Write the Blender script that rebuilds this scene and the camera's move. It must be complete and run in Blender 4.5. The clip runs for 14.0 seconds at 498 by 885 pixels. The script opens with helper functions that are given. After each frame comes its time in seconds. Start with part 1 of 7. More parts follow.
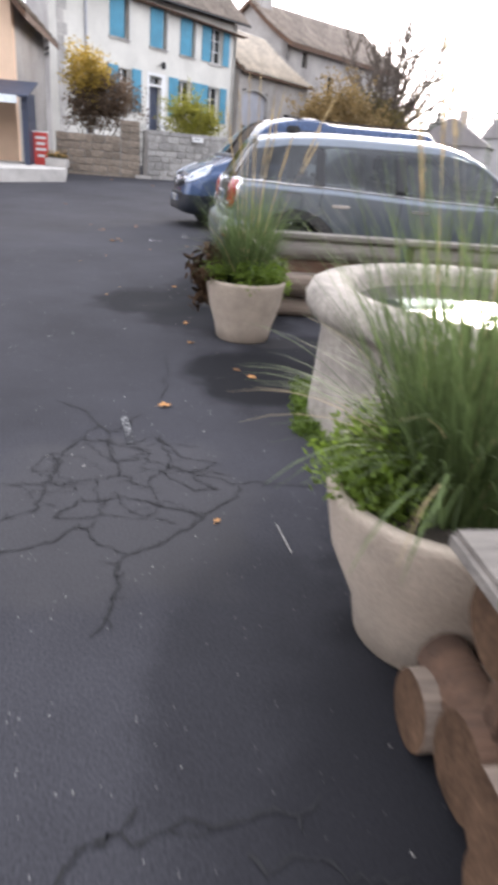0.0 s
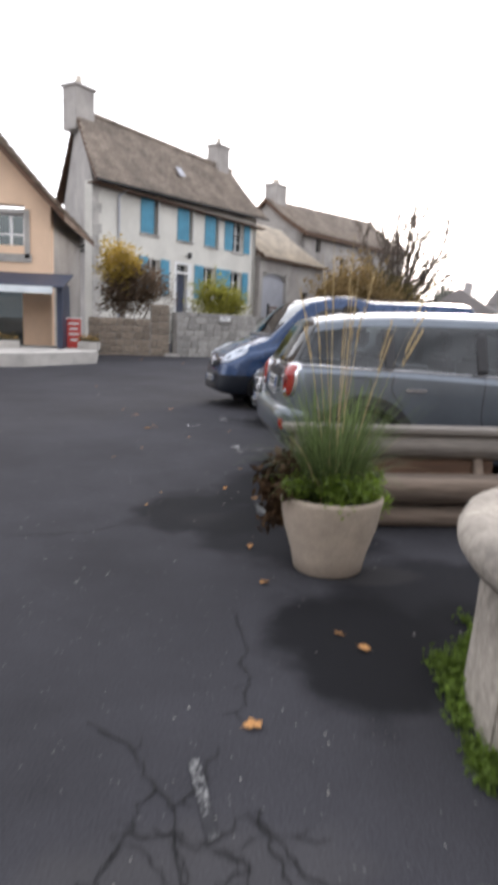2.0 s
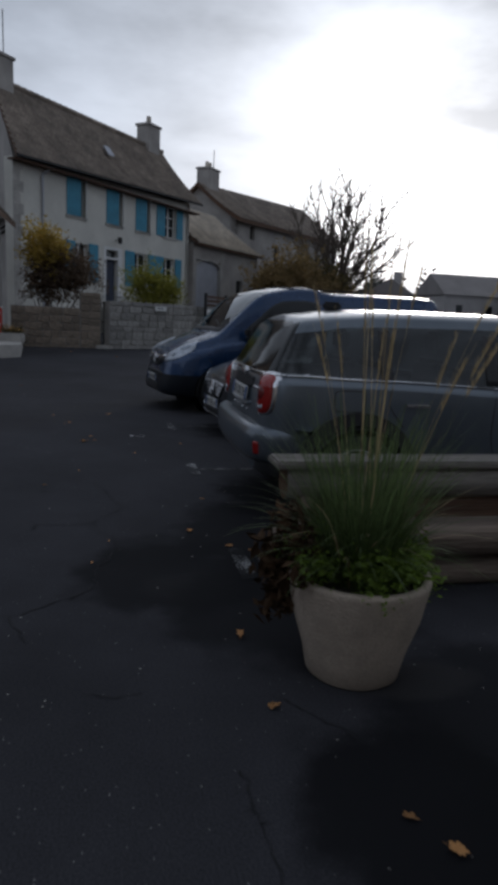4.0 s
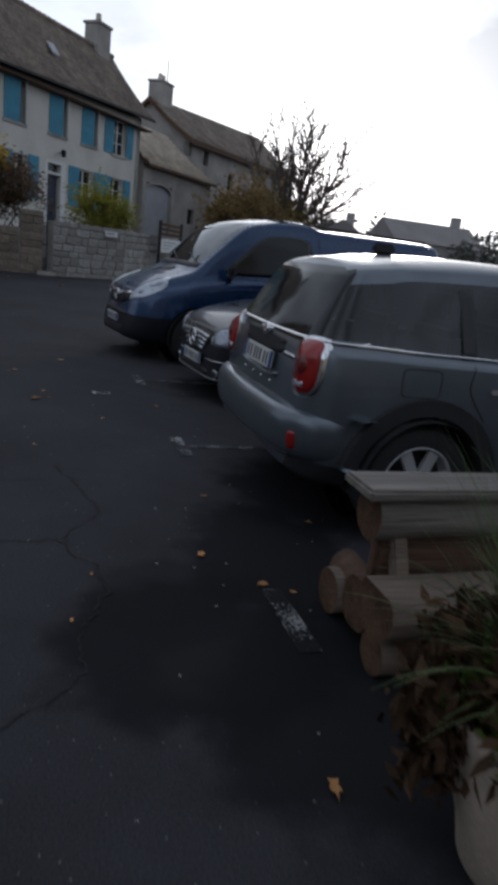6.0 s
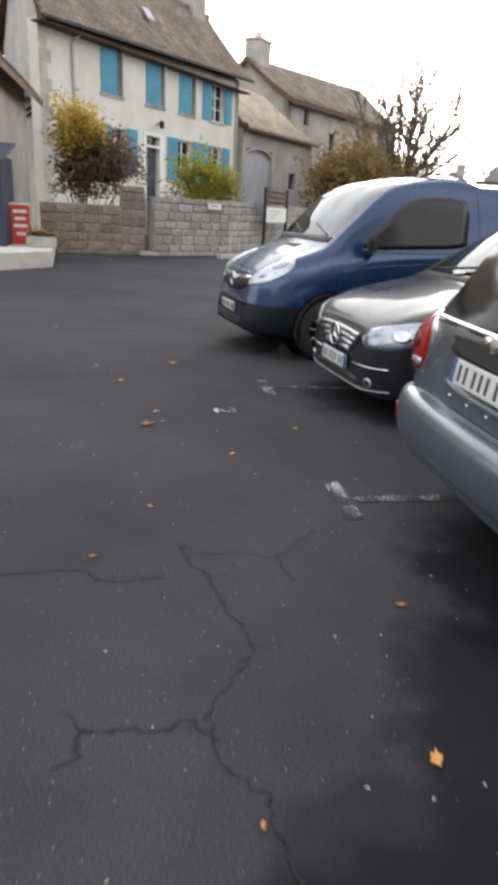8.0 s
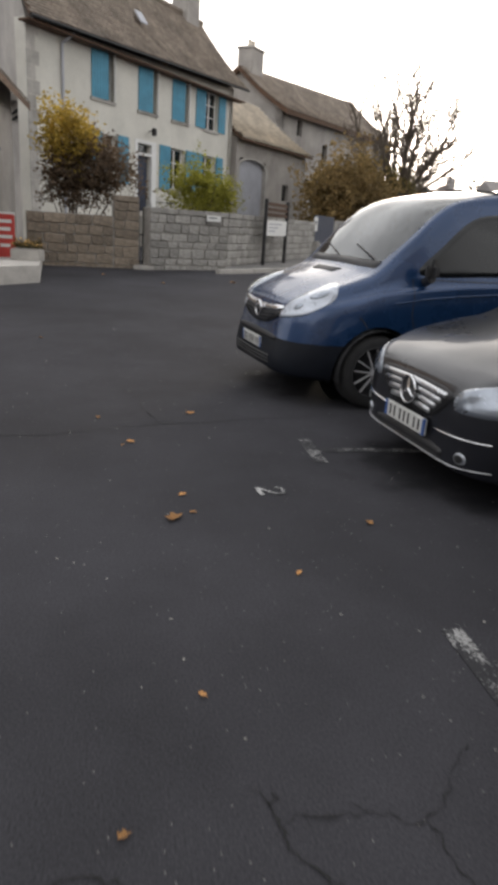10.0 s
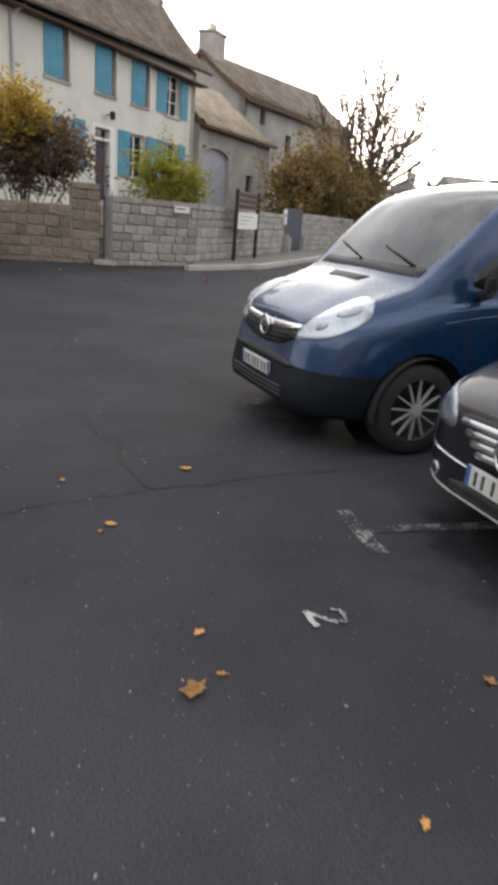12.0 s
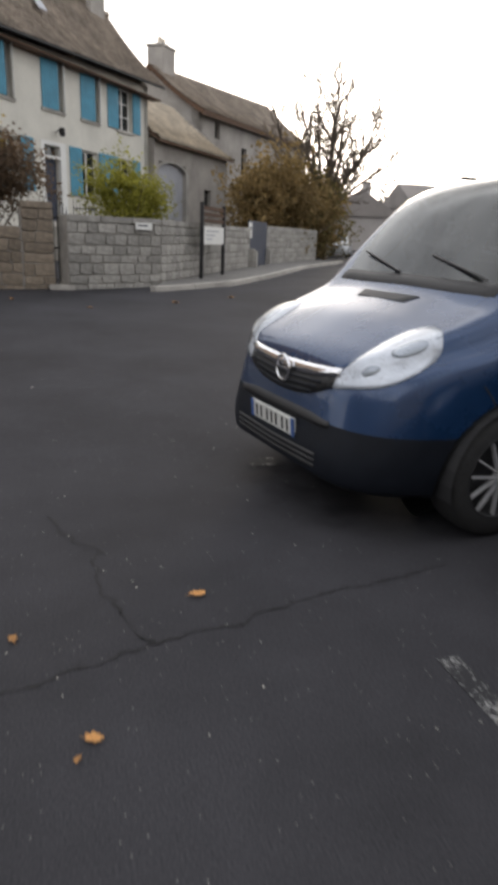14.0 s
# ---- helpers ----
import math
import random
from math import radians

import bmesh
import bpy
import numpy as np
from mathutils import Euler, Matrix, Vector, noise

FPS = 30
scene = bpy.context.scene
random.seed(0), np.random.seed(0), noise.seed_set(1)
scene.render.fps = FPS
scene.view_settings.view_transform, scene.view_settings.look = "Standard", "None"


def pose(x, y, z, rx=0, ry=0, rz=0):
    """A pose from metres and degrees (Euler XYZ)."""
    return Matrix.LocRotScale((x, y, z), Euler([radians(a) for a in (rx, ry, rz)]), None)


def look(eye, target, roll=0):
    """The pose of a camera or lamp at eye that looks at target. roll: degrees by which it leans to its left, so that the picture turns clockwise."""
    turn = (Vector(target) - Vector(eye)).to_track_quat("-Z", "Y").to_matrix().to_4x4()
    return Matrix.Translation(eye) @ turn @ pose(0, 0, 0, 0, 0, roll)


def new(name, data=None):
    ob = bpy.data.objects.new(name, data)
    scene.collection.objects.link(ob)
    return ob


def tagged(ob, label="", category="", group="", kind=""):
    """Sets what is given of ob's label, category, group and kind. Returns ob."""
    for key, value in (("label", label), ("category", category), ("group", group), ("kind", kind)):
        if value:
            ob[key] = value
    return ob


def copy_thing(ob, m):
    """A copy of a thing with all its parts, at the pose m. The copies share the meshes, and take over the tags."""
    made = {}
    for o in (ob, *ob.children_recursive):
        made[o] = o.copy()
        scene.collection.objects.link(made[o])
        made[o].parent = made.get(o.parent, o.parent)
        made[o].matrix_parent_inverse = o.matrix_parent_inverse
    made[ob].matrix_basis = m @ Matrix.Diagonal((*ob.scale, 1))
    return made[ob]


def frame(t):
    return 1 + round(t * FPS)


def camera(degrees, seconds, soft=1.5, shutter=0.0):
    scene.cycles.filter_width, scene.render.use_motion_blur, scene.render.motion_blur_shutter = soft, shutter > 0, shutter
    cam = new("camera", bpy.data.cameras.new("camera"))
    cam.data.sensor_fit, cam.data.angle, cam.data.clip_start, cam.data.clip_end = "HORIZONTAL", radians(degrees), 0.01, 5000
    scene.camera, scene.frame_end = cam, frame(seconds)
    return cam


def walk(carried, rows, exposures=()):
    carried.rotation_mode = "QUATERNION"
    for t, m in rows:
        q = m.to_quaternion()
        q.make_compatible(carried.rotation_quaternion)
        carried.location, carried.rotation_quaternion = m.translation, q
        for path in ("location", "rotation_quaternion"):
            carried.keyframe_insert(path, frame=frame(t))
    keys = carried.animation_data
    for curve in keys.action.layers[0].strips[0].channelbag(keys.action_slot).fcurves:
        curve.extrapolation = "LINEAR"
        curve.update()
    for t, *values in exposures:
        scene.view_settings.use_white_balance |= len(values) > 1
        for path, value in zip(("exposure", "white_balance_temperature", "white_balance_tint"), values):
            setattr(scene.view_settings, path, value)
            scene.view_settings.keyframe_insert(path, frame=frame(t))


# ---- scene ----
cam = camera(41.8, 14.0, soft=4.7, shutter=0.5)
PATH = [
    (0, (-0.427, -8.814, 1.301), (-0.137, -7.006, 0.494), 4.9),
    (0.5, (-0.505, -8.473, 1.319), (-0.307, -6.656, 0.508), 4.9),
    (1, (-0.58, -8.246, 1.347), (-0.227, -6.448, 0.545), 6.8),
    (1.5, (-0.575, -7.968, 1.385), (-0.427, -6.082, 0.736), -0.2),
    (2, (-0.648, -7.501, 1.383), (-0.436, -5.543, 1.033), 2.3),
    (2.5, (-0.735, -7.206, 1.447), (-0.32, -5.266, 1.194), 3.8),
    (5, (-0.866, -5.595, 1.464), (-0.457, -3.701, 0.965), 2.7),
    (5.5, (-1.012, -5.218, 1.425), (-0.526, -3.351, 0.898), 6.4),
    (6, (-1.028, -4.923, 1.447), (-0.416, -3.099, 0.901), 6.8),
    (6.5, (-1.003, -4.548, 1.508), (-0.609, -2.67, 0.943), 3.8),
    (7, (-1.051, -4.166, 1.468), (-0.575, -2.343, 0.794), 4.9),
    (7.5, (-1.111, -3.833, 1.473), (-0.613, -2.046, 0.724), 5.6),
    (8, (-1.085, -3.45, 1.483), (-0.771, -1.59, 0.82), 3.0),
    (10.5, (-1.338, -1.738, 1.529), (-0.969, 0.128, 0.912), 3.9),
    (11, (-1.265, -1.346, 1.493), (-1.101, 0.574, 0.96), -0.3),
    (11.5, (-1.333, -1.033, 1.483), (-0.928, 0.822, 0.855), 2.8),
    (12, (-1.426, -0.686, 1.523), (-0.937, 1.142, 0.876), 4.8),
    (12.5, (-1.417, -0.33, 1.479), (-1.026, 1.571, 0.995), 2.3),
    (13, (-1.383, -0.003, 1.503), (-0.931, 1.86, 0.931), 1.9),
    (13.5, (-1.396, 0.317, 1.502), (-0.799, 2.1, 0.819), 2.5),
    (14, (-1.378, 0.697, 1.475), (-0.795, 2.513, 0.873), 2.3),
]
walk(cam, [(t, look(eye, target, roll)) for t, eye, target, roll in PATH], exposures=((0.0, 2.75, 6300, 16), (0.4, 3.0, 6250, 15), (1.0, 3.05, 6150, 14), (1.5, 2.95, 6250, 14), (2.0, 2.2, 6500, 14), (2.5, 1.5, 6650, 14), (2.8, 1.0, 6450, 12), (4.5, -0.3, 5650, 10), (5.5, 0.1, 5680, 10), (6.5, 0.6, 5900, 10), (7.0, 1.55, 6200, 10), (7.5, 2.3, 6500, 10), (8.2, 2.2, 6850, 11), (10.5, 1.55, 6900, 11), (11.0, 1.65, 6900, 11), (12.3, 1.92, 6900, 11), (14.0, 1.6, 6850, 11)))

# ---- world, sun and exposure ----
SUN_AZ, SUN_EL = radians(25.6), radians(6.0)       # azimuth from +y towards +x
world = bpy.data.worlds.new("world")
scene.world = world
world.use_nodes = True
wn, wl = world.node_tree.nodes, world.node_tree.links
sky = wn.new("ShaderNodeTexSky")
sky.sky_type, sky.sun_disc = "NISHITA", False
sky.sun_elevation, sky.sun_rotation = SUN_EL + radians(4), SUN_AZ
sky.air_density, sky.dust_density, sky.ozone_density = 1.0, 6.0, 1.0
# thin broken cloud over the whole sky
wtc, wcl = wn.new("ShaderNodeTexCoord"), wn.new("ShaderNodeTexNoise")
wcl.inputs["Scale"].default_value, wcl.inputs["Detail"].default_value = 2.2, 7
wmap = wn.new("ShaderNodeMapping")
wmap.inputs["Scale"].default_value = (1, 1, 2.6)
wl.new(wtc.outputs["Generated"], wmap.inputs["Vector"])
wl.new(wmap.outputs["Vector"], wcl.inputs["Vector"])
wramp = wn.new("ShaderNodeValToRGB")
wramp.color_ramp.elements[0].position, wramp.color_ramp.elements[1].position = 0.36, 0.64
wl.new(wcl.outputs["Fac"], wramp.inputs["Fac"])
wbw = wn.new("ShaderNodeRGBToBW")
wl.new(sky.outputs["Color"], wbw.inputs["Color"])
wgrey = wn.new("ShaderNodeMix")
wgrey.data_type = "RGBA"
wgrey.inputs[0].default_value = 0.72
wl.new(sky.outputs["Color"], wgrey.inputs[6])
wl.new(wbw.outputs["Val"], wgrey.inputs[7])
wmul = wn.new("ShaderNodeMix")
wmul.data_type, wmul.blend_type = "RGBA", "MULTIPLY"
wmul.inputs[0].default_value = 0.6
wveil = wn.new("ShaderNodeMix")
wveil.data_type = "RGBA"
wveil.inputs[0].default_value = 0.74
wveil.inputs[7].default_value = (4.4, 4.56, 4.84, 1)      # bright even overcast
wl.new(wgrey.outputs[2], wveil.inputs[6])
wl.new(wveil.outputs[2], wmul.inputs[6])
wl.new(wramp.outputs["Color"], wmul.inputs[7])
wl.new(wmul.outputs[2], wn["Background"].inputs["Color"])
wn["Background"].inputs["Strength"].default_value = 0.15

sun = new("sun", bpy.data.lights.new("sun", "SUN"))
sun.data.energy, sun.data.angle, sun.data.color = 0.9, radians(14), (1.0, 0.9, 0.76)
SUN_DIR = Vector((math.sin(SUN_AZ) * math.cos(SUN_EL), math.cos(SUN_AZ) * math.cos(SUN_EL), math.sin(SUN_EL)))
sun.matrix_world = look(SUN_DIR * 50, (0, 0, 0))


# ---- materials ----
def mat(name, base, rough=0.7, metal=0.0, scale=8.0, vary=0.25, bump=0.2, fine=60.0, tint=None, island=0.0, obj=0.0, spec=0.5, coat=0.0, stretch=(1, 1, 1), space="Object"):
    """Two scales of noise on colour, roughness and relief."""
    m = bpy.data.materials.new(name)
    m.use_nodes = True
    nt, b = m.node_tree, m.node_tree.nodes["Principled BSDF"]
    N, L = nt.nodes.new, nt.links.new
    tc, mp = N("ShaderNodeTexCoord"), N("ShaderNodeMapping")
    mp.inputs["Scale"].default_value = stretch
    L(tc.outputs[space], mp.inputs["Vector"])
    big, small = N("ShaderNodeTexNoise"), N("ShaderNodeTexNoise")
    big.inputs["Scale"].default_value, big.inputs["Detail"].default_value, big.inputs["Roughness"].default_value = scale, 5, 0.65
    small.inputs["Scale"].default_value, small.inputs["Detail"].default_value = fine, 3
    L(mp.outputs["Vector"], big.inputs["Vector"])
    L(mp.outputs["Vector"], small.inputs["Vector"])
    dark = tuple(c * (1 - vary) for c in base)
    light = tint or tuple(min(1, c * (1 + vary)) for c in base)
    ramp = N("ShaderNodeValToRGB")
    ramp.color_ramp.elements[0].position, ramp.color_ramp.elements[1].position = 0.32, 0.68
    ramp.color_ramp.elements[0].color, ramp.color_ramp.elements[1].color = (*dark, 1), (*light, 1)
    L(big.outputs["Fac"], ramp.inputs["Fac"])
    gain = N("ShaderNodeMapRange")
    gain.inputs["From Min"].default_value, gain.inputs["From Max"].default_value = 0.3, 0.7
    gain.inputs["To Min"].default_value, gain.inputs["To Max"].default_value = 1 - vary * 0.5, 1 + vary * 0.5
    L(small.outputs["Fac"], gain.inputs["Value"])
    mul = N("ShaderNodeMix")
    mul.data_type, mul.blend_type = "RGBA", "MULTIPLY"
    mul.inputs[0].default_value = 1.0
    L(ramp.outputs["Color"], mul.inputs[6])
    L(gain.outputs["Result"], mul.inputs[7])
    out = mul.outputs[2]
    for amount, node, sock in ((island, "ShaderNodeNewGeometry", "Random Per Island"), (obj, "ShaderNodeObjectInfo", "Random")):
        if amount:
            r, rr, m2 = N(node), N("ShaderNodeMapRange"), N("ShaderNodeMix")
            rr.inputs["To Min"].default_value, rr.inputs["To Max"].default_value = 1 - amount, 1 + amount
            m2.data_type, m2.blend_type = "RGBA", "MULTIPLY"
            m2.inputs[0].default_value = 1.0
            L(r.outputs[sock], rr.inputs["Value"])
            L(out, m2.inputs[6])
            L(rr.outputs["Result"], m2.inputs[7])
            out = m2.outputs[2]
    L(out, b.inputs["Base Color"])
    rg = N("ShaderNodeMapRange")
    rg.inputs["To Min"].default_value, rg.inputs["To Max"].default_value = max(0.02, rough - 0.12), min(1, rough + 0.12)
    L(big.outputs["Fac"], rg.inputs["Value"])
    L(rg.outputs["Result"], b.inputs["Roughness"])
    b.inputs["Metallic"].default_value = metal
    b.inputs["Specular IOR Level"].default_value = spec
    b.inputs["Coat Weight"].default_value = coat
    b.inputs["Coat Roughness"].default_value = 0.06
    if bump:
        bp, add = N("ShaderNodeBump"), N("ShaderNodeMath")
        add.operation = "ADD"
        L(big.outputs["Fac"], add.inputs[0])
        L(small.outputs["Fac"], add.inputs[1])
        bp.inputs["Strength"].default_value, bp.inputs["Distance"].default_value = bump, 0.02
        L(add.outputs[0], bp.inputs["Height"])
        L(bp.outputs["Normal"], b.inputs["Normal"])
    return m


def plain(name, base, rough=0.5, metal=0.0, **k):
    k.setdefault("vary", 0.08)
    k.setdefault("bump", 0.0)
    return mat(name, base, rough, metal, **k)


def glass_mat(name, tint=(0.6, 0.66, 0.66), rough=0.02, clear=0.5, ior=1.6):
    """Car or window glass: part clear, part mirror by its angle."""
    m = bpy.data.materials.new(name)
    m.use_nodes = True
    nt = m.node_tree
    N, L = nt.nodes.new, nt.links.new
    nt.nodes.remove(nt.nodes["Principled BSDF"])
    tr, gl, fr, mx = N("ShaderNodeBsdfTransparent"), N("ShaderNodeBsdfGlossy"), N("ShaderNodeLayerWeight"), N("ShaderNodeMixShader")
    pw, ma = N("ShaderNodeMath"), N("ShaderNodeMath")
    pw.operation, pw.inputs[1].default_value = "POWER", 4.0
    low = ((ior - 1) / (ior + 1)) ** 2
    ma.operation, ma.inputs[1].default_value, ma.inputs[2].default_value = "MULTIPLY_ADD", 1 - low, low
    L(fr.outputs["Facing"], pw.inputs[0])
    L(pw.outputs[0], ma.inputs[0])
    nz, bp = N("ShaderNodeTexNoise"), N("ShaderNodeBump")
    nz.inputs["Scale"].default_value = 3.0
    bp.inputs["Strength"].default_value, bp.inputs["Distance"].default_value = 0.012, 0.02
    L(nz.outputs["Fac"], bp.inputs["Height"])
    tr.inputs["Color"].default_value = (*[c * clear for c in tint], 1)
    gl.inputs["Color"].default_value, gl.inputs["Roughness"].default_value = (0.95, 0.97, 0.98, 1), rough
    fr.inputs["Blend"].default_value = 0.5
    L(bp.outputs["Normal"], gl.inputs["Normal"])
    L(ma.outputs[0], mx.inputs["Fac"])
    L(tr.outputs["BSDF"], mx.inputs[1])
    L(gl.outputs["BSDF"], mx.inputs[2])
    L(mx.outputs["Shader"], nt.nodes["Material Output"].inputs["Surface"])
    return m


def asphalt_mat():
    m = mat("asphalt", (0.040, 0.0396, 0.045), 0.93, scale=0.55, vary=0.3, bump=0.14, fine=330.0, spec=0.16)
    nt, b = m.node_tree, m.node_tree.nodes["Principled BSDF"]
    N, L = nt.nodes.new, nt.links.new
    geo = N("ShaderNodeNewGeometry")
    for n in nt.nodes:
        if n.bl_idname == "ShaderNodeBump":
            n.inputs["Distance"].default_value = 0.006
        if n.bl_idname == "ShaderNodeMapping":
            L(geo.outputs["Position"], n.inputs["Vector"])
    src = b.inputs["Base Color"].links[0].from_socket
    # grain of the stones in the tar
    gn, gr, gm = N("ShaderNodeTexNoise"), N("ShaderNodeMapRange"), N("ShaderNodeVectorMath")
    gn.inputs["Scale"].default_value, gn.inputs["Detail"].default_value = 120.0, 4.0
    L(geo.outputs["Position"], gn.inputs["Vector"])
    gr.inputs["From Min"].default_value, gr.inputs["From Max"].default_value = 0.34, 0.68
    gr.inputs["To Min"].default_value, gr.inputs["To Max"].default_value = 0.72, 1.3
    L(gn.outputs["Fac"], gr.inputs["Value"])
    gm.operation = "SCALE"
    L(src, gm.inputs[0])
    L(gr.outputs["Result"], gm.inputs["Scale"])
    src = gm.outputs["Vector"]
    # pale chips of stone in the tar
    vo, lt = N("ShaderNodeTexVoronoi"), N("ShaderNodeMath")
    vo.inputs["Scale"].default_value = 42.0
    L(geo.outputs["Position"], vo.inputs["Vector"])
    lt.operation, lt.inputs[1].default_value = "LESS_THAN", 0.13
    L(vo.outputs["Distance"], lt.inputs[0])
    sel, sl2 = N("ShaderNodeSeparateColor"), N("ShaderNodeMath")
    L(vo.outputs["Color"], sel.inputs["Color"])
    sl2.operation, sl2.inputs[1].default_value = "GREATER_THAN", 0.86
    L(sel.outputs["Red"], sl2.inputs[0])
    both, mx = N("ShaderNodeMath"), N("ShaderNodeMix")
    both.operation = "MULTIPLY"
    L(lt.outputs[0], both.inputs[0])
    L(sl2.outputs[0], both.inputs[1])
    mx.data_type = "RGBA"
    L(both.outputs[0], mx.inputs[0])
    L(src, mx.inputs[6])
    mx.inputs[7].default_value = (0.17, 0.165, 0.16, 1)
    out = mx.outputs[2]
    # damp and oily stains, plus shade painted under cars and by the planter, with soft ragged edges: centre, half
    # sizes, depth of tone, tone
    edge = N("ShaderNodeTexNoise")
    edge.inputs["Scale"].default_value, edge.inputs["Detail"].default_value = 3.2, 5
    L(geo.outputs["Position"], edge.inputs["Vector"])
    for cx, cy, rx, ry, deep, tone in STAINS_AND_SHADE:
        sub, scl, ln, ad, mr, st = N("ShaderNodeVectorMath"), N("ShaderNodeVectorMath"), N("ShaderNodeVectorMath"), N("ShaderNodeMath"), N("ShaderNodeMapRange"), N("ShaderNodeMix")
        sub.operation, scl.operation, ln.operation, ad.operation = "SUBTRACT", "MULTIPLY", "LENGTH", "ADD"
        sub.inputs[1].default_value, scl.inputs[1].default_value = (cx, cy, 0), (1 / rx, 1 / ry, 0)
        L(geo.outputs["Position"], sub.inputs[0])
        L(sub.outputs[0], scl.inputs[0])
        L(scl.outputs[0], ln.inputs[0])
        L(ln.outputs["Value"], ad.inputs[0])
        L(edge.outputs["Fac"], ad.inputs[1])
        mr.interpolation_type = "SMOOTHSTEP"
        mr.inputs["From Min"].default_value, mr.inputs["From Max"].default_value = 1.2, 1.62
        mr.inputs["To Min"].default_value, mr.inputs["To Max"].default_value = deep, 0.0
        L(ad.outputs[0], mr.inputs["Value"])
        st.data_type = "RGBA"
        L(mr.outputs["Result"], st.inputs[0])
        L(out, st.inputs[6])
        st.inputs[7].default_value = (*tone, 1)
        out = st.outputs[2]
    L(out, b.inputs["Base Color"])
    return m


# the dark tone serves wet patches and painted shade below cars and beside planter
DAMP_AND_SHADE, PALE = (0.008, 0.008, 0.0095), (0.08, 0.076, 0.072)
STAINS_AND_SHADE = [(-0.42, -2.85, 0.62, 0.55, 0.85, DAMP_AND_SHADE), (-0.36, -2.98, 0.27, 0.22, 0.08, PALE), (0.1, -2.1, 0.45, 0.8, 0.85, DAMP_AND_SHADE), (0.7, -1.2, 0.65, 0.75, 0.85, DAMP_AND_SHADE), (-0.45, -2.4, 0.4, 0.35, 0.5, DAMP_AND_SHADE), (0.2, -4.85, 0.45, 0.65, 0.95, DAMP_AND_SHADE), (0.75, -4.9, 0.5, 0.5, 0.8, DAMP_AND_SHADE), (0.0, -7.6, 0.5, 0.9, 0.45, DAMP_AND_SHADE),
          (0.8, -4.25, 0.7, 0.5, 0.75, DAMP_AND_SHADE), (0.45, -4.02, 0.36, 0.16, 0.2, PALE), (1.5, 4.2, 1.6, 0.9, 0.8, DAMP_AND_SHADE), (1.6, 1.8, 1.4, 0.8, 0.8, DAMP_AND_SHADE), (1.0, -7.0, 0.9, 0.9, 0.6, DAMP_AND_SHADE), (-0.6, -6.5, 0.6, 0.7, 0.25, PALE), (0.25, -8.3, 0.5, 1.1, 0.5, DAMP_AND_SHADE), (0.1, -3.3, 0.7, 0.6, 0.8, DAMP_AND_SHADE)]
M = {}
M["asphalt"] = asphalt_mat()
M["crack"] = mat("crack_tar", (0.012, 0.012, 0.013), 0.95, scale=5, vary=0.3, bump=0.3)


def worn_paint(name, cover, white, ground=0.038):
    m = mat(name, (white, white, white * 0.99), 0.85, scale=6, vary=0.2, bump=0.5, fine=110, spec=0.2)
    nt, b = m.node_tree, m.node_tree.nodes["Principled BSDF"]
    N, L = nt.nodes.new, nt.links.new
    geo, nz, big, add, ramp, mx = N("ShaderNodeNewGeometry"), N("ShaderNodeTexNoise"), N("ShaderNodeTexNoise"), N("ShaderNodeMath"), N("ShaderNodeValToRGB"), N("ShaderNodeMix")
    nz.inputs["Scale"].default_value, nz.inputs["Detail"].default_value = 75, 4
    big.inputs["Scale"].default_value, big.inputs["Detail"].default_value = 5, 3
    L(geo.outputs["Position"], nz.inputs["Vector"])
    L(geo.outputs["Position"], big.inputs["Vector"])
    add.operation = "ADD"
    L(nz.outputs["Fac"], add.inputs[0])
    L(big.outputs["Fac"], add.inputs[1])
    ramp.color_ramp.elements[0].position, ramp.color_ramp.elements[1].position = 0.5, 0.56
    hlf = N("ShaderNodeMath")
    hlf.operation, hlf.inputs[1].default_value = "MULTIPLY_ADD", 0.5
    hlf.inputs[2].default_value = cover
    L(add.outputs[0], hlf.inputs[0])
    L(hlf.outputs[0], ramp.inputs["Fac"])
    src = b.inputs["Base Color"].links[0].from_socket
    mx.data_type = "RGBA"
    L(ramp.outputs["Color"], mx.inputs[0])
    mx.inputs[6].default_value = (ground, ground, ground * 1.1, 1)
    L(src, mx.inputs[7])
    L(mx.outputs[2], b.inputs["Base Color"])
    return m


M["paint_old"] = worn_paint("worn_line_paint", -0.018, 0.22)
M["paint_damp"] = worn_paint("worn_damp_paint", -0.02, 0.26, 0.012)
M["number_paint"] = worn_paint("number_paint", 0.035, 0.45)
# distant houses: aerial haze put into the colours as a paler tone
M["hazed_wall"] = mat("hazed_render", (0.36, 0.34, 0.33), 0.95, scale=0.3, vary=0.12, bump=0)
M["hazed_roof"] = mat("hazed_roof", (0.24, 0.22, 0.21), 0.95, scale=0.3, vary=0.15, bump=0)
M["plain_wall"] = mat("plain_render", (0.3, 0.28, 0.26), 0.9, scale=0.4, vary=0.2, bump=0.2)
M["pavement"] = mat("pavement_tar", (0.15, 0.145, 0.14), 0.9, scale=1.5, vary=0.2, bump=0.4, fine=90)
M["pale_car"] = mat("silver_paint", (0.5, 0.52, 0.55), 0.35, 0.3, scale=2, vary=0.05, bump=0, coat=0.8)
M["lamp_white"] = mat("lamp_reflector", (0.78, 0.8, 0.84), 0.3, 0.35, scale=9, vary=0.12, bump=0.3, fine=40)
M["paint"] = worn_paint("worn_mark_paint", -0.018, 0.32)
M["render"] = mat("white_render", (0.66, 0.64, 0.58), 0.9, scale=0.5, vary=0.12, bump=0.25, fine=25)
M["grey_render"] = mat("grey_render", (0.36, 0.335, 0.31), 0.92, scale=0.5, vary=0.25, bump=0.3, fine=20)
M["peach"] = mat("peach_render", (0.74, 0.53, 0.37), 0.9, scale=0.6, vary=0.1, bump=0.2, fine=30)
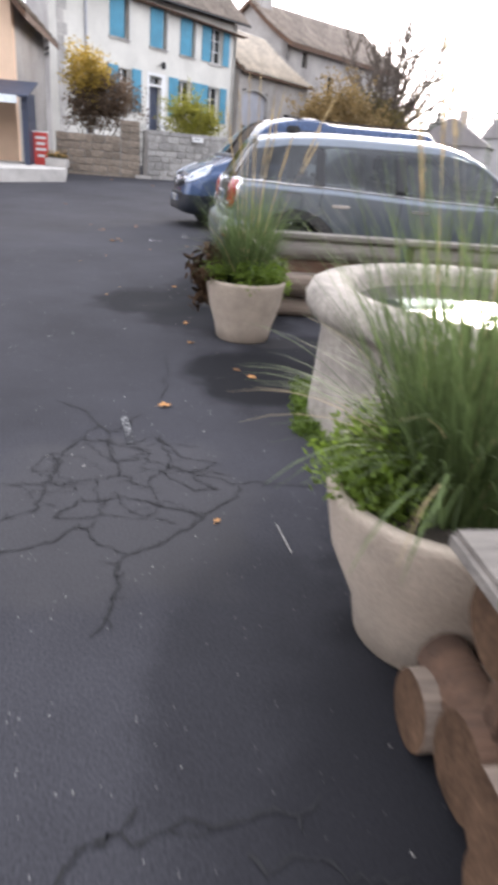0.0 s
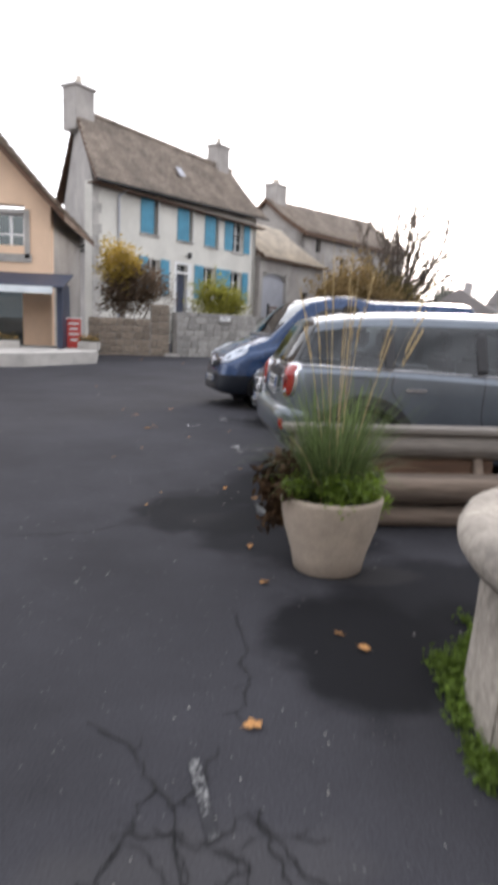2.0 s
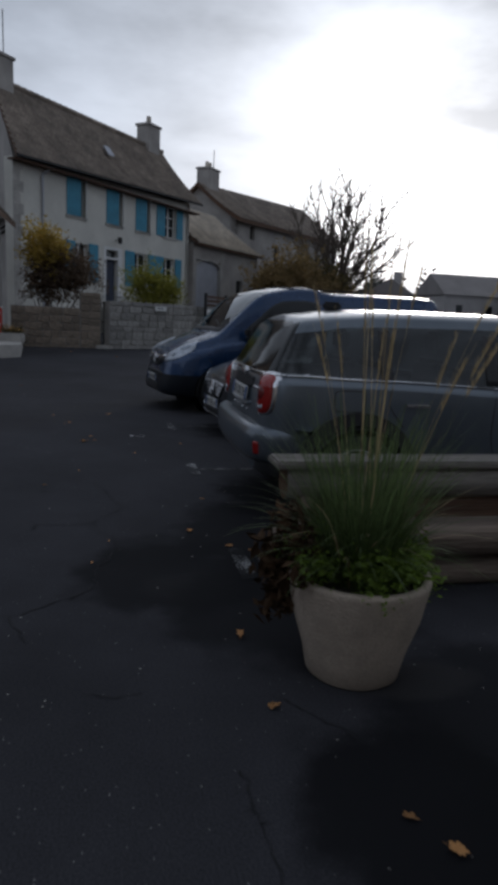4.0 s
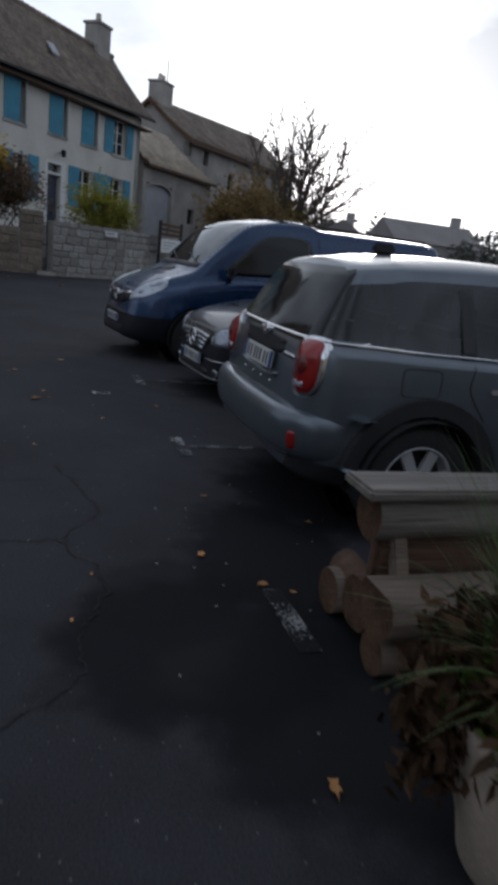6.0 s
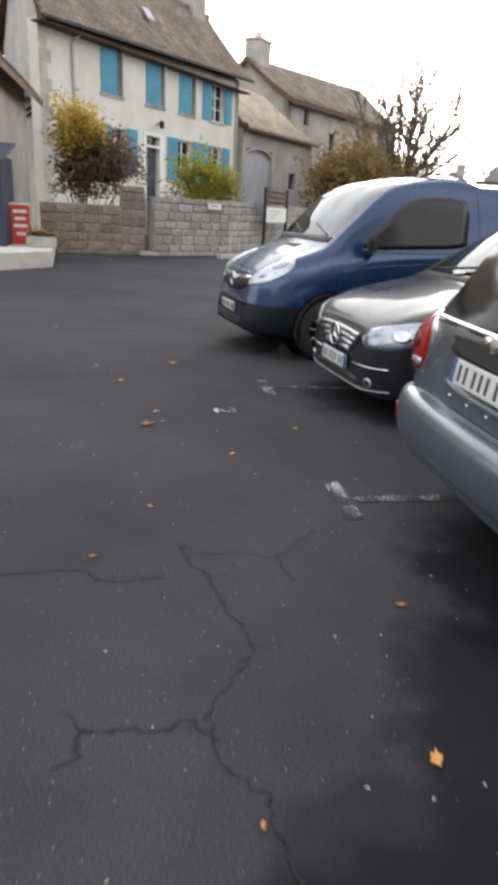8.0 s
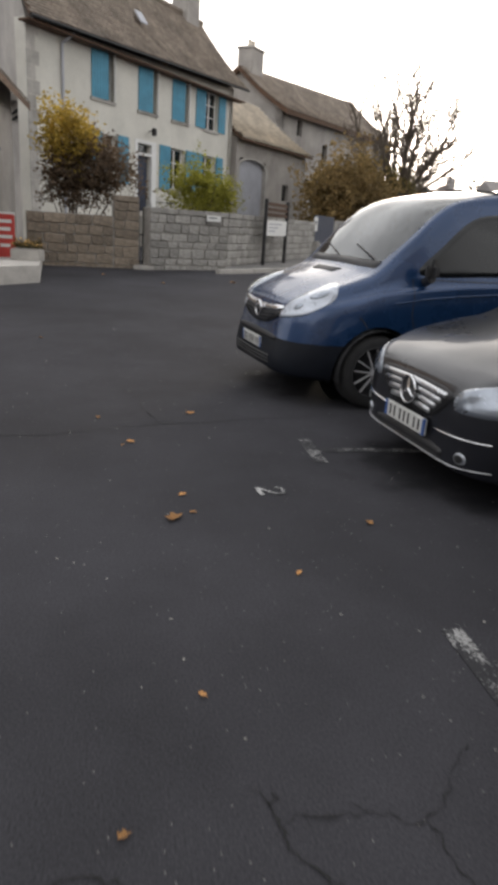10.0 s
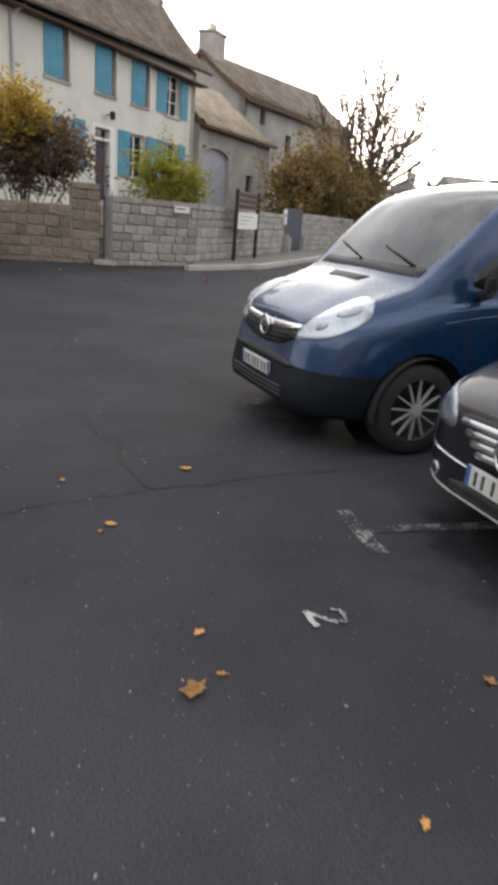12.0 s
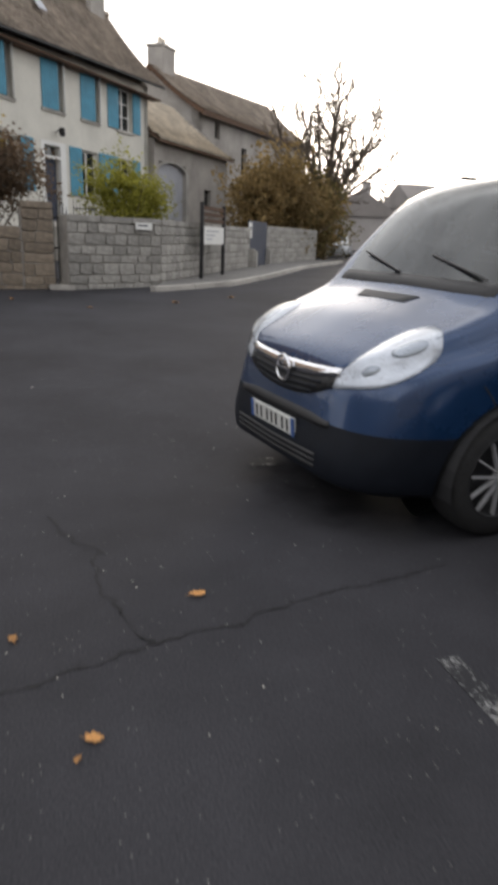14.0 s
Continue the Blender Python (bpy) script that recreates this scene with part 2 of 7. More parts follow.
M["roof"] = mat("slate_roof", (0.25, 0.205, 0.165), 0.85, scale=0.8, vary=0.35, bump=0.2, island=0.2, obj=0.2, fine=30)
M["tile"] = mat("pale_tile", (0.56, 0.5, 0.42), 0.85, scale=1.0, vary=0.2, bump=0.2, island=0.1, obj=0.1, fine=30)
M["blue"] = mat("blue_paint", (0.07, 0.27, 0.39), 0.6, scale=2.0, vary=0.15, bump=0.15, fine=30)
M["pale_blue"] = mat("pale_blue_paint", (0.68, 0.73, 0.75), 0.6, scale=2.0, vary=0.12, bump=0.1)
M["white"] = mat("white_paint", (0.75, 0.75, 0.73), 0.5, scale=2.0, vary=0.06, bump=0.05)
M["granite"] = mat("granite", (0.335, 0.322, 0.3), 0.88, scale=3.0, vary=0.28, bump=0.5, fine=45, obj=0.22)
M["brownstone"] = mat("brown_stone", (0.25, 0.205, 0.16), 0.9, scale=3.0, vary=0.35, bump=0.6, fine=40, obj=0.28)
M["mortar"] = mat("mortar", (0.29, 0.272, 0.25), 0.95, scale=4.0, vary=0.2, bump=0.4)
M["dressed"] = mat("dressed_stone", (0.42, 0.4, 0.37), 0.88, scale=2.0, vary=0.2, bump=0.35, obj=0.15)
M["concrete"] = mat("planter_concrete", (0.44, 0.365, 0.29), 0.88, scale=3.5, vary=0.2, bump=0.3, fine=90)
M["fountain"] = mat("fountain_stone", (0.3, 0.265, 0.225), 0.88, scale=2.0, vary=0.4, bump=0.5, fine=22, tint=(0.41, 0.365, 0.31), obj=0.12)
M["log"] = mat("weathered_log", (0.17, 0.13, 0.1), 0.85, scale=3.0, vary=0.35, bump=0.6, fine=22, stretch=(0.25, 3, 3), obj=0.15)
M["log_grey"] = mat("grey_log", (0.2, 0.178, 0.155), 0.88, scale=3.0, vary=0.35, bump=0.5, fine=22, stretch=(0.25, 3, 3), obj=0.12)
M["log_dark"] = mat("brown_log", (0.1, 0.055, 0.033), 0.85, scale=3.0, vary=0.4, bump=0.6, fine=22, stretch=(0.25, 3, 3))
M["soil"] = mat("soil", (0.05, 0.04, 0.03), 0.95, scale=12, vary=0.4, bump=0.8)
M["grass"] = mat("grass_blade", (0.12, 0.165, 0.06), 0.6, scale=3, vary=0.3, bump=0, island=0.45, fine=20)
M["straw"] = mat("straw", (0.42, 0.33, 0.18), 0.75, scale=5, vary=0.25, bump=0, island=0.3)
M["herb"] = mat("herb_leaf", (0.17, 0.25, 0.035), 0.55, scale=4, vary=0.3, bump=0, island=0.45)
M["dry"] = mat("withered_leaf", (0.06, 0.036, 0.02), 0.9, scale=5, vary=0.4, bump=0, island=0.5, spec=0.12)
M["moss"] = mat("moss_leaf", (0.13, 0.2, 0.03), 0.8, scale=4, vary=0.4, bump=0, island=0.4)
M["yellow_leaf"] = mat("yellow_leaf", (0.42, 0.3, 0.06), 0.7, scale=0.7, vary=0.4, bump=0, island=0.45)
M["brown_leaf"] = mat("brown_leaf", (0.15, 0.105, 0.07), 0.75, scale=0.7, vary=0.35, bump=0, island=0.45)
M["olive_leaf"] = mat("olive_leaf", (0.3, 0.29, 0.05), 0.65, scale=0.8, vary=0.35, bump=0, island=0.4)
M["dark_leaf"] = mat("dark_leaf", (0.14, 0.115, 0.045), 0.75, scale=0.3, vary=0.4, bump=0, island=0.45)
M["rust_leaf"] = mat("rust_leaf", (0.25, 0.175, 0.075), 0.75, scale=0.5, vary=0.35, bump=0, island=0.4)
M["bark"] = mat("bark", (0.13, 0.105, 0.085), 0.9, scale=6, vary=0.3, bump=0.6)
M["hill"] = mat("far_wood", (0.13, 0.13, 0.11), 0.95, scale=0.15, vary=0.35, bump=0.3, island=0.3)
M["iron"] = mat("iron", (0.03, 0.03, 0.032), 0.55, 0.5, scale=10, vary=0.3, bump=0.1)
M["navy"] = mat("navy_paint", (0.03, 0.04, 0.07), 0.5, scale=3, vary=0.15, bump=0.05)
M["red_sign"] = plain("red_sign", (0.55, 0.06, 0.05), 0.5)
M["grey_door"] = mat("grey_door", (0.4, 0.41, 0.45), 0.6, scale=1.2, vary=0.12, bump=0.1)
M["dark"] = plain("dark_room", (0.02, 0.02, 0.022), 0.9)
M["pane"] = glass_mat("window_glass", clear=0.35)
M["car_glass"] = glass_mat("car_glass", (0.5, 0.56, 0.56), clear=0.75, ior=1.6)
M["tint_glass"] = glass_mat("dark_glass", (0.5, 0.55, 0.56), clear=0.5)
M["lens"] = glass_mat("lamp_lens", (0.9, 0.92, 0.95), clear=0.9)
M["van_blue"] = mat("van_blue_metallic", (0.008, 0.036, 0.105), 0.27, 0.4, scale=2.5, vary=0.1, bump=0.0, fine=400, coat=0.65)
M["merc_black"] = mat("black_metallic", (0.014, 0.015, 0.02), 0.3, 0.2, scale=2.5, vary=0.1, bump=0.0, fine=400, coat=0.65)
M["mini_grey"] = mat("grey_metallic", (0.125, 0.147, 0.172), 0.32, 0.55, scale=2.5, vary=0.1, bump=0.0, fine=400, coat=0.7)
M["rubber"] = mat("rubber", (0.02, 0.02, 0.021), 0.8, scale=12, vary=0.3, bump=0.2)
M["plastic"] = mat("black_plastic", (0.022, 0.022, 0.024), 0.55, scale=8, vary=0.2, bump=0.1, fine=200)
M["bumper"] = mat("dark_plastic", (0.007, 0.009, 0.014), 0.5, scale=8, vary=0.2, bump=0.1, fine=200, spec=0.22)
M["black_glass"] = plain("black_glass", (0.012, 0.013, 0.014), 0.06, spec=0.4)
M["end_grain"] = mat("end_grain", (0.095, 0.057, 0.035), 0.95, scale=7.0, vary=0.45, bump=0.15, fine=60, spec=0.15)
M["reflector"] = plain("reflector", (0.5, 0.53, 0.57), 0.25, 0.6)
M["satin"] = plain("satin_chrome", (0.6, 0.61, 0.63), 0.3, 0.9)
M["chrome"] = plain("chrome", (0.75, 0.75, 0.77), 0.12, 1.0)
M["alloy"] = plain("alloy", (0.55, 0.55, 0.57), 0.35, 0.35)
M["seat"] = mat("car_seat", (0.03, 0.03, 0.032), 0.9, scale=6, vary=0.2, bump=0.2)
M["tail_red"] = plain("red_lens", (0.27, 0.01, 0.008), 0.22, coat=0.4)
M["tail_core"] = plain("dark_red_lens", (0.12, 0.008, 0.008), 0.25, coat=0.4)
M["plate_white"] = plain("plate_white", (0.6, 0.6, 0.58), 0.4)
M["plate_blue"] = plain("plate_blue", (0.05, 0.11, 0.3), 0.4)
M["ink"] = plain("ink", (0.02, 0.02, 0.02), 0.6)
M["fallen"] = mat("fallen_leaf", (0.42, 0.21, 0.07), 0.8, scale=40, vary=0.6, bump=0.2, obj=0.4)
M["fleck"] = mat("pale_fleck", (0.3, 0.285, 0.26), 0.8, scale=25, vary=0.3, bump=0.2, obj=0.3, island=0.3)
M["flower"] = mat("flower", (0.6, 0.36, 0.12), 0.7, scale=20, vary=0.4, bump=0, island=0.4)


def let_through(m, share):
    """Leaves let some of the light behind them through."""
    nt, b = m.node_tree, m.node_tree.nodes["Principled BSDF"]
    tl, mx = nt.nodes.new("ShaderNodeBsdfTranslucent"), nt.nodes.new("ShaderNodeMixShader")
    nt.links.new(b.inputs["Base Color"].links[0].from_socket, tl.inputs["Color"])
    mx.inputs["Fac"].default_value = share
    nt.links.new(b.outputs["BSDF"], mx.inputs[1])
    nt.links.new(tl.outputs["BSDF"], mx.inputs[2])
    nt.links.new(mx.outputs["Shader"], nt.nodes["Material Output"].inputs["Surface"])


for k in ("grass", "herb", "moss", "straw", "yellow_leaf", "olive_leaf", "rust_leaf", "brown_leaf", "dark_leaf"):
    let_through(M[k], 0.52)
wat = bpy.data.materials.new("water")
wat.use_nodes = True
wb = wat.node_tree.nodes["Principled BSDF"]
wb.inputs["Base Color"].default_value, wb.inputs["Roughness"].default_value = (0.03, 0.035, 0.03, 1), 0.03
wb.inputs["Specular IOR Level"].default_value = 0.6
wnz, wbp = wat.node_tree.nodes.new("ShaderNodeTexNoise"), wat.node_tree.nodes.new("ShaderNodeBump")
wnz.inputs["Scale"].default_value, wbp.inputs["Strength"].default_value, wbp.inputs["Distance"].default_value = 9, 0.12, 0.02
wat.node_tree.links.new(wnz.outputs["Fac"], wbp.inputs["Height"])
wat.node_tree.links.new(wbp.outputs["Normal"], wb.inputs["Normal"])
M["water"] = wat


# ---- building helpers ----
def mesh_of(name, verts, faces, material, smooth=False):
    me = bpy.data.meshes.new(name)
    me.from_pydata([tuple(v) for v in verts], [], [tuple(f) for f in faces])
    for m in (material if isinstance(material, list) else [material]):
        me.materials.append(m)
    if smooth:
        me.shade_smooth()
    me.update()
    return me


def obj(name, verts, faces, material, parent=None, label="", smooth=False):
    ob = new(name, mesh_of(name, verts, faces, material, smooth))
    if parent:
        ob.parent = parent
    return tagged(ob, label)


def part(name, bm, material, parent, label="", smooth=False):
    me = bpy.data.meshes.new(name)
    bm.to_mesh(me)
    bm.free()
    me.materials.append(material)
    if "log" in name:
        me.materials.append(M["end_grain"])
    if smooth:
        me.shade_smooth()
        if "log" in name:
            for face in me.polygons:
                face.use_smooth = len(face.vertices) == 4
    ob = new(name, me)
    if parent:
        ob.parent = parent
    return tagged(ob, label)


def thing(name, at=(0, 0, 0), rz=0.0, label="", category="", group="", kind=""):
    e = new(name)
    e.empty_display_size = 0.1
    e.matrix_basis = pose(*at, 0, 0, rz)
    return tagged(e, label, category, group, kind)


def box_bm(x0, y0, z0, x1, y1, z1, bevel=0.0, bm=None):
    own = bm or bmesh.new()
    r = bmesh.ops.create_cube(own, size=1.0)
    for v in r["verts"]:
        v.co = Vector(((x0 + x1) / 2 + v.co.x * (x1 - x0), (y0 + y1) / 2 + v.co.y * (y1 - y0), (z0 + z1) / 2 + v.co.z * (z1 - z0)))
    if bevel:
        vs = set(r["verts"])
        bmesh.ops.bevel(own, geom=[e for e in own.edges if e.verts[0] in vs], offset=bevel, segments=2, affect="EDGES")
    return own


def tube_bm(a, b, r0, r1=None, n=10, bm=None, caps=True):
    own, a, b = bm or bmesh.new(), Vector(a), Vector(b)
    r = bmesh.ops.create_cone(own, cap_ends=caps, segments=n, radius1=r0, radius2=r0 if r1 is None else r1, depth=(b - a).length)
    m = Matrix.Translation((a + b) / 2) @ (b - a).to_track_quat("Z", "Y").to_matrix().to_4x4()
    bmesh.ops.transform(own, matrix=m, verts=r["verts"])
    return own


def lathe(profile, n=40, centre=(0, 0, 0), wobble=0.0):
    """Turn (radius, z) pairs round z: verts, faces."""
    vs, fs = [], []
    for i, (r, z) in enumerate(profile):
        for k in range(n):
            a = 2 * math.pi * k / n
            w = 1 + wobble * noise.noise((math.cos(a) * 2, math.sin(a) * 2, z * 3 + r))
            vs.append((centre[0] + r * w * math.cos(a), centre[1] + r * w * math.sin(a), centre[2] + z))
    for i in range(len(profile) - 1):
        for k in range(n):
            fs.append((i * n + k, i * n + (k + 1) % n, (i + 1) * n + (k + 1) % n, (i + 1) * n + k))
    return vs, fs


def leaves(rng, centres, size, flat=0.3, droop=0.0):
    """Loose leaf blades, each a bent pair of triangles pairs, at the given centres."""
    n = len(centres)
    d1 = rng.normal(size=(n, 3))
    d1[:, 2] = d1[:, 2] * (1 - flat) - droop
    d1 /= np.linalg.norm(d1, axis=1)[:, None]
    d2 = np.cross(d1, rng.normal(size=(n, 3)))
    d2 /= np.linalg.norm(d2, axis=1)[:, None]
    s = (size * rng.uniform(0.6, 1.35, n))[:, None]
    nn = np.cross(d1, d2)
    c = np.asarray(centres)
    v = np.stack([c - d1 * s, c + d2 * s * 0.42 + nn * s * 0.12, c + d1 * s, c - d2 * s * 0.42 + nn * s * 0.12], 1).reshape(-1, 3)
    f = np.arange(4 * n).reshape(n, 4)
    f = np.concatenate([f[:, [0, 1, 2]], f[:, [0, 2, 3]]])
    return v.tolist(), f.tolist()


def cloud(rng, n, centre, radii, hollow=0.55, freq=1.4, rough=0.5):
    """Points in an uneven ellipsoid, denser to the outside."""
    pts = []
    c, r = Vector(centre), Vector(radii)
    while len(pts) < n:
        d = rng.normal(size=3)
        d /= np.linalg.norm(d)
        k = 1 + rough * noise.noise((d[0] * freq + c.x, d[1] * freq + c.y, d[2] * freq + c.z)) + 0.5 * rough * noise.noise((d[0] * freq * 4, d[1] * freq * 4 + c.x, d[2] * freq * 4))
        t = (hollow + (1 - hollow) * rng.random()) * k
        p = (c.x + d[0] * r.x * t, c.y + d[1] * r.y * t, c.z + d[2] * r.z * t)
        if noise.noise((p[0] * 5 / max(r), p[1] * 5 / max(r), p[2] * 5 / max(r))) > -0.22:
            pts.append(p)
    return np.array(pts)


def spline(keys, k=6):
    """Smooth (monotone where the keys are) rows through the keys; the first column is kept even between keys."""
    keys = np.array(keys, float)
    out = []
    for i in range(len(keys) - 1):
        p0, p1, p2, p3 = keys[max(i - 1, 0)], keys[i], keys[i + 1], keys[min(i + 2, len(keys) - 1)]
        d = p2 - p1
        m1, m2 = (p2 - p0) / 2, (p3 - p1) / 2
        same = (p1 - p0) * d <= 0
        m1 = np.where(same, 0 if i else d, m1)
        m2 = np.where(d * (p3 - p2) <= 0, 0 if i < len(keys) - 2 else d, m2)
        m1, m2 = np.clip(m1, -3 * abs(d), 3 * abs(d)), np.clip(m2, -3 * abs(d), 3 * abs(d))
        for j in range(k):
            t = j / k
            out.append(p1 * (2 * t**3 - 3 * t**2 + 1) + m1 * (t**3 - 2 * t**2 + t) + p2 * (-2 * t**3 + 3 * t**2) + m2 * (t**3 - t**2))
    out.append(keys[-1])
    return np.array(out)


def ground_z(y):
    return 0.0 if y < 4.8 else 0.025 * (y - 4.8) if y < 16 else 0.28 + 0.004 * min(y - 16, 60)


# ---- ground ----
def build_ground():
    xs = [-400, -60, -20, -10, -5, 0, 5, 10, 20, 60, 400]
    ys = [-80, -20, -10, 0, 4.8, 7, 9, 11, 13, 16, 20, 30, 45, 76, 150, 900]
    vs = [(x, y, ground_z(y)) for y in ys for x in xs]
    w = len(xs)
    fs = [(j * w + i, j * w + i + 1, (j + 1) * w + i + 1, (j + 1) * w + i) for j in range(len(ys) - 1) for i in range(w - 1)]
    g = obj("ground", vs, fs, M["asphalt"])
    return tagged(g, "dark grey worn asphalt of the village square", "ground", kind="structure")


ground = build_ground()


def crack(points, seed, width=0.012, h=0.005):
    """A ragged crack that wanders along its line and sends out short spurs."""
    rng = np.random.default_rng(seed)
    vs, fs = [], []

    def wander(pts, drift, w0, taper):
        fine = [pts[0]]
        for a, b in zip(pts[:-1], pts[1:]):
            n = max(2, int(np.linalg.norm(b - a) / 0.018))
            side = np.array([-(b - a)[1], (b - a)[0]]) / (np.linalg.norm(b - a) + 1e-9)
            off = np.cumsum(rng.normal(0, drift, n))
            off -= np.linspace(0, off[-1], n)
            fine += [a + (b - a) * (k + 1) / n + side * (off[k] + rng.normal(0, 0.004)) for k in range(n)]
        fine = np.array(fine)
        first = len(vs)
        for i, p in enumerate(fine):
            t = fine[min(i + 1, len(fine) - 1)] - fine[max(i - 1, 0)]
            s = np.array([-t[1], t[0]]) / (np.linalg.norm(t) + 1e-9)
            w = w0 * (0.3 + 1.2 * rng.random() ** 1.4) * (1 - taper * i / len(fine))
            for sg in (-1, 1):
                q = p + s * w * sg * 0.5
                vs.append((q[0], q[1], ground_z(q[1]) + h))
            if i:
                o = first + 2 * i
                fs.append((o - 2, o - 1, o + 1, o))
        return fine

    main = wander(np.array(points, float), 0.009, width * 0.95, 0.25)
    for k in range(3, len(main) - 3, 5):
        if rng.random() < 0.45:
            a = rng.uniform(0, 2 * math.pi)
            reach = rng.uniform(0.025, 0.09)
            wander(np.array([main[k], main[k] + reach * np.array([math.cos(a), math.sin(a)])]), 0.006, width * 0.6, 0.8)
    return tagged(obj("crack", vs, fs, M["crack"]), "thin dark crack in the asphalt", "crack", kind="structure")


def road_mark(name, outline, label, h=0.006, material=None):
    vs = [(x, y, ground_z(y) + h) for x, y in outline]
    return tagged(obj(name, vs, [tuple(range(len(vs)))], material or M["paint"]), label, "road marking", kind="structure")


# ---- masonry helpers ----
def wall_panel(name, parent, origin, along, length, height, thick, openings, material, label="", top=None):
    """An upright wall with real openings (u0, z0, u1, z1); along: unit vector in plan; the outer face is to the right of it."""
    us = sorted({0.0, length, *[o[0] for o in openings], *[o[2] for o in openings]})
    zs = sorted({0.0, height, *[o[1] for o in openings], *[o[3] for o in openings]})
    a = Vector((along[0], along[1], 0))
    inward = Vector((-along[1], along[0], 0))
    bm = bmesh.new()
    grid = {}

    def vert(i, j, k):
        if (i, j, k) not in grid:
            z = zs[j]
            if top and j == len(zs) - 1:
                z += top * us[i] / length
            grid[(i, j, k)] = bm.verts.new(Vector(origin) + a * us[i] + Vector((0, 0, z)) + inward * (thick * k))
        return grid[(i, j, k)]

    def solid(i, j):
        if not (0 <= i < len(us) - 1 and 0 <= j < len(zs) - 1):
            return False
        um, zm = (us[i] + us[i + 1]) / 2, (zs[j] + zs[j + 1]) / 2
        return not any(o[0] < um < o[2] and o[1] < zm < o[3] for o in openings)

    for i in range(len(us) - 1):
        for j in range(len(zs) - 1):
            if not solid(i, j):
                continue
            bm.faces.new([vert(i, j, 0), vert(i + 1, j, 0), vert(i + 1, j + 1, 0), vert(i, j + 1, 0)])
            bm.faces.new([vert(i, j, 1), vert(i, j + 1, 1), vert(i + 1, j + 1, 1), vert(i + 1, j, 1)])
            for di, dj, e in ((-1, 0, ((i, j), (i, j + 1))), (1, 0, ((i + 1, j + 1), (i + 1, j))), (0, -1, ((i + 1, j), (i, j))), (0, 1, ((i, j + 1), (i + 1, j + 1)))):
                if not solid(i + di, j + dj):
                    (p, q), (r, s) = e
                    bm.faces.new([vert(p, q, 0), vert(r, s, 0), vert(r, s, 1), vert(p, q, 1)])
    return part(name, bm, material, parent, label)


STONES = {}


def stone_mesh(kind, seed, material):
    """A rough-faced block of unit size, about centre; the face looks to -y."""
    key = (kind, seed, material.name)
    if key not in STONES:
        rng = np.random.default_rng(seed + 31)
        bm = bmesh.new()
        cut = 0.11 if kind == "rubble" else 0.05
        corner = [(0.5, -0.5 + cut), (0.5, 0.5 - cut), (0.5 - cut, 0.5), (-0.5 + cut, 0.5), (-0.5, 0.5 - cut), (-0.5, -0.5 + cut), (-0.5 + cut, -0.5), (0.5 - cut, -0.5)]
        outline = [(x * rng.uniform(0.93, 1.0), z * rng.uniform(0.93, 1.0)) for x, z in corner]
        n = len(outline)
        back = [bm.verts.new((x, 0.5, z)) for x, z in outline]
        edge = [bm.verts.new((x, -0.25 + rng.normal(0, 0.05), z)) for x, z in outline]
        face = [bm.verts.new((x * 0.93, -0.5 + rng.normal(0, 0.09), z * 0.9)) for x, z in outline]
        for k in range(n):
            q = (k + 1) % n
            bm.faces.new([back[k], back[q], edge[q], edge[k]])
            bm.faces.new([edge[k], edge[q], face[q], face[k]])
        bm.faces.new(face)
        bmesh.ops.recalc_face_normals(bm, faces=bm.faces)
        me = bpy.data.meshes.new("stone")
        bm.to_mesh(me)
        bm.free()
        me.materials.append(material)
        STONES[key] = me
    return STONES[key]


def stone_courses(parent, p, q, z0, z1, kind, material, course=0.27, mean=0.42, seed=3, proud=0.05):
    """Stones, each its own piece, in uneven courses on the face of a wall that runs from p to q (outer face to the right of the way)."""
    rng = random.Random(seed)
    p, q = Vector((*p, 0)), Vector((*q, 0))
    length, ang = (q - p).length, math.atan2(q.y - p.y, q.x - p.x)
    z = z0
    while z < z1 - 0.06:
        h = min(course * rng.uniform(0.75, 1.25), z1 - z)
        if z1 - z - h < 0.1:
            h = z1 - z
        u = 0.0
        while u < length - 0.02:
            w = min(mean * rng.uniform(0.55, 1.5), length - u)
            if length - u - w < 0.15:
                w = length - u
            s = new("stone", stone_mesh(kind, rng.randrange(7), material))
            c = p + (q - p) * ((u + w / 2) / length)
            s.matrix_basis = Matrix.Translation((c.x, c.y, z + h / 2)) @ Euler((0, rng.uniform(-0.05, 0.05), ang)).to_matrix().to_4x4() @ Matrix.Diagonal((w * 0.985, 0.075, h * 0.97, 1))
            s.parent = parent
            u += w
        z += h


def plan_wall(name, p, q, z0, z1, thick, material, label, kind="structure"):
    """A straight wall core between two plan points, its outer face to the right of p to q."""
    a = (Vector((*q, 0)) - Vector((*p, 0)))
    l = a.length
    a.normalize()
    w = wall_panel(name, None, (p[0], p[1], z0), (a.x, a.y), l, z1 - z0, thick, [], material)
    return tagged(w, label, "wall", kind=kind)


# ---- houses ----
HA, HD, HN = Vector((-1.02, 28.12, 0)), Vector((0.621, 0.784, 0)), Vector((0.784, -0.621, 0))
HA_ANGLE = math.degrees(math.atan2(HD.y, HD.x))


def hp(u, off, z):
    """A point by the street front of the white house: along it, behind it, height."""
    p = HA + HD * u - HN * off
    return Vector((p.x, p.y, z))


def in_front(bm, m):
    bmesh.ops.transform(bm, matrix=m, verts=bm.verts)
    return bm


HM = Matrix.Translation(HA) @ Matrix.Rotation(math.atan2(HD.y, HD.x), 4, "Z")   # x along, y behind, z up


def hbox(name, parent, u0, o0, z0, u1, o1, z1, material, label="", bevel=0.0):
    return part(name, in_front(box_bm(u0, o0, z0, u1, o1, z1, bevel), HM), material, parent, label)


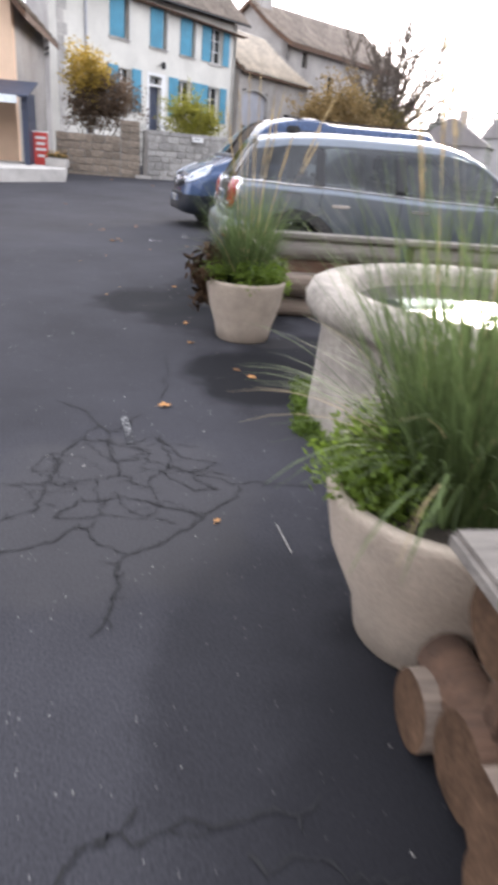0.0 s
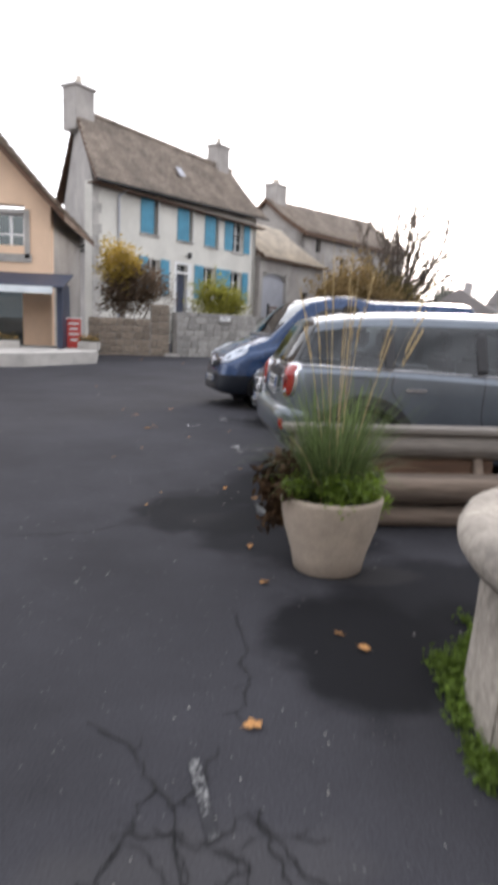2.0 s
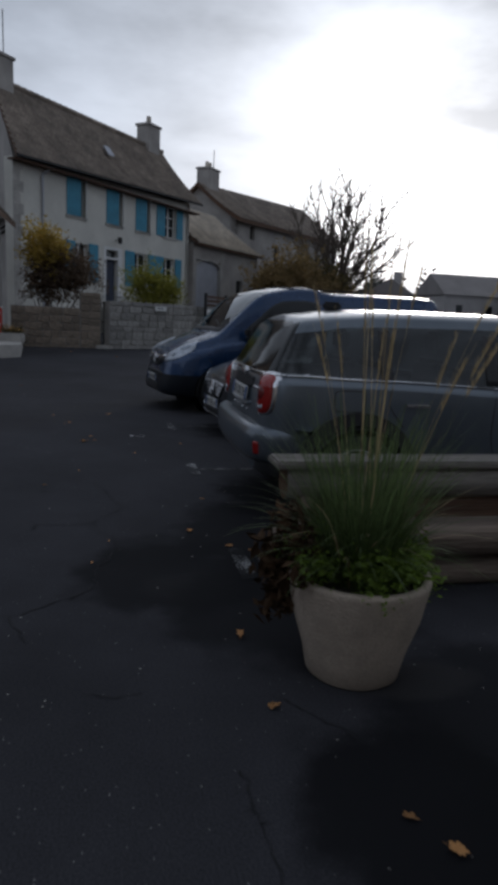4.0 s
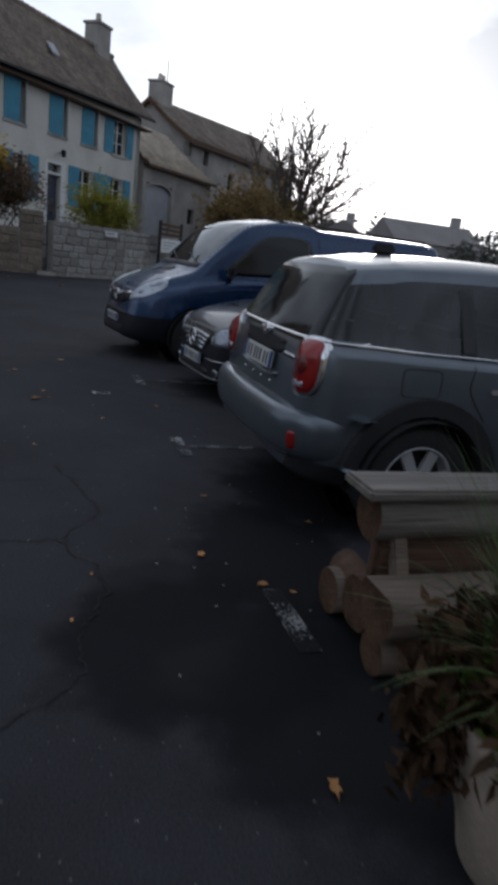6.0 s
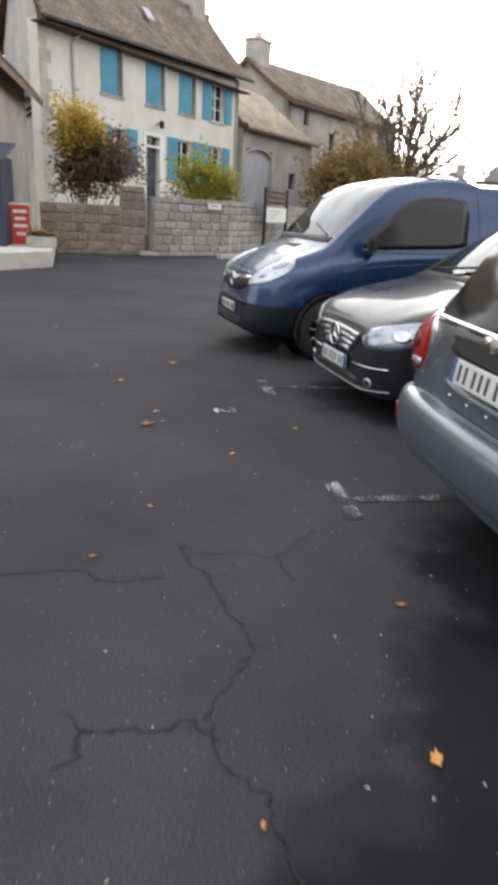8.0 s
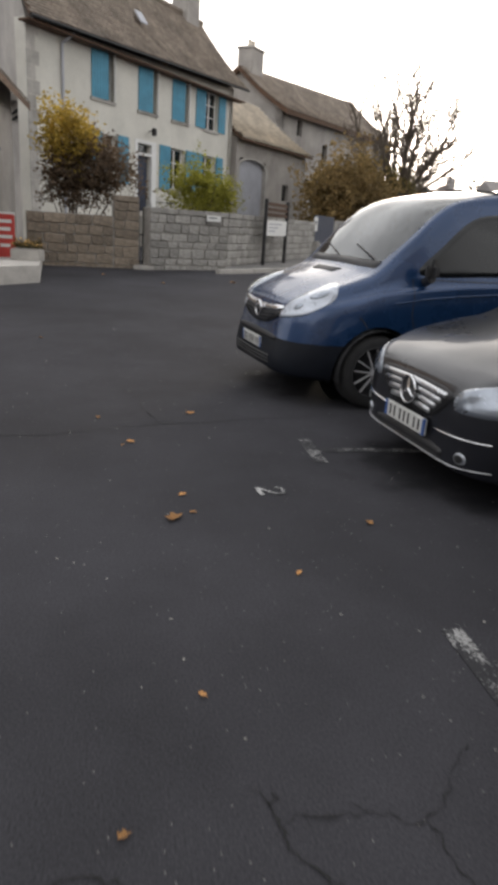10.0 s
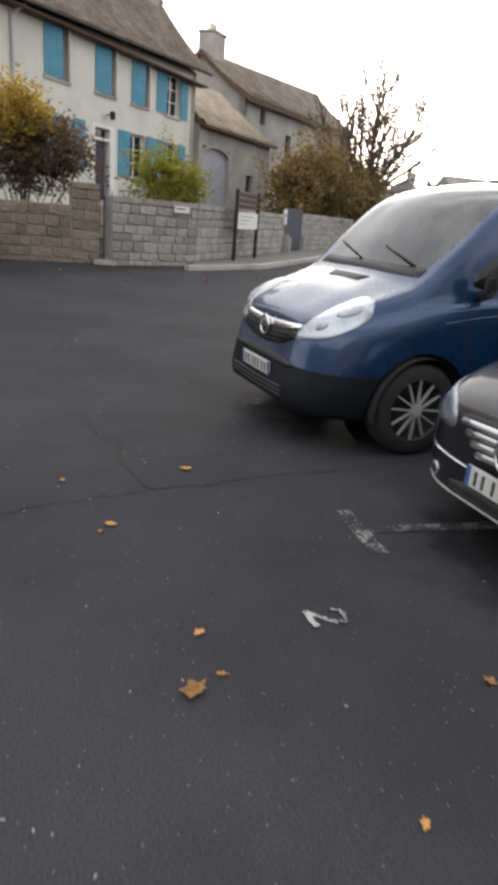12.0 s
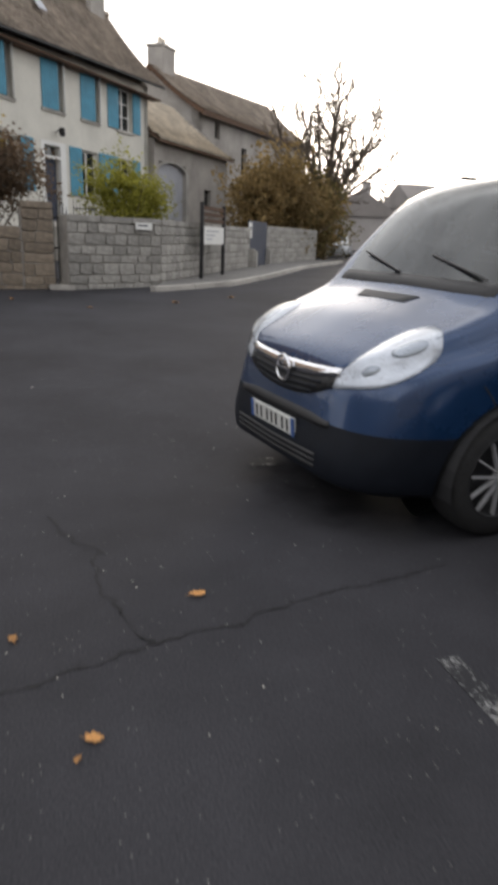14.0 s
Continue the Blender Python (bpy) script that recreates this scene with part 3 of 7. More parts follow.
def boarded_leaf(w, h, n, thick=0.036):
    """A leaf of upright boards with grooves between them, in one piece: x across, y through, z up."""
    prof = []
    for k in range(n):
        a, c = k * w / n, (k + 1) * w / n
        prof += [(a + (0.006 if k else 0), -0.022), (c - (0.006 if k < n - 1 else 0), -0.022)]
        if k < n - 1:
            prof.append((c, -0.008))
    prof += [(w, thick - 0.022), (0, thick - 0.022)]
    bm = bmesh.new()
    lo, hi = [bm.verts.new((x, y, 0)) for x, y in prof], [bm.verts.new((x, y, h)) for x, y in prof]
    m = len(prof)
    for k in range(m):
        bm.faces.new([lo[k], lo[(k + 1) % m], hi[(k + 1) % m], hi[k]])
    bm.faces.new(lo[::-1])
    bm.faces.new(hi)
    return bm


def shutter(parent, u0, u1, z0, z1, swing, material, hinge_left=True, label=""):
    """A boarded shutter leaf hinged at one edge; swing 0 is closed in the wall's plane."""
    w = u1 - u0
    bm = boarded_leaf(w, z1 - z0, max(3, round(w / 0.14)))
    if not hinge_left:
        for v in bm.verts:
            v.co.x -= w
        bmesh.ops.transform(bm, matrix=Matrix.Rotation(radians(swing), 4, "Z"), verts=bm.verts)
        bmesh.ops.translate(bm, vec=(u1, -0.03, z0), verts=bm.verts)
    else:
        bmesh.ops.transform(bm, matrix=Matrix.Rotation(radians(-swing), 4, "Z"), verts=bm.verts)
        bmesh.ops.translate(bm, vec=(u0, -0.03, z0), verts=bm.verts)
    return part("shutter", in_front(bm, HM), material, parent, label)


def house_window(parent, u0, z0, u1, z1, deep=0.16):
    """A casement with two panes set back in its opening."""
    f, mid, ops = 0.06, (u1 - u0) / 2, []
    hh = (z1 - z0 - 2 * f) / 3
    for k in range(3):
        for a, c in ((f, mid - 0.04), (mid + 0.04, u1 - u0 - f)):
            ops.append((a, f + hh * k + (0.018 if k else 0), c, f + hh * (k + 1) - (0.018 if k < 2 else 0)))
    w = wall_panel("window", parent, hp(u0, deep, z0), HD, u1 - u0, z1 - z0, 0.06, ops, M["white"])
    mid += u0
    for a, b in ((u0 + f, mid - 0.04), (mid + 0.04, u1 - f)):
        p = part("pane", in_front(box_bm(a, deep + 0.028, z0 + f, b, deep + 0.034, z1 - f), HM), M["pane"], w)
        p.visible_shadow = False
    return w


def tiled_slope(name, parent, a, b, c, d, rows, cols, material, wave=0.03, seed=1, label="", loose=0.6):
    """A roof slope over the quad a, b (eave, left to right) and d, c (ridge), of overlapping tiles, bell-cast at the foot."""
    rng = random.Random(seed)
    a, b, c, d = (Vector(v) for v in (a, b, c, d))
    nrm = (b - a).cross(d - a).normalized()
    vs, fs = [], []
    for r in range(rows):
        t0, t1 = r / rows, (r + 1.18) / rows
        for k in range(cols):
            s0, s1 = k / cols, (k + (0.94 if loose > 0.3 else 1.0)) / cols
            off = (r % 2) * 0.5 / cols
            s0, s1 = min(1, s0 + off), min(1, s1 + off)
            if s1 - s0 < 0.2 / cols:
                continue
            j = rng.uniform(0, wave * loose)
            q = []
            for s, t, up in ((s0, t0, wave + j), (s1, t0, wave + j * 0.6), (s1, min(t1, 1), 0.0), (s0, min(t1, 1), 0.0)):
                e, f = a.lerp(b, s), d.lerp(c, s)
                p = e.lerp(f, t)
                p.z -= 0.28 * math.sin(math.pi * min(1, t)) * 0.6
                q.append(p + nrm * up)
            base = len(vs)
            vs += q + [q[0] - nrm * wave, q[1] - nrm * wave]
            fs += [(base, base + 1, base + 2, base + 3), (base + 4, base + 5, base + 1, base)]
    return obj(name, vs, fs, material, parent, label)


def roof_sheet(name, parent, pts, material, thick=0.12, n=12, label=""):
    """The boarding under the tiles: a slab that follows the same bell-cast line."""
    a, b, c, d = (Vector(v) for v in pts)
    vs, fs = [], []
    for i in range(n + 1):
        t = i / n
        for e, f in ((a, d), (b, c)):
            p = e.lerp(f, t)
            p.z -= 0.168 * math.sin(math.pi * t)
            vs += [p - Vector((0, 0, 0.012)), p - Vector((0, 0, thick))]
    for i in range(n):
        k = i * 4
        fs += [(k, k + 2, k + 6, k + 4), (k + 1, k + 5, k + 7, k + 3), (k, k + 4, k + 5, k + 1), (k + 2, k + 3, k + 7, k + 6)]
    fs += [(0, 1, 3, 2), (4 * n, 4 * n + 2, 4 * n + 3, 4 * n + 1)]
    return obj(name, vs, fs, material, parent, label)


def chimney(parent, u, off, z0, z1, w, dpt, material, pots=1):
    bm = box_bm(u - w / 2, off - dpt / 2, z0, u + w / 2, off + dpt / 2, z1, 0.03)
    box_bm(u - w / 2 - 0.07, off - dpt / 2 - 0.07, z1, u + w / 2 + 0.07, off + dpt / 2 + 0.07, z1 + 0.14, 0.02, bm)
    ch = part("chimney", in_front(bm, HM), material, parent)
    for k in range(pots):
        x = u + (k - (pots - 1) / 2) * 0.45
        part("chimney_pot", in_front(tube_bm((x, off, z1 + 0.14), (x, off, z1 + 0.62), 0.17, 0.13), HM), M["tile"], ch)
    return ch


def build_white_house():
    h = thing("house", (HA.x, HA.y, 0.3), label="two-storey whitewashed house with blue shutters and a brown tiled roof", category="house")
    inv = h.matrix_basis.inverted()
    uL, uR, base = -5.95, 7.75, 0.3
    up = [(-2.78, -1.5), (0.05, 1.3), (2.45, 3.68), (5.12, 6.3)]
    ops = [(a - uL, 5.7 - base, b - uL, 7.38 - base) for a, b in up]
    ops += [(0.02 - uL, 1.75 - base, 0.98 - uL, 4.46 - base), (2.3 - uL, 2.8 - base, 3.5 - uL, 4.55 - base), (5.0 - uL, 2.8 - base, 6.2 - uL, 4.55 - base), (-2.3 - uL, 2.8 - base, -1.35 - uL, 4.5 - base)]
    o = hp(uL, 0, base)
    wall_panel("wall", h, o, HD, uR - uL, 7.5 - base, 0.5, ops, M["render"], "whitewashed street wall", top=0.34)
    # gable walls: the one towards the square is greyed, its shade put into the colour
    for nm, foot, apex, backp, m in (("gable_wall", (uL, 0), (-4.35, 2.66, 11.0), (-2.8, 5.3), M["grey_render"]), ("gable_wall", (uR, 0), (8.05, 2.66, 10.7), (8.3, 5.3), M["render"])):
        zf = 7.5 if foot[0] < 0 else 7.84
        pts = [hp(*foot, base), hp(*backp, base), hp(*backp, zf), hp(*apex), hp(*foot, zf)]
        if foot[0] > 0:
            pts.reverse()
        inn = HD * (0.4 if foot[0] < 0 else -0.4)
        vs = pts + [p + inn for p in pts]
        fs = [(0, 1, 2, 3, 4), (9, 8, 7, 6, 5)] + [(k, (k + 1) % 5 + 5 - 5, (k + 1) % 5 + 5, k + 5) for k in range(5)]
        obj(nm, vs, fs, m, h, "gable greyed to carry its shade in the colour" if foot[0] < 0 else "")
    obj("rear_wall", [hp(-2.8, 5.3, base), hp(8.3, 5.3, base), hp(8.3, 5.3, 7.8), hp(-2.8, 5.3, 7.5), hp(-2.8, 5.0, base), hp(8.3, 5.0, base), hp(8.3, 5.0, 7.8), hp(-2.8, 5.0, 7.5)],
        [(0, 1, 2, 3), (7, 6, 5, 4), (0, 4, 5, 1), (3, 2, 6, 7)], M["render"], h)
    obj("floor_slab", [hp(uL, .5, 4.6), hp(uR, .5, 4.6), hp(8.3, 5.0, 4.6), hp(-2.8, 5.0, 4.6), hp(uL, .5, 4.8), hp(uR, .5, 4.8), hp(8.3, 5.0, 4.8), hp(-2.8, 5.0, 4.8)],
        [(0, 1, 2, 3), (7, 6, 5, 4), (0, 1, 5, 4), (2, 3, 7, 6)], M["dark"], h)
    front = (hp(uL - 0.35, -0.55, 7.5), hp(uR + 0.5, -0.55, 7.95), hp(8.6, 2.66, 11.1), hp(-4.5, 2.66, 11.18))
    rear = (hp(8.9, 5.9, 7.9), hp(-2.9, 5.9, 7.5), hp(-4.5, 2.66, 11.18), hp(8.6, 2.66, 11.1))
    for q in (front, rear):
        roof_sheet("roof", h, q, M["log_dark"])
    tiled_slope("roof_tiles", h, *front, 26, 60, M["roof"], 0.035, 4, "brown weathered flat tiles")
    tiled_slope("roof_tiles", h, *rear, 14, 40, M["roof"], 0.035, 5)
    # ridge tiles
    bm = bmesh.new()
    for k in range(34):
        a, b = front[3].lerp(front[2], k / 34), front[3].lerp(front[2], (k + 1.1) / 34)
        tube_bm(a + Vector((0, 0, 0.02)), b + Vector((0, 0, 0.04)), 0.13, 0.15, 8, bm)
    part("ridge_tiles", bm, M["roof"], h)
    hbox("soffit", h, uL - 0.3, -0.5, 7.3, uR + 0.4, 0.0, 7.36, M["log_dark"], "dark boarded soffit")
    part("gutter", in_front(tube_bm((uL - 0.32, -0.6, 7.42), (uR + 0.47, -0.6, 7.86), 0.055), HM), M["iron"], h, "dark metal gutter")
    chimney(h, 7.35, 2.75, 10.2, 12.2, 1.15, 0.9, M["grey_render"], 1)
    chimney(h, -4.15, 2.75, 10.2, 12.1, 1.2, 0.9, M["grey_render"], 1)
    part("antenna", in_front(tube_bm((-3.7, 2.75, 12.0), (-3.7, 2.75, 14.2), 0.025, n=5), HM), M["iron"], h)
    part("skylight", obj_quad_bm([front[0].lerp(front[1], 0.47).lerp(front[3].lerp(front[2], 0.47), 0.42), front[0].lerp(front[1], 0.505).lerp(front[3].lerp(front[2], 0.505), 0.42), front[0].lerp(front[1], 0.505).lerp(front[3].lerp(front[2], 0.505), 0.56), front[0].lerp(front[1], 0.47).lerp(front[3].lerp(front[2], 0.47), 0.56)], Vector((0.3, -0.25, 0.12)) * 0.35, 0.06), M["grey_door"], h, "small pale roof light")
    # down-pipe
    bm = tube_bm((-4.35, -0.07, 0.4), (-4.35, -0.07, 7.1), 0.05)
    tube_bm((-4.35, -0.07, 7.1), (-4.1, -0.45, 7.42), 0.05, bm=bm)
    part("downpipe", in_front(bm, HM), M["grey_door"], h, "grey zinc downpipe")
    # quoins on the corner
    for k in range(16):
        hbox("quoin", h, uL - 0.012, -0.012, base + 0.45 * k, uL + (0.55 if k % 2 else 0.35), 0.02, base + 0.45 * k + 0.43, M["dressed"])
    for i, (a, b) in enumerate(up):
        house_window(h, a, 5.7, b, 7.38)
        hbox("sill", h, a - 0.08, -0.07, 5.6, b + 0.08, 0.16, 5.7, M["dressed"])
        if i < 3:
            shutter(h, a - 0.02, a + 0.82, 5.7, 7.4, 6, M["blue"], True, "closed blue boarded leaf")
            shutter(h, b - 0.3, b + 0.02, 5.7, 7.36, 42, M["white"], False, "leaf standing ajar with its pale inner side")
        else:
            shutter(h, a - 0.78, a - 0.02, 5.7, 7.4, 2, M["blue"], True)
            shutter(h, b + 0.02, b + 0.7, 5.7, 7.4, 2, M["blue"], False)
    for a, b in ((2.3, 3.5), (5.0, 6.2), (-2.3, -1.35)):
        house_window(h, a, 2.8, b, 4.55)
        hbox("sill", h, a - 0.08, -0.07, 2.7, b + 0.08, 0.16, 2.8, M["dressed"])
        shutter(h, a - 0.74, a - 0.02, 2.78, 4.57, 4, M["blue"], True)
        shutter(h, b + 0.02, b + 0.74, 2.78, 4.57, 4, M["blue"], False)
    # entrance
    d = hbox("front_door", h, 0.07, 0.2, 1.75, 0.93, 0.26, 4.0, M["navy"], "dark panelled front door")
    for zz in (1.95, 2.75, 3.4):
        hbox("door_panel", d, 0.17, 0.185, zz, 0.46, 0.2, zz + 0.5, M["navy"])
        hbox("door_panel", d, 0.54, 0.185, zz, 0.83, 0.2, zz + 0.5, M["navy"])
    hbox("transom_window", h, 0.07, 0.2, 4.1, 0.93, 0.22, 4.42, M["tint_glass"], "dark glazed light over the door")
    bm = box_bm(-0.16, -0.025, 1.75, 0.02, 0.1, 4.6)
    box_bm(0.98, -0.025, 1.75, 1.32, 0.1, 4.6, 0, bm)
    box_bm(0.02, -0.025, 4.46, 0.98, 0.1, 4.6, 0, bm)
    box_bm(0.02, -0.02, 4.0, 0.98, 0.18, 4.1, 0, bm)
    part("door_surround", in_front(bm, HM), M["white"], h)
    bm = tube_bm((0.75, -0.02, 4.95), (0.75, -0.3, 5.05), 0.02)
    box_bm(0.66, -0.4, 4.8, 0.84, -0.22, 5.1, 0.03, bm)
    part("wall_lantern", in_front(bm, HM), M["iron"], h)
    for k in range(6):
        hbox("step", h, -0.4, -2.0 + k * 0.3, 0.28, 1.4, -1.7 + k * 0.3 - 0.004, 0.62 + 0.19 * (k + 1), M["dressed"])
    # pale ledge on the gable
    g0, g1 = hp(-5.2, 1.2, 5.15), hp(-4.1, 3.1, 5.15)
    aa = (g1 - g0).normalized()
    oo = Vector((aa.y, -aa.x, 0)) * -1
    vs = [g0, g1, g1 + oo * 0.7, g0 + oo * 0.7]
    vs += [v + Vector((0, 0, 0.22)) for v in vs]
    obj("ledge", vs, [(0, 1, 2, 3), (7, 6, 5, 4), (0, 4, 5, 1), (1, 5, 6, 2), (2, 6, 7, 3), (3, 7, 4, 0)], M["dressed"], h, "pale stone ledge on the gable")
    for o in h.children:
        o.matrix_parent_inverse = inv
    return h


def obj_quad_bm(quad, lift, thick):
    bm = bmesh.new()
    a = [bm.verts.new(Vector(q) + lift) for q in quad]
    b = [bm.verts.new(Vector(q) + lift - Vector((0, 0, thick))) for q in quad]
    bm.faces.new(a)
    bm.faces.new(b[::-1])
    for k in range(4):
        bm.faces.new([a[k], b[k], b[(k + 1) % 4], a[(k + 1) % 4]])
    return bm


def build_barn():
    h = thing("outbuilding", tuple(hp(8, 0, 0.3)), label="low rendered outbuilding with a pale ribbed tile roof and garage door", category="building")
    inv = h.matrix_basis.inverted()
    u0, u1 = 8.35, 17.2
    wall_panel("wall", h, hp(u0, 0, 0.3), HD, u1 - u0, 5.5, 0.45, [(0.35, 1.0, 3.4, 4.55), (5.7, 2.7, 6.6, 3.6)], M["grey_render"])
    obj("side_wall", [hp(u1, 0, .3), hp(u1, 5.5, .3), hp(u1, 5.5, 5.9), hp(u1, 2.8, 8.2), hp(u1, 0, 5.9), hp(u1 - .4, 0, .3), hp(u1 - .4, 5.5, .3), hp(u1 - .4, 5.5, 5.9), hp(u1 - .4, 2.8, 8.2), hp(u1 - .4, 0, 5.9)],
        [(0, 1, 2, 3, 4), (9, 8, 7, 6, 5), (0, 4, 9, 5), (1, 6, 7, 2)], M["grey_render"], h)
    q = (hp(u0 - 0.2, -0.4, 5.75), hp(u1 + 0.2, -0.4, 5.75), hp(u1 - 1.5, 3.0, 8.5), hp(u0 - 0.2, 3.0, 8.5))
    roof_sheet("roof", h, q, M["log_dark"])
    tiled_slope("roof_tiles", h, *q, 15, 20, M["tile"], 0.11, 9, "pale ribbed tiles", 0.08)
    r = (hp(u1 + 0.2, 6.2, 5.75), hp(u0 - 0.2, 6.2, 5.75), hp(u0 - 0.2, 3.0, 8.5), hp(u1 - 1.5, 3.0, 8.5))
    roof_sheet("roof", h, r, M["tile"])
    # garage door with an arched head
    bm = boarded_leaf(3.06, 3.55, 9)
    bmesh.ops.translate(bm, vec=(8.7, 0.22, 1.3), verts=bm.verts)
    part("garage_door", in_front(bm, HM), M["grey_door"], h, "pale grey boarded garage door")
    bm = bmesh.new()
    cx, w, zs = 10.22, 1.53, 4.35
    for k in range(14):
        a0, a1 = math.pi * k / 14, math.pi * (k + 1) / 14
        f = lambda a, r: (cx - math.cos(a) * w * r, zs + math.sin(a) * 0.5 * r)
        (xa, za), (xb, zb), (xc, zc), (xd, zd) = f(a0, 1), f(a1, 1), f(a1, 1.17), f(a0, 1.17)
        for y0, y1 in ((-0.03, 0.18),):
            v = [bm.verts.new((x, y, z)) for y in (y0, y1) for x, z in ((xa, za), (xb, zb), (xc, zc), (xd, zd))]
            for fc in ((0, 1, 2, 3), (7, 6, 5, 4), (0, 4, 5, 1), (2, 6, 7, 3), (1, 5, 6, 2), (0, 3, 7, 4)):
                bm.faces.new([v[i] for i in fc])
    for x in (cx - w * 1.17, cx + w):
        box_bm(x, -0.03, 1.3, x + w * 0.17, 0.18, zs, 0, bm)
    part("arch", in_front(bm, HM), M["dressed"], h, "dressed stone arch")
    hbox("window_pane", h, 14.05, 0.2, 3.0, 14.95, 0.22, 3.9, M["black_glass"])
    for o in h.children:
        o.matrix_parent_inverse = inv
    return h


def build_far_house():
    h = thing("farmhouse", tuple(hp(18, 2.1, 0.4)), label="long stone house with a steep brown roof and chimney", category="house")
    inv = h.matrix_basis.inverted()
    u0, u1 = 17.6, 40.0
    wall_panel("wall", h, hp(u0, 2.1, 0.4), HD, u1 - u0, 8.3, 0.5, [(2.4, 7.0, 3.2, 8.0), (7, 5.5, 8, 7), (12, 5.5, 13, 7), (17, 5.5, 18, 7)], M["grey_render"], top=0.72)
    for u, du in ((u0, 0.5), (u1, -0.5)):
        pts = [(2.1, .4), (8.6, .4), (8.6, 8.7), (5.3, 11.2), (2.1, 8.7)]
        vs = [hp(u, o, z) for o, z in pts] + [hp(u + du, o, z) for o, z in pts]
        obj("gable_wall", vs, [(0, 1, 2, 3, 4), (9, 8, 7, 6, 5)] + [(k, k + 5, (k + 1) % 5 + 5, (k + 1) % 5) for k in range(5)], M["grey_render"], h)
    q = (hp(u0 - 0.4, 1.6, 8.6), hp(u1 + 0.4, 1.6, 9.3), hp(u1 - 2.0, 5.3, 12.5), hp(u0 - 0.4, 5.3, 11.2))
    r = (hp(u1 + 0.4, 9.0, 9.2), hp(u0 - 0.4, 9.0, 8.6), hp(u0 - 0.4, 5.3, 11.2), hp(u1 - 2.0, 5.3, 12.5))
    for s in (q, r):
        roof_sheet("roof", h, s, M["log_dark"], 0.3)
    tiled_slope("roof_tiles", h, *q, 18, 60, M["roof"], 0.04, 12)
    chimney(h, 18.8, 5.3, 10.6, 12.3, 1.6, 1.1, M["grey_render"], 2)
    part("antenna", in_front(tube_bm((19.6, 5.3, 12.3), (19.6, 5.3, 14.0), 0.03, n=5), HM), M["iron"], h)
    for u in (20.0, 24.6, 29.6, 34.6):
        z0, z1 = (7.4, 8.4) if u == 20.0 else (5.9, 7.4)
        hbox("window_pane", h, u, 2.35, z0, u + (0.8 if u == 20.0 else 1.0), 2.37, z1, M["black_glass"])
    for o in h.children:
        o.matrix_parent_inverse = inv
    return h


def build_peach_house():
    h = thing("house", (-8.6, 13.9, 0.3), label="peach rendered gabled house with a glazed porch roof", category="house")
    inv = h.matrix_basis.inverted()
    y, x1, x0 = 13.9, -4.72, -12.6
    xm = (x0 + x1) / 2
    apex = 4.85 + (x1 - xm) * 1.1
    ops = [(-6.35 - x0, 3.3, -5.5 - x0, 4.5), (-10.4 - x0, 3.3, -9.5 - x0, 4.5), (-7.6 - x0, 0.25, -5.6 - x0, 2.1)]
    ops = [(a, b - 0.05, c, d - 0.05) for a, b, c, d in ops]
    wall_panel("wall", h, (x0, y, 0.3), (1, 0), x1 - x0, 4.5, 0.45, ops, M["peach"], "peach rendered gable")
    vs = [(x0, y, 4.8), (x1, y, 4.8), (xm, y, apex), (x0, y + .45, 4.8), (x1, y + .45, 4.8), (xm, y + .45, apex)]
    obj("gable", vs, [(0, 1, 2), (5, 4, 3), (1, 4, 5, 2), (0, 2, 5, 3)], M["peach"], h)
    obj("side_wall", [(x1, y + .45, .3), (x1, y + 6, .3), (x1, y + 6, 4.8), (x1, y + .45, 4.8), (x1 - .4, y + .45, .3), (x1 - .4, y + 6, .3), (x1 - .4, y + 6, 4.8), (x1 - .4, y + .45, 4.8)],
        [(0, 1, 2, 3), (7, 6, 5, 4), (1, 5, 6, 2)], M["grey_render"], h)
    for s in (1, -1):
        e = x1 + 0.5 if s > 0 else x0 - 0.5
        ez = 4.8 - 0.5 * 1.1 + 0.22
        q = [(e, y - 0.5, ez), (e, y + 6.2, ez), (xm, y + 6.2, apex + 0.3), (xm, y - 0.5, apex + 0.3)]
        if s < 0:
            q = [q[1], q[0], q[3], q[2]]
        roof_sheet("roof", h, q, M["log_dark"], 0.2)
        tiled_slope("roof_tiles", h, *q, 18, 16, M["roof"], 0.03, 21)
    # window with stone surround
    bm = bmesh.new()
    for a, b, c, d in ((-6.5, 3.18, -6.35, 4.62), (-5.5, 3.18, -5.35, 4.62), (-6.35, 4.5, -5.5, 4.62), (-6.55, 3.06, -5.3, 3.3)):
        box_bm(a, y - 0.04, b, c, y + 0.12, d, 0, bm)
    part("window_surround", bm, M["dressed"], h)
    w = wall_panel("window", h, (-6.35, y + 0.12, 3.3), (1, 0), 0.85, 1.2, 0.06, [(0.07, 0.06, 0.38, 0.55), (0.47, 0.06, 0.78, 0.55), (0.07, 0.61, 0.38, 1.13), (0.47, 0.61, 0.78, 1.13)], M["white"])
    part("pane", box_bm(-6.3, y + 0.15, 3.34, -5.55, y + 0.155, 4.46), M["tint_glass"], w)
    # glazed porch on a navy frame
    part("porch_roof", obj_quad_bm([(-12.4, 12.1, 2.3), (-4.05, 12.1, 2.3), (-4.05, 13.88, 2.75), (-12.4, 13.88, 2.75)], Vector((0, 0, 0)), 0.05), M["navy"], h, "navy metal porch roof")
    part("fascia", box_bm(-12.4, 12.03, 2.08, -4.35, 12.09, 2.28), M["pale_blue"], h, "pale fascia board")
    for x in (-4.2, -8.0, -12.2):
        part("post", box_bm(x - 0.08, 12.3, 0.5, x + 0.08, 12.46, 2.32, 0.01), M["navy"], h)
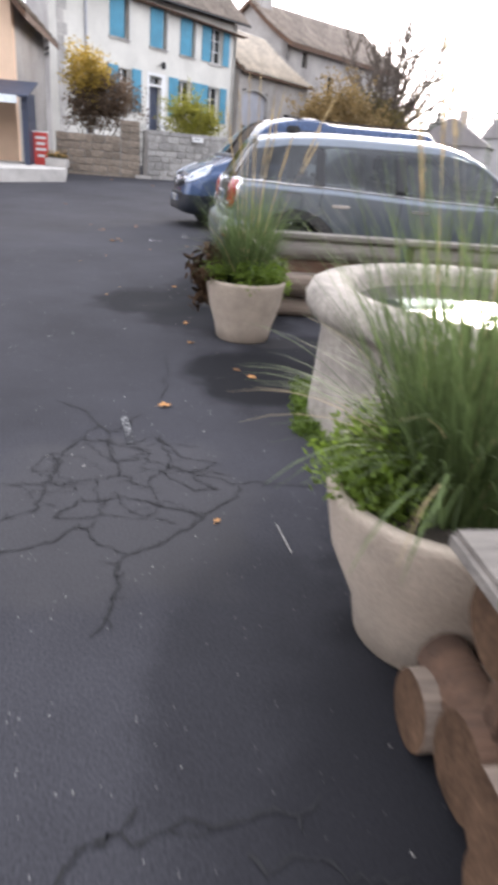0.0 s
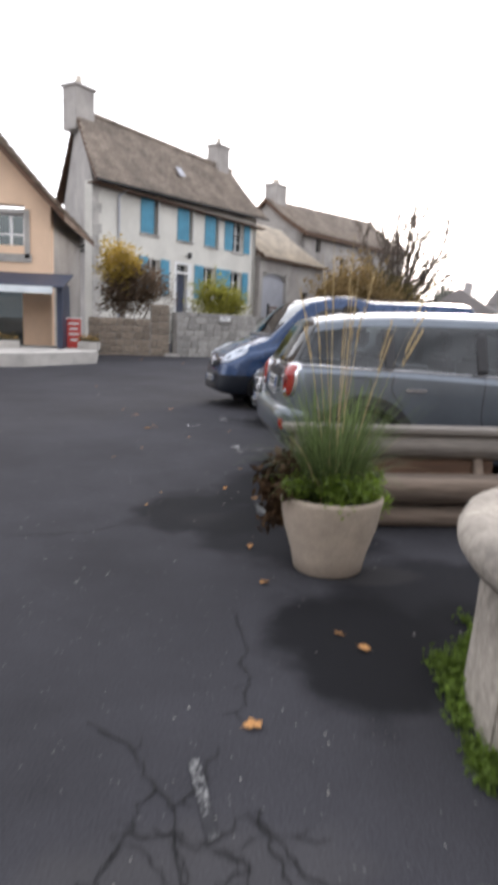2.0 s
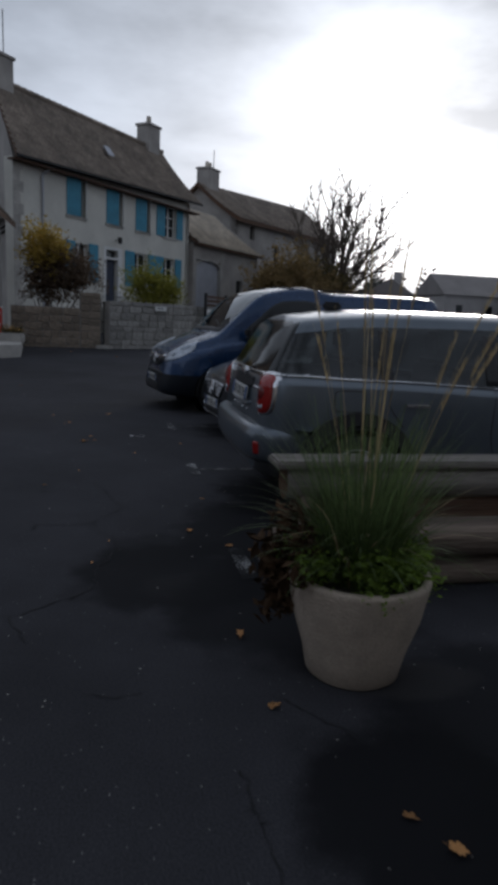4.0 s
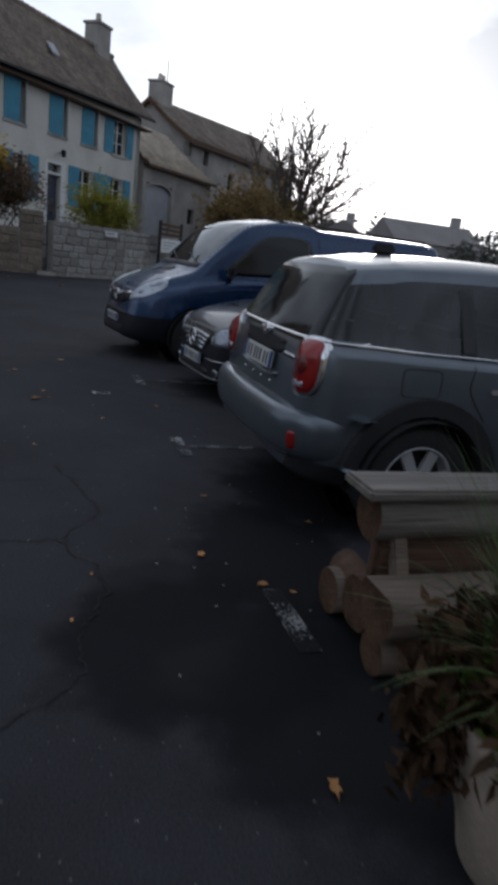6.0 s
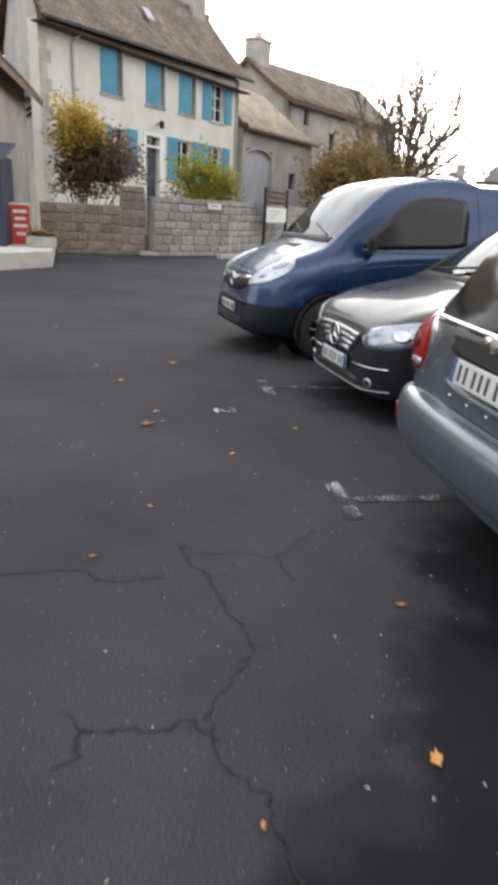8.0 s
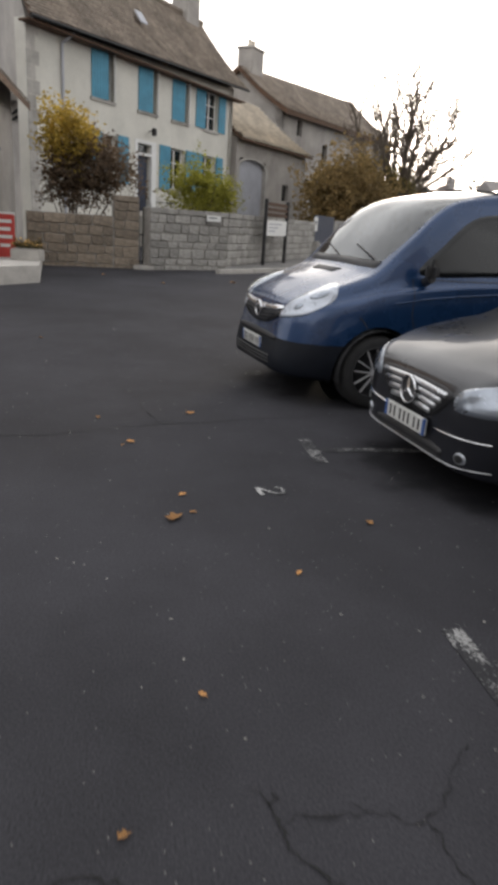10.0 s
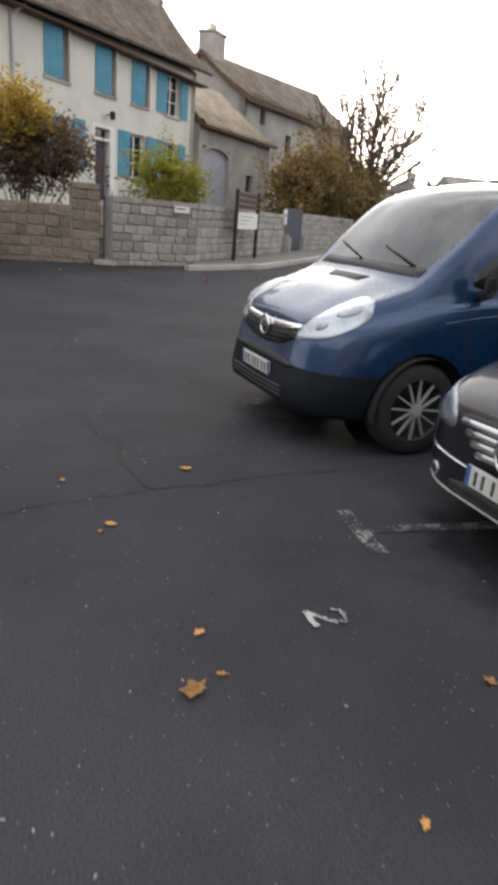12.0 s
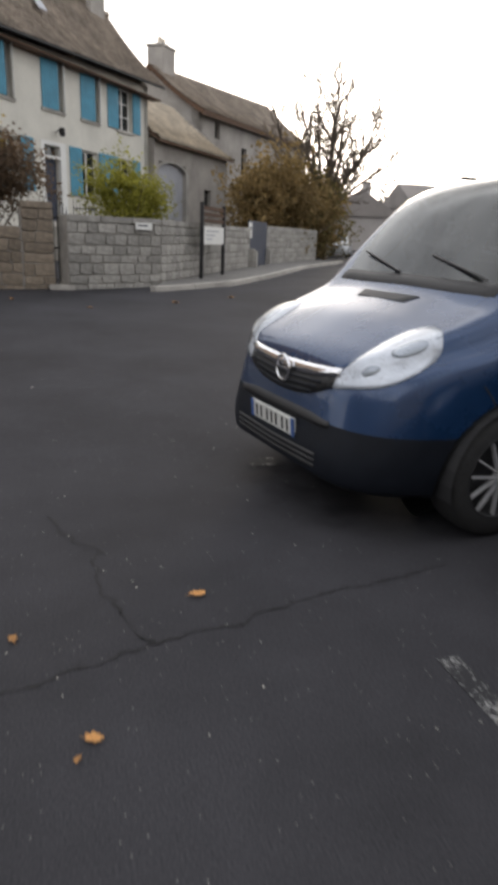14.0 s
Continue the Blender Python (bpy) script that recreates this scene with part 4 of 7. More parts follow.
    part("porch_screen", box_bm(-4.24, 12.5, 0.5, -4.16, 13.86, 2.4), M["navy"], h)
    part("door_pane", box_bm(-7.6, y + 0.2, 0.5, -5.6, y + 0.22, 2.35), M["tint_glass"], h, "dark glazed shopfront")
    for o in h.children:
        o.matrix_parent_inverse = inv
    # terrace
    t = obj("terrace", [(-3.05, 11.6, 0), (-4.7, 9.9, 0), (-13, 6.8, 0), (-13, 13.8, 0), (-3.4, 14.9, 0), (-3.05, 11.6, .5), (-4.7, 9.9, .47), (-13, 6.8, .45), (-13, 13.8, .5), (-3.4, 14.9, .55)],
            [(5, 9, 8, 7, 6), (0, 5, 6, 1), (1, 6, 7, 2), (2, 7, 8, 3), (3, 8, 9, 4), (4, 9, 5, 0)], M["dressed"])
    tagged(t, "pale stone terrace before the porch", "terrace", kind="structure")
    return h


build_white_house()
build_barn()
build_far_house()
build_peach_house()



def unseen_building(name, x0, y0, x1, y1, h, rise, label):
    t = thing(name, ((x0 + x1) / 2, (y0 + y1) / 2, 0), label=label, category="building", kind="structure")
    inv = t.matrix_basis.inverted()
    part("wall", box_bm(x0, y0, 0, x1, y1, h), M["plain_wall"], t)
    along = x1 - x0 > y1 - y0
    xm, ym = (x0 + x1) / 2, (y0 + y1) / 2
    r = [(x0, ym, h + rise), (x1, ym, h + rise)] if along else [(xm, y0, h + rise), (xm, y1, h + rise)]
    vs = [(x0, y0, h), (x1, y0, h), (x1, y1, h), (x0, y1, h)] + r
    obj("roof", vs, [(0, 1, 5, 4), (2, 3, 4, 5), (3, 0, 4), (1, 2, 5)] if along else [(1, 2, 5, 4), (3, 0, 4, 5), (0, 1, 4), (2, 3, 5)], M["roof"], t)
    for o in t.children:
        o.matrix_parent_inverse = inv
    return t


# unseen rows, added to block low sky light and darken the car sides
unseen_building("building_south", -22, -36, 26, -26, 8.5, 4, "unseen plain row of houses added to cut sky light from the south")
unseen_building("building_west", -28, -24, -18, 6, 4.6, 2.6, "unseen plain houses added to cut sky light from the west")
unseen_building("building_east", 22, -24, 32, 12, 5.0, 3, "unseen plain houses added to cut sky light from the east")

# ---- garden walls, pavement ----
wl1 = plan_wall("garden_wall_west", (-3.75, 15.0), (-1.1, 15.35), 0.1, 1.5, 0.4, M["mortar"], "low wall of brown rubble stone below the shrubs")
wl2 = plan_wall("garden_wall_gate", (-1.7, 15.28), (-1.08, 15.36), 0.1, 1.86, 0.42, M["mortar"], "gate pier of brown stone")
wl3 = plan_wall("garden_wall_front", (-0.82, 15.2), (1.28, 16.22), 0.1, 1.74, 0.38, M["mortar"], "grey granite garden wall with a flat coping")
wl4 = plan_wall("garden_wall_street", (1.28, 16.22), (5.9, 24.3), 0.1, 1.76, 0.38, M["mortar"], "grey granite garden wall along the street")
wl5 = plan_wall("garden_wall_far", (7.86, 28.2), (12.9, 34.8), 0.1, 1.9, 0.4, M["mortar"], "far granite garden wall")


# ---- planters, grass, fountain, benches ----
def planter(at, h, r_rim, r_base, label):
    t = thing("planter", at, label=label, category="planter", group="planters on the square")
    prof = [(0.0, 0.0), (r_base * 0.93, 0.0), (r_base, 0.012), (r_base * 1.1, h * 0.25), (r_rim * 0.9, h * 0.6), (r_rim * 0.985, h * 0.9), (r_rim, h * 0.95), (r_rim, h * 0.985), (r_rim * 0.985, h),
            (r_rim * 0.9, h), (r_rim * 0.88, h * 0.97), (r_rim * 0.86, h * 0.85)]
    v, f = lathe(prof, 56, wobble=0.003)
    obj("pot", v, f, M["concrete"], t, smooth=True)
    v, f = lathe([(r_rim * 0.87, h * 0.86), (r_rim * 0.5, h * 0.9), (0.0, h * 0.91)], 24, wobble=0.05)
    obj("soil", v, f, M["soil"], t, "dark potting soil")
    return t


def blade_strip(p, heading, length, lean, curl, width, seg=5):
    """A tapered blade that leans and then arches over."""
    vs, fs = [], []
    d = np.array([math.cos(heading), math.sin(heading)])
    s = np.array([-d[1], d[0]])
    pos, ang = np.array(p, float), lean
    for k in range(seg + 1):
        w = width * (1 - (k / seg) ** 1.6) + 0.0006
        for sg in (-1, 1):
            vs.append((pos[0] + s[0] * w * sg, pos[1] + s[1] * w * sg, pos[2]))
        pos = pos + np.array([d[0] * math.sin(ang), d[1] * math.sin(ang), math.cos(ang)]) * length / seg
        ang += curl / seg
        if k:
            b = 2 * k
            fs.append((b - 2, b - 1, b + 1, b))
    return vs, fs


def join(strips):
    vs, fs = [], []
    for v, f in strips:
        o = len(vs)
        vs += v
        fs += [tuple(i + o for i in q) for q in f]
    return vs, fs


def grass_plant(at, r, tall, plume, seed, label, dry_side=None, herb=1.0, arching=240, herb_arc=(0, 2 * math.pi)):
    """An ornamental grass with plumes, low herbs round its foot and withered leaves at one side."""
    rng = np.random.default_rng(seed)
    t = thing("ornamental_grass", at, label=label, category="plant", group="grasses in the planters")
    up, arch, pl = [], [], []
    for _ in range(680):
        a, q = rng.uniform(0, 2 * math.pi), r * 0.5 * math.sqrt(rng.random())
        up.append(blade_strip((q * math.cos(a), q * math.sin(a), 0), a + rng.normal(0, 0.6), tall * rng.uniform(0.5, 1.05), rng.uniform(0.02, 0.42), rng.uniform(0.0, 0.9), rng.uniform(0.0016, 0.0034)))
    for _ in range(arching):
        a, q = rng.uniform(0, 2 * math.pi), r * 0.5 * rng.random()
        arch.append(blade_strip((q * math.cos(a), q * math.sin(a), 0), a + rng.normal(0, 0.4), tall * rng.uniform(0.38, 0.82), rng.uniform(0.15, 0.65), rng.uniform(0.8, 1.8), rng.uniform(0.0025, 0.006), 8))
    pale = [arch.pop() for _ in range(len(arch) // 9)]
    obj("upright_blades", *join(up), M["grass"], t)
    obj("arching_blades", *join(arch), M["grass"], t)
    obj("pale_blades", *join(pale), M["straw"], t, "pale dried arching blades")
    heads = []
    for _ in range(17):
        a, q = rng.uniform(0, 2 * math.pi), r * 0.35 * rng.random()
        L, lean, curl, hd = plume * rng.uniform(0.72, 1.0), rng.uniform(0.03, 0.3), rng.uniform(0.05, 0.35), a + rng.normal(0, 0.5)
        p0 = (q * math.cos(a), q * math.sin(a), 0)
        v, f = blade_strip(p0, hd, L, lean, curl, 0.0018, 10)
        pl.append((v, f))
        # seed head: short bristles over the last part of the stem
        spine = [(np.array(v[2 * k]) + np.array(v[2 * k + 1])) / 2 for k in range(11)]
        for k in range(44):
            s = 7.4 + 2.5 * k / 60
            i = int(s)
            c = spine[i] + (spine[min(i + 1, 10)] - spine[i]) * (s - i)
            heads.append(blade_strip(c, rng.uniform(0, 2 * math.pi), 0.035, rng.uniform(0.12, 0.3), 0.1, 0.0012, 2))
    obj("stems", *join(pl), M["straw"], t, "straw-coloured stems")
    obj("plumes", *join(heads), M["straw"], t, "straw-coloured feathery seed heads")
    # herbs in clumps that spill over the rim
    pts = []
    for _ in range(int(46 * herb)):
        a = rng.uniform(*herb_arc)
        q = r * rng.uniform(0.55, 1.02)
        c = (q * math.cos(a), q * math.sin(a), rng.uniform(0.02, 0.17))
        pts.append(cloud(rng, 150, c, (r * 0.33, r * 0.33, r * 0.32), 0.2))
    v, f = leaves(rng, np.concatenate(pts), 0.016, 0.5)
    obj("herb_leaves", v, f, M["herb"], t, "bright green leafy herbs")
    if dry_side is not None:
        pts = []
        for _ in range(38):
            a = dry_side + rng.normal(0, 0.42)
            c = (r * rng.uniform(0.85, 1.4) * math.cos(a), r * rng.uniform(0.85, 1.4) * math.sin(a), rng.uniform(-0.14, 0.24))
            pts.append(cloud(rng, 26, c, (0.09, 0.09, 0.1), 0.1))
        v, f = leaves(rng, np.concatenate(pts), 0.036, 0.1, 0.6)
        obj("withered_leaves", v, f, M["dry"], t, "brown withered hanging leaves")
    return t


P1, P2 = (0.41, -7.3, 0), (0.235, -3.9, 0)
planter(P1, 0.5, 0.36, 0.22, "round pale concrete planter by the log bench and fountain")
planter(P2, 0.45, 0.3, 0.2, "round pale concrete planter before the log bench")
grass_plant((P1[0], P1[1], 0.44), 0.33, 0.95, 1.4, 11, "tall feathery grass with bright herbs in the planter", None, 0.75, 330, (math.pi * 0.55, math.pi * 1.2))
grass_plant((P2[0], P2[1], 0.4), 0.28, 0.78, 1.5, 12, "tall feathery grass with herbs and withered leaves at its side", math.pi * 0.78, 0.8)


def build_fountain(cx, cy, r_base, r_rim, h):
    t = thing("fountain", (cx, cy, 0), label="round weathered stone fountain basin full of water", category="fountain")
    n = 12
    for k in range(n):
        a0, a1 = 2 * math.pi * k / n + 0.006, 2 * math.pi * (k + 1) / n - 0.006
        vs, fs = [], []
        m = 5
        for i in range(m + 1):
            a = a0 + (a1 - a0) * i / m
            for r, z in ((r_base, 0.0), (r_base * 0.985, 0.2), (r_base * 0.97, h - 0.16), (r_base - 0.18, h - 0.16), (r_base - 0.18, 0)):
                vs.append((r * math.cos(a), r * math.sin(a), z))
        for i in range(m):
            for j in range(5):
                fs.append((i * 5 + j, (i + 1) * 5 + j, (i + 1) * 5 + (j + 1) % 5, i * 5 + (j + 1) % 5))
        fs += [tuple(range(4, -1, -1)), tuple(m * 5 + j for j in range(5))]
        obj("slab", vs, fs, M["fountain"], t)
    prof = [(r_base * 0.96, h - 0.165), (r_rim - 0.035, h - 0.15), (r_rim - 0.005, h - 0.11), (r_rim, h - 0.07), (r_rim - 0.02, h - 0.02), (r_rim - 0.06, h), (r_rim - 0.2, h), (r_rim - 0.24, h - 0.015), (r_rim - 0.26, h - 0.05), (r_rim - 0.27, h - 0.3)]
    v, f = lathe(prof, 72, wobble=0.012)
    obj("rim", v, f, M["fountain"], t, "worn rounded stone rim", smooth=True)
    v, f = lathe([(r_rim - 0.26, h - 0.1), (r_rim * 0.4, h - 0.1), (0.0, h - 0.1)], 48)
    obj("water", v, f, M["water"], t, "still clear water")
    return t


build_fountain(1.43, -5.62, 1.02, 1.1, 0.73)


def moss_ring(cx, cy, r, a0, a1, seed):
    rng = np.random.default_rng(seed)
    pts = []
    for _ in range(120):
        a, q = rng.uniform(a0, a1), r + abs(rng.normal(0, 0.07))
        c = (cx + q * math.cos(a), cy + q * math.sin(a), 0.02)
        k = cloud(rng, 60, c, (0.06, 0.06, 0.05), 0.1)
        k[:, 2] = np.abs(k[:, 2])
        pts.append(k)
    v, f = leaves(rng, np.concatenate(pts), 0.014, 0.2)
    ob = obj("weeds", v, f, M["moss"])
    return tagged(ob, "green weeds and moss at the fountain foot", "weeds", kind="stuff")


moss_ring(1.445, -5.62, 1.02, math.pi * 0.62, math.pi * 1.25, 4)


def log_bm(x0, x1, y, z, r, flat=None, seed=0, n=18, rings=10):
    """A log along x, slightly crooked, with a sawn flat top where flat gives its height over the axis."""
    rng = random.Random(seed)
    bm = bmesh.new()
    rows = []
    ph = rng.uniform(0, 9)
    for i in range(rings + 1):
        x = x0 + (x1 - x0) * i / rings
        oy, oz = 0.012 * noise.noise((x * 1.2, ph, 0)), 0.012 * noise.noise((x * 1.2, 0, ph))
        row = []
        for k in range(n):
            a = 2 * math.pi * k / n
            rr = r * (1 + 0.07 * noise.noise((math.cos(a) * 1.5 + ph, math.sin(a) * 1.5, x * 1.6)))
            zz = rr * math.sin(a)
            if flat is not None:
                zz = min(zz, flat)
            row.append(bm.verts.new((x, y + oy + rr * math.cos(a), z + oz + zz)))
        rows.append(row)
    for i in range(rings):
        for k in range(n):
            bm.faces.new([rows[i][k], rows[i][(k + 1) % n], rows[i + 1][(k + 1) % n], rows[i + 1][k]])
    for row in (rows[0][::-1], rows[-1]):
        bm.faces.new(row).material_index = 1
    return bm


def log_bench(at, length, label):
    t = thing("log_bench", at, label=label, category="bench", group="log benches")
    part("cap_board", box_bm(-0.02, -0.13, 0.655, length, 0.1, 0.7, 0.012), M["log_grey"], t, "grey weathered flat cap")
    part("back_log", log_bm(0.05, length - 0.04, -0.02, 0.565, 0.1, 0.088, 1), M["log_grey"], t, "grey weathered half-log", True)
    part("back_board", box_bm(0.08, -0.075, 0.3, length - 0.08, -0.03, 0.475, 0.02), M["log_dark"], t, "brown board under the back log")
    part("seat_log", log_bm(0.0, length - 0.02, -0.25, 0.31, 0.125, 0.07, 3), M["log"], t, "split seat log", True)
    part("seat_log", log_bm(0.3, length - 0.02, 0.25, 0.31, 0.12, 0.07, 4), M["log"], t, "split seat log", True)
    part("foot_log", log_bm(0.05, length, -0.21, 0.085, 0.085, None, 5), M["log"], t, "", True)
    part("foot_log", log_bm(0.08, length, 0.02, 0.16, 0.115, None, 6), M["log_dark"], t, "", True)
    part("foot_log", log_bm(0.06, length, 0.23, 0.1, 0.1, None, 7), M["log"], t, "", True)
    for x in (0.12, length - 0.26):
        part("post", box_bm(x, -0.06, 0.02, x + 0.1, 0.06, 0.66, 0.012), M["log_dark"], t)
        part("brace", in_place_early(box_bm(x + 0.01, -0.05, 0.0, x + 0.08, 0.0, 0.42, 0.01), pose(0, -0.2, 0.1, -24)), M["log"], t)
        part("seat_support", log_bm_y(x + 0.05, -0.33, 0.33, 0.18, 0.07), M["log_dark"], t, "", True)
    return t


def in_place_early(bm, m):
    bmesh.ops.transform(bm, matrix=m, verts=bm.verts)
    return bm


def log_bm_y(x, y0, y1, z, r):
    bm = log_bm(y0, y1, 0, 0, r, None, 8, 14, 4)
    bmesh.ops.transform(bm, matrix=Matrix.Translation((x, 0, z)) @ Matrix.Rotation(math.pi / 2, 4, "Z"), verts=bm.verts)
    return bm


bench = log_bench((0.12, -2.86, 0), 1.66, "rustic bench of weathered split logs by the parked cars")
copy_thing(bench, pose(1.82, -2.86, 0))
copy_thing(bench, pose(0.14, -7.93, 0))

# ---- shrubs ----


def shrub(name, blobs, size, label, seed, stems=14, base=None):
    """A shrub of loose leaves on thin stems; blobs: centre, radii, leaf count, material."""
    rng = np.random.default_rng(seed)
    c0 = np.array(blobs[0][0])
    b = base or (c0[0], c0[1], ground_z(c0[1]))
    t = thing(name, b, label=label, category="shrub")
    inv = t.matrix_basis.inverted()
    for c, r, n, m in blobs:
        v, f = leaves(rng, cloud(rng, n, c, r, 0.35, 1.6, 0.75), size, 0.2)
        obj("foliage", v, f, M[m], t)
    st = []
    for _ in range(stems):
        c, r, n, m = blobs[rng.integers(len(blobs))]
        tip = np.array(c) + rng.normal(0, 0.5, 3) * np.array(r)
        st.append((b, tip))
    bm = bmesh.new()
    for p, q in st:
        tube_bm(p, q, 0.025, 0.008, 5, bm, False)
    part("stems", bm, M["bark"], t)
    for o in t.children:
        o.matrix_parent_inverse = inv
    return t


shrub("shrub", [((-2.85, 16.6, 3.3), (0.8, 0.8, 0.85), 5200, "yellow_leaf"), ((-2.2, 16.7, 2.6), (1.05, 0.8, 0.95), 6500, "brown_leaf"), ((-2.9, 16.5, 2.4), (0.75, 0.6, 0.8), 3000, "brown_leaf")], 0.055, "yellow and brown autumn shrub behind the garden wall", 31)
shrub("shrub", [((0.6, 17.6, 2.35), (0.98, 0.65, 0.85), 7000, "olive_leaf"), ((1.2, 17.9, 2.05), (0.68, 0.55, 0.7), 3200, "olive_leaf")], 0.045, "yellow-green shrub behind the granite wall", 32)
shrub("hedge", [((10.0, 33.5, 3.2), (2.6, 2.2, 2.6), 9000, "rust_leaf"), ((12.8, 37.6, 2.9), (2.8, 2.2, 2.7), 9000, "dark_leaf"), ((15.4, 40.5, 2.8), (2.0, 2.0, 2.6), 5000, "dark_leaf"), ((13.4, 36.9, 2.5), (1.9, 1.4, 2.2), 5000, "rust_leaf"), ((8.6, 32.0, 2.6), (1.3, 1.2, 2.1), 3500, "rust_leaf")], 0.13, "tall dark hedge with rusty autumn leaves", 33)


def bare_tree(at, height, spread, seed, label):
    """A leafless tree: a short trunk whose limbs fan out, turn upward and carry shoots and fine twigs."""
    rng = np.random.default_rng(seed)
    t = thing("tree", at, label=label, category="tree")
    limbs, twigs = ([], []), ([], [])

    def tube(store, p, q, r0, r1, n):
        vs, fs = store
        d = (q - p).normalized()
        x = d.orthogonal().normalized()
        y = d.cross(x)
        o = len(vs)
        for c, r in ((p, r0), (q, r1)):
            vs.extend([c + (x * math.cos(2 * math.pi * k / n) + y * math.sin(2 * math.pi * k / n)) * r for k in range(n)])
        fs.extend([(o + k, o + (k + 1) % n, o + n + (k + 1) % n, o + n + k) for k in range(n)])

    def grow(p, d, length, r0, level):
        """A limb of several crooked lengths that turns upward, with side shoots along its outer part."""
        steps = (7, 5, 3)[level]
        store = limbs if level == 0 else twigs
        for k in range(steps):
            d = (d + Vector(rng.normal(0, (0.07, 0.1, 0.12)[level], 3)) + Vector((0, 0, (0.1, 0.1, 0.05)[level]))).normalized()
            q = p + d * length / steps
            ra, rb = r0 * (1 - 0.62 * k / steps), r0 * (1 - 0.62 * (k + 1) / steps)
            tube(store, p, q, ra, rb, (7, 4, 3)[level])
            p = q
            if level < 2 and k >= (1, 1)[level]:
                for _ in range((2, 2)[level]):
                    side = d.cross(Vector(rng.normal(0, 1, 3))).normalized()
                    nd = (d * rng.uniform(0.6, 0.95) + side * rng.uniform(0.35, 0.75)).normalized()
                    grow(q, nd, length * rng.uniform(0.22, 0.42), (0.05, 0.036)[level], level + 1)

    low = height * 0.36
    tube(limbs, Vector((0, 0, 0)), Vector((0, 0, low)), 0.32, 0.25, 12)
    count = 17
    for k in range(count):
        tilt = math.radians(68) * math.sqrt((k + 0.3) / count)
        a = 2.4 * k + rng.uniform(-0.25, 0.25)
        d = Vector((math.cos(a) * math.sin(tilt), math.sin(a) * math.sin(tilt), math.cos(tilt)))
        reach = 1 / math.sqrt((math.sin(tilt) / spread) ** 2 + (math.cos(tilt) / (height - low)) ** 2)
        grow(Vector((0, 0, low * (1 - 0.2 * tilt))), d, reach * rng.uniform(0.8, 0.95), 0.12, 0)
    obj("trunk", *limbs, M["bark"], t)
    obj("crown", *twigs, M["bark"], t, "fan of fine bare twigs")
    return t


bare_tree((15.0, 38.8, 0.38), 10.0, 5.5, 5, "bare spreading tree against the bright sky")


# ---- far distance ----
def far_wood(x0, x1, y, z0, seed, label, n=60, h=7, depth=30):
    rng = np.random.default_rng(seed)
    pts = []
    for k in range(n):
        x = x0 + (x1 - x0) * (k + rng.uniform(-0.4, 0.4)) / n
        hh = h * (0.8 + 0.5 * noise.noise((x * 0.05, seed, 0)) + rng.uniform(-0.1, 0.15))
        pts.append(cloud(rng, 420, (x, y + rng.uniform(0, depth), z0 + hh * 0.45), ((x1 - x0) / n * 1.6, 3, hh * 0.6), 0.2))
    v, f = leaves(rng, np.concatenate(pts), 0.6, 0.1)
    ob = obj("far_wood", v, f, M["hill"])
    return tagged(ob, label, "trees", kind="stuff")


far_wood(34, 130, 75, 0.3, 3, "distant hazy line of trees", 46, 8.5)
far_wood(14, 60, 110, 0.3, 4, "distant hazy line of trees on the street's axis", 30, 12)


def far_house(at, w, d, eave, ridge, rz, label):
    t = thing("far_house", at, rz, label=label, category="house", group="far houses")
    part("wall", box_bm(-w / 2, -d / 2, 0, w / 2, d / 2, eave), M["hazed_wall"], t)
    vs = [(-w / 2 - .3, -d / 2 - .4, eave), (w / 2 + .3, -d / 2 - .4, eave), (w / 2 + .3, d / 2 + .4, eave), (-w / 2 - .3, d / 2 + .4, eave), (-w / 2 - .3, 0, ridge), (w / 2 + .3, 0, ridge)]
    obj("roof", vs, [(0, 1, 5, 4), (2, 3, 4, 5), (0, 4, 3), (1, 2, 5), (3, 2, 1, 0)], M["hazed_roof"], t)
    ch = part("chimney", box_bm(w * 0.3, -0.5, ridge - 1, w * 0.3 + 1.2, 0.5, ridge + 1.3), M["hazed_wall"], t)
    for k in range(3):
        x = -w / 2 + w * (k + 0.5) / 3
        part("window", box_bm(x - 0.5, -d / 2 - 0.02, eave * 0.5, x + 0.5, -d / 2 + 0.05, eave * 0.5 + 1.4), M["black_glass"], t)
    return t


far_house((34, 72, 0.4), 9, 8, 3.6, 6.4, 60, "distant house with a steep gable at the street's end")
far_house((52, 84, 0.4), 14, 9, 5.5, 8.6, 0, "distant house with chimneys behind the parked cars")


# ---- cars ----
from mathutils.bvhtree import BVHTree
from mathutils.kdtree import KDTree

RK, SK = 3, 5      # fine steps between ring and station keys


class Shell:
    """A car's skin: rings of 10 keys (bottom middle to top middle) at stations from the nose (x = 0) to the tail."""

    def __init__(self, stations):
        rows = spline([[s for pt in st for s in pt] for st in stations], SK)
        half = []
        for r in rows:
            keys = r.reshape(-1, 3)
            half.append(spline(keys, RK))
        self.half = np.array(half)                        # station, ring, xyz
        self.ns, self.nr = self.half.shape[:2]

    def full(self):
        mir = self.half[:, ::-1].copy()
        mir[..., 1] *= -1
        return np.concatenate([self.half, mir[:, 1:]], 1)   # rings run from bottom over +y to top and down -y


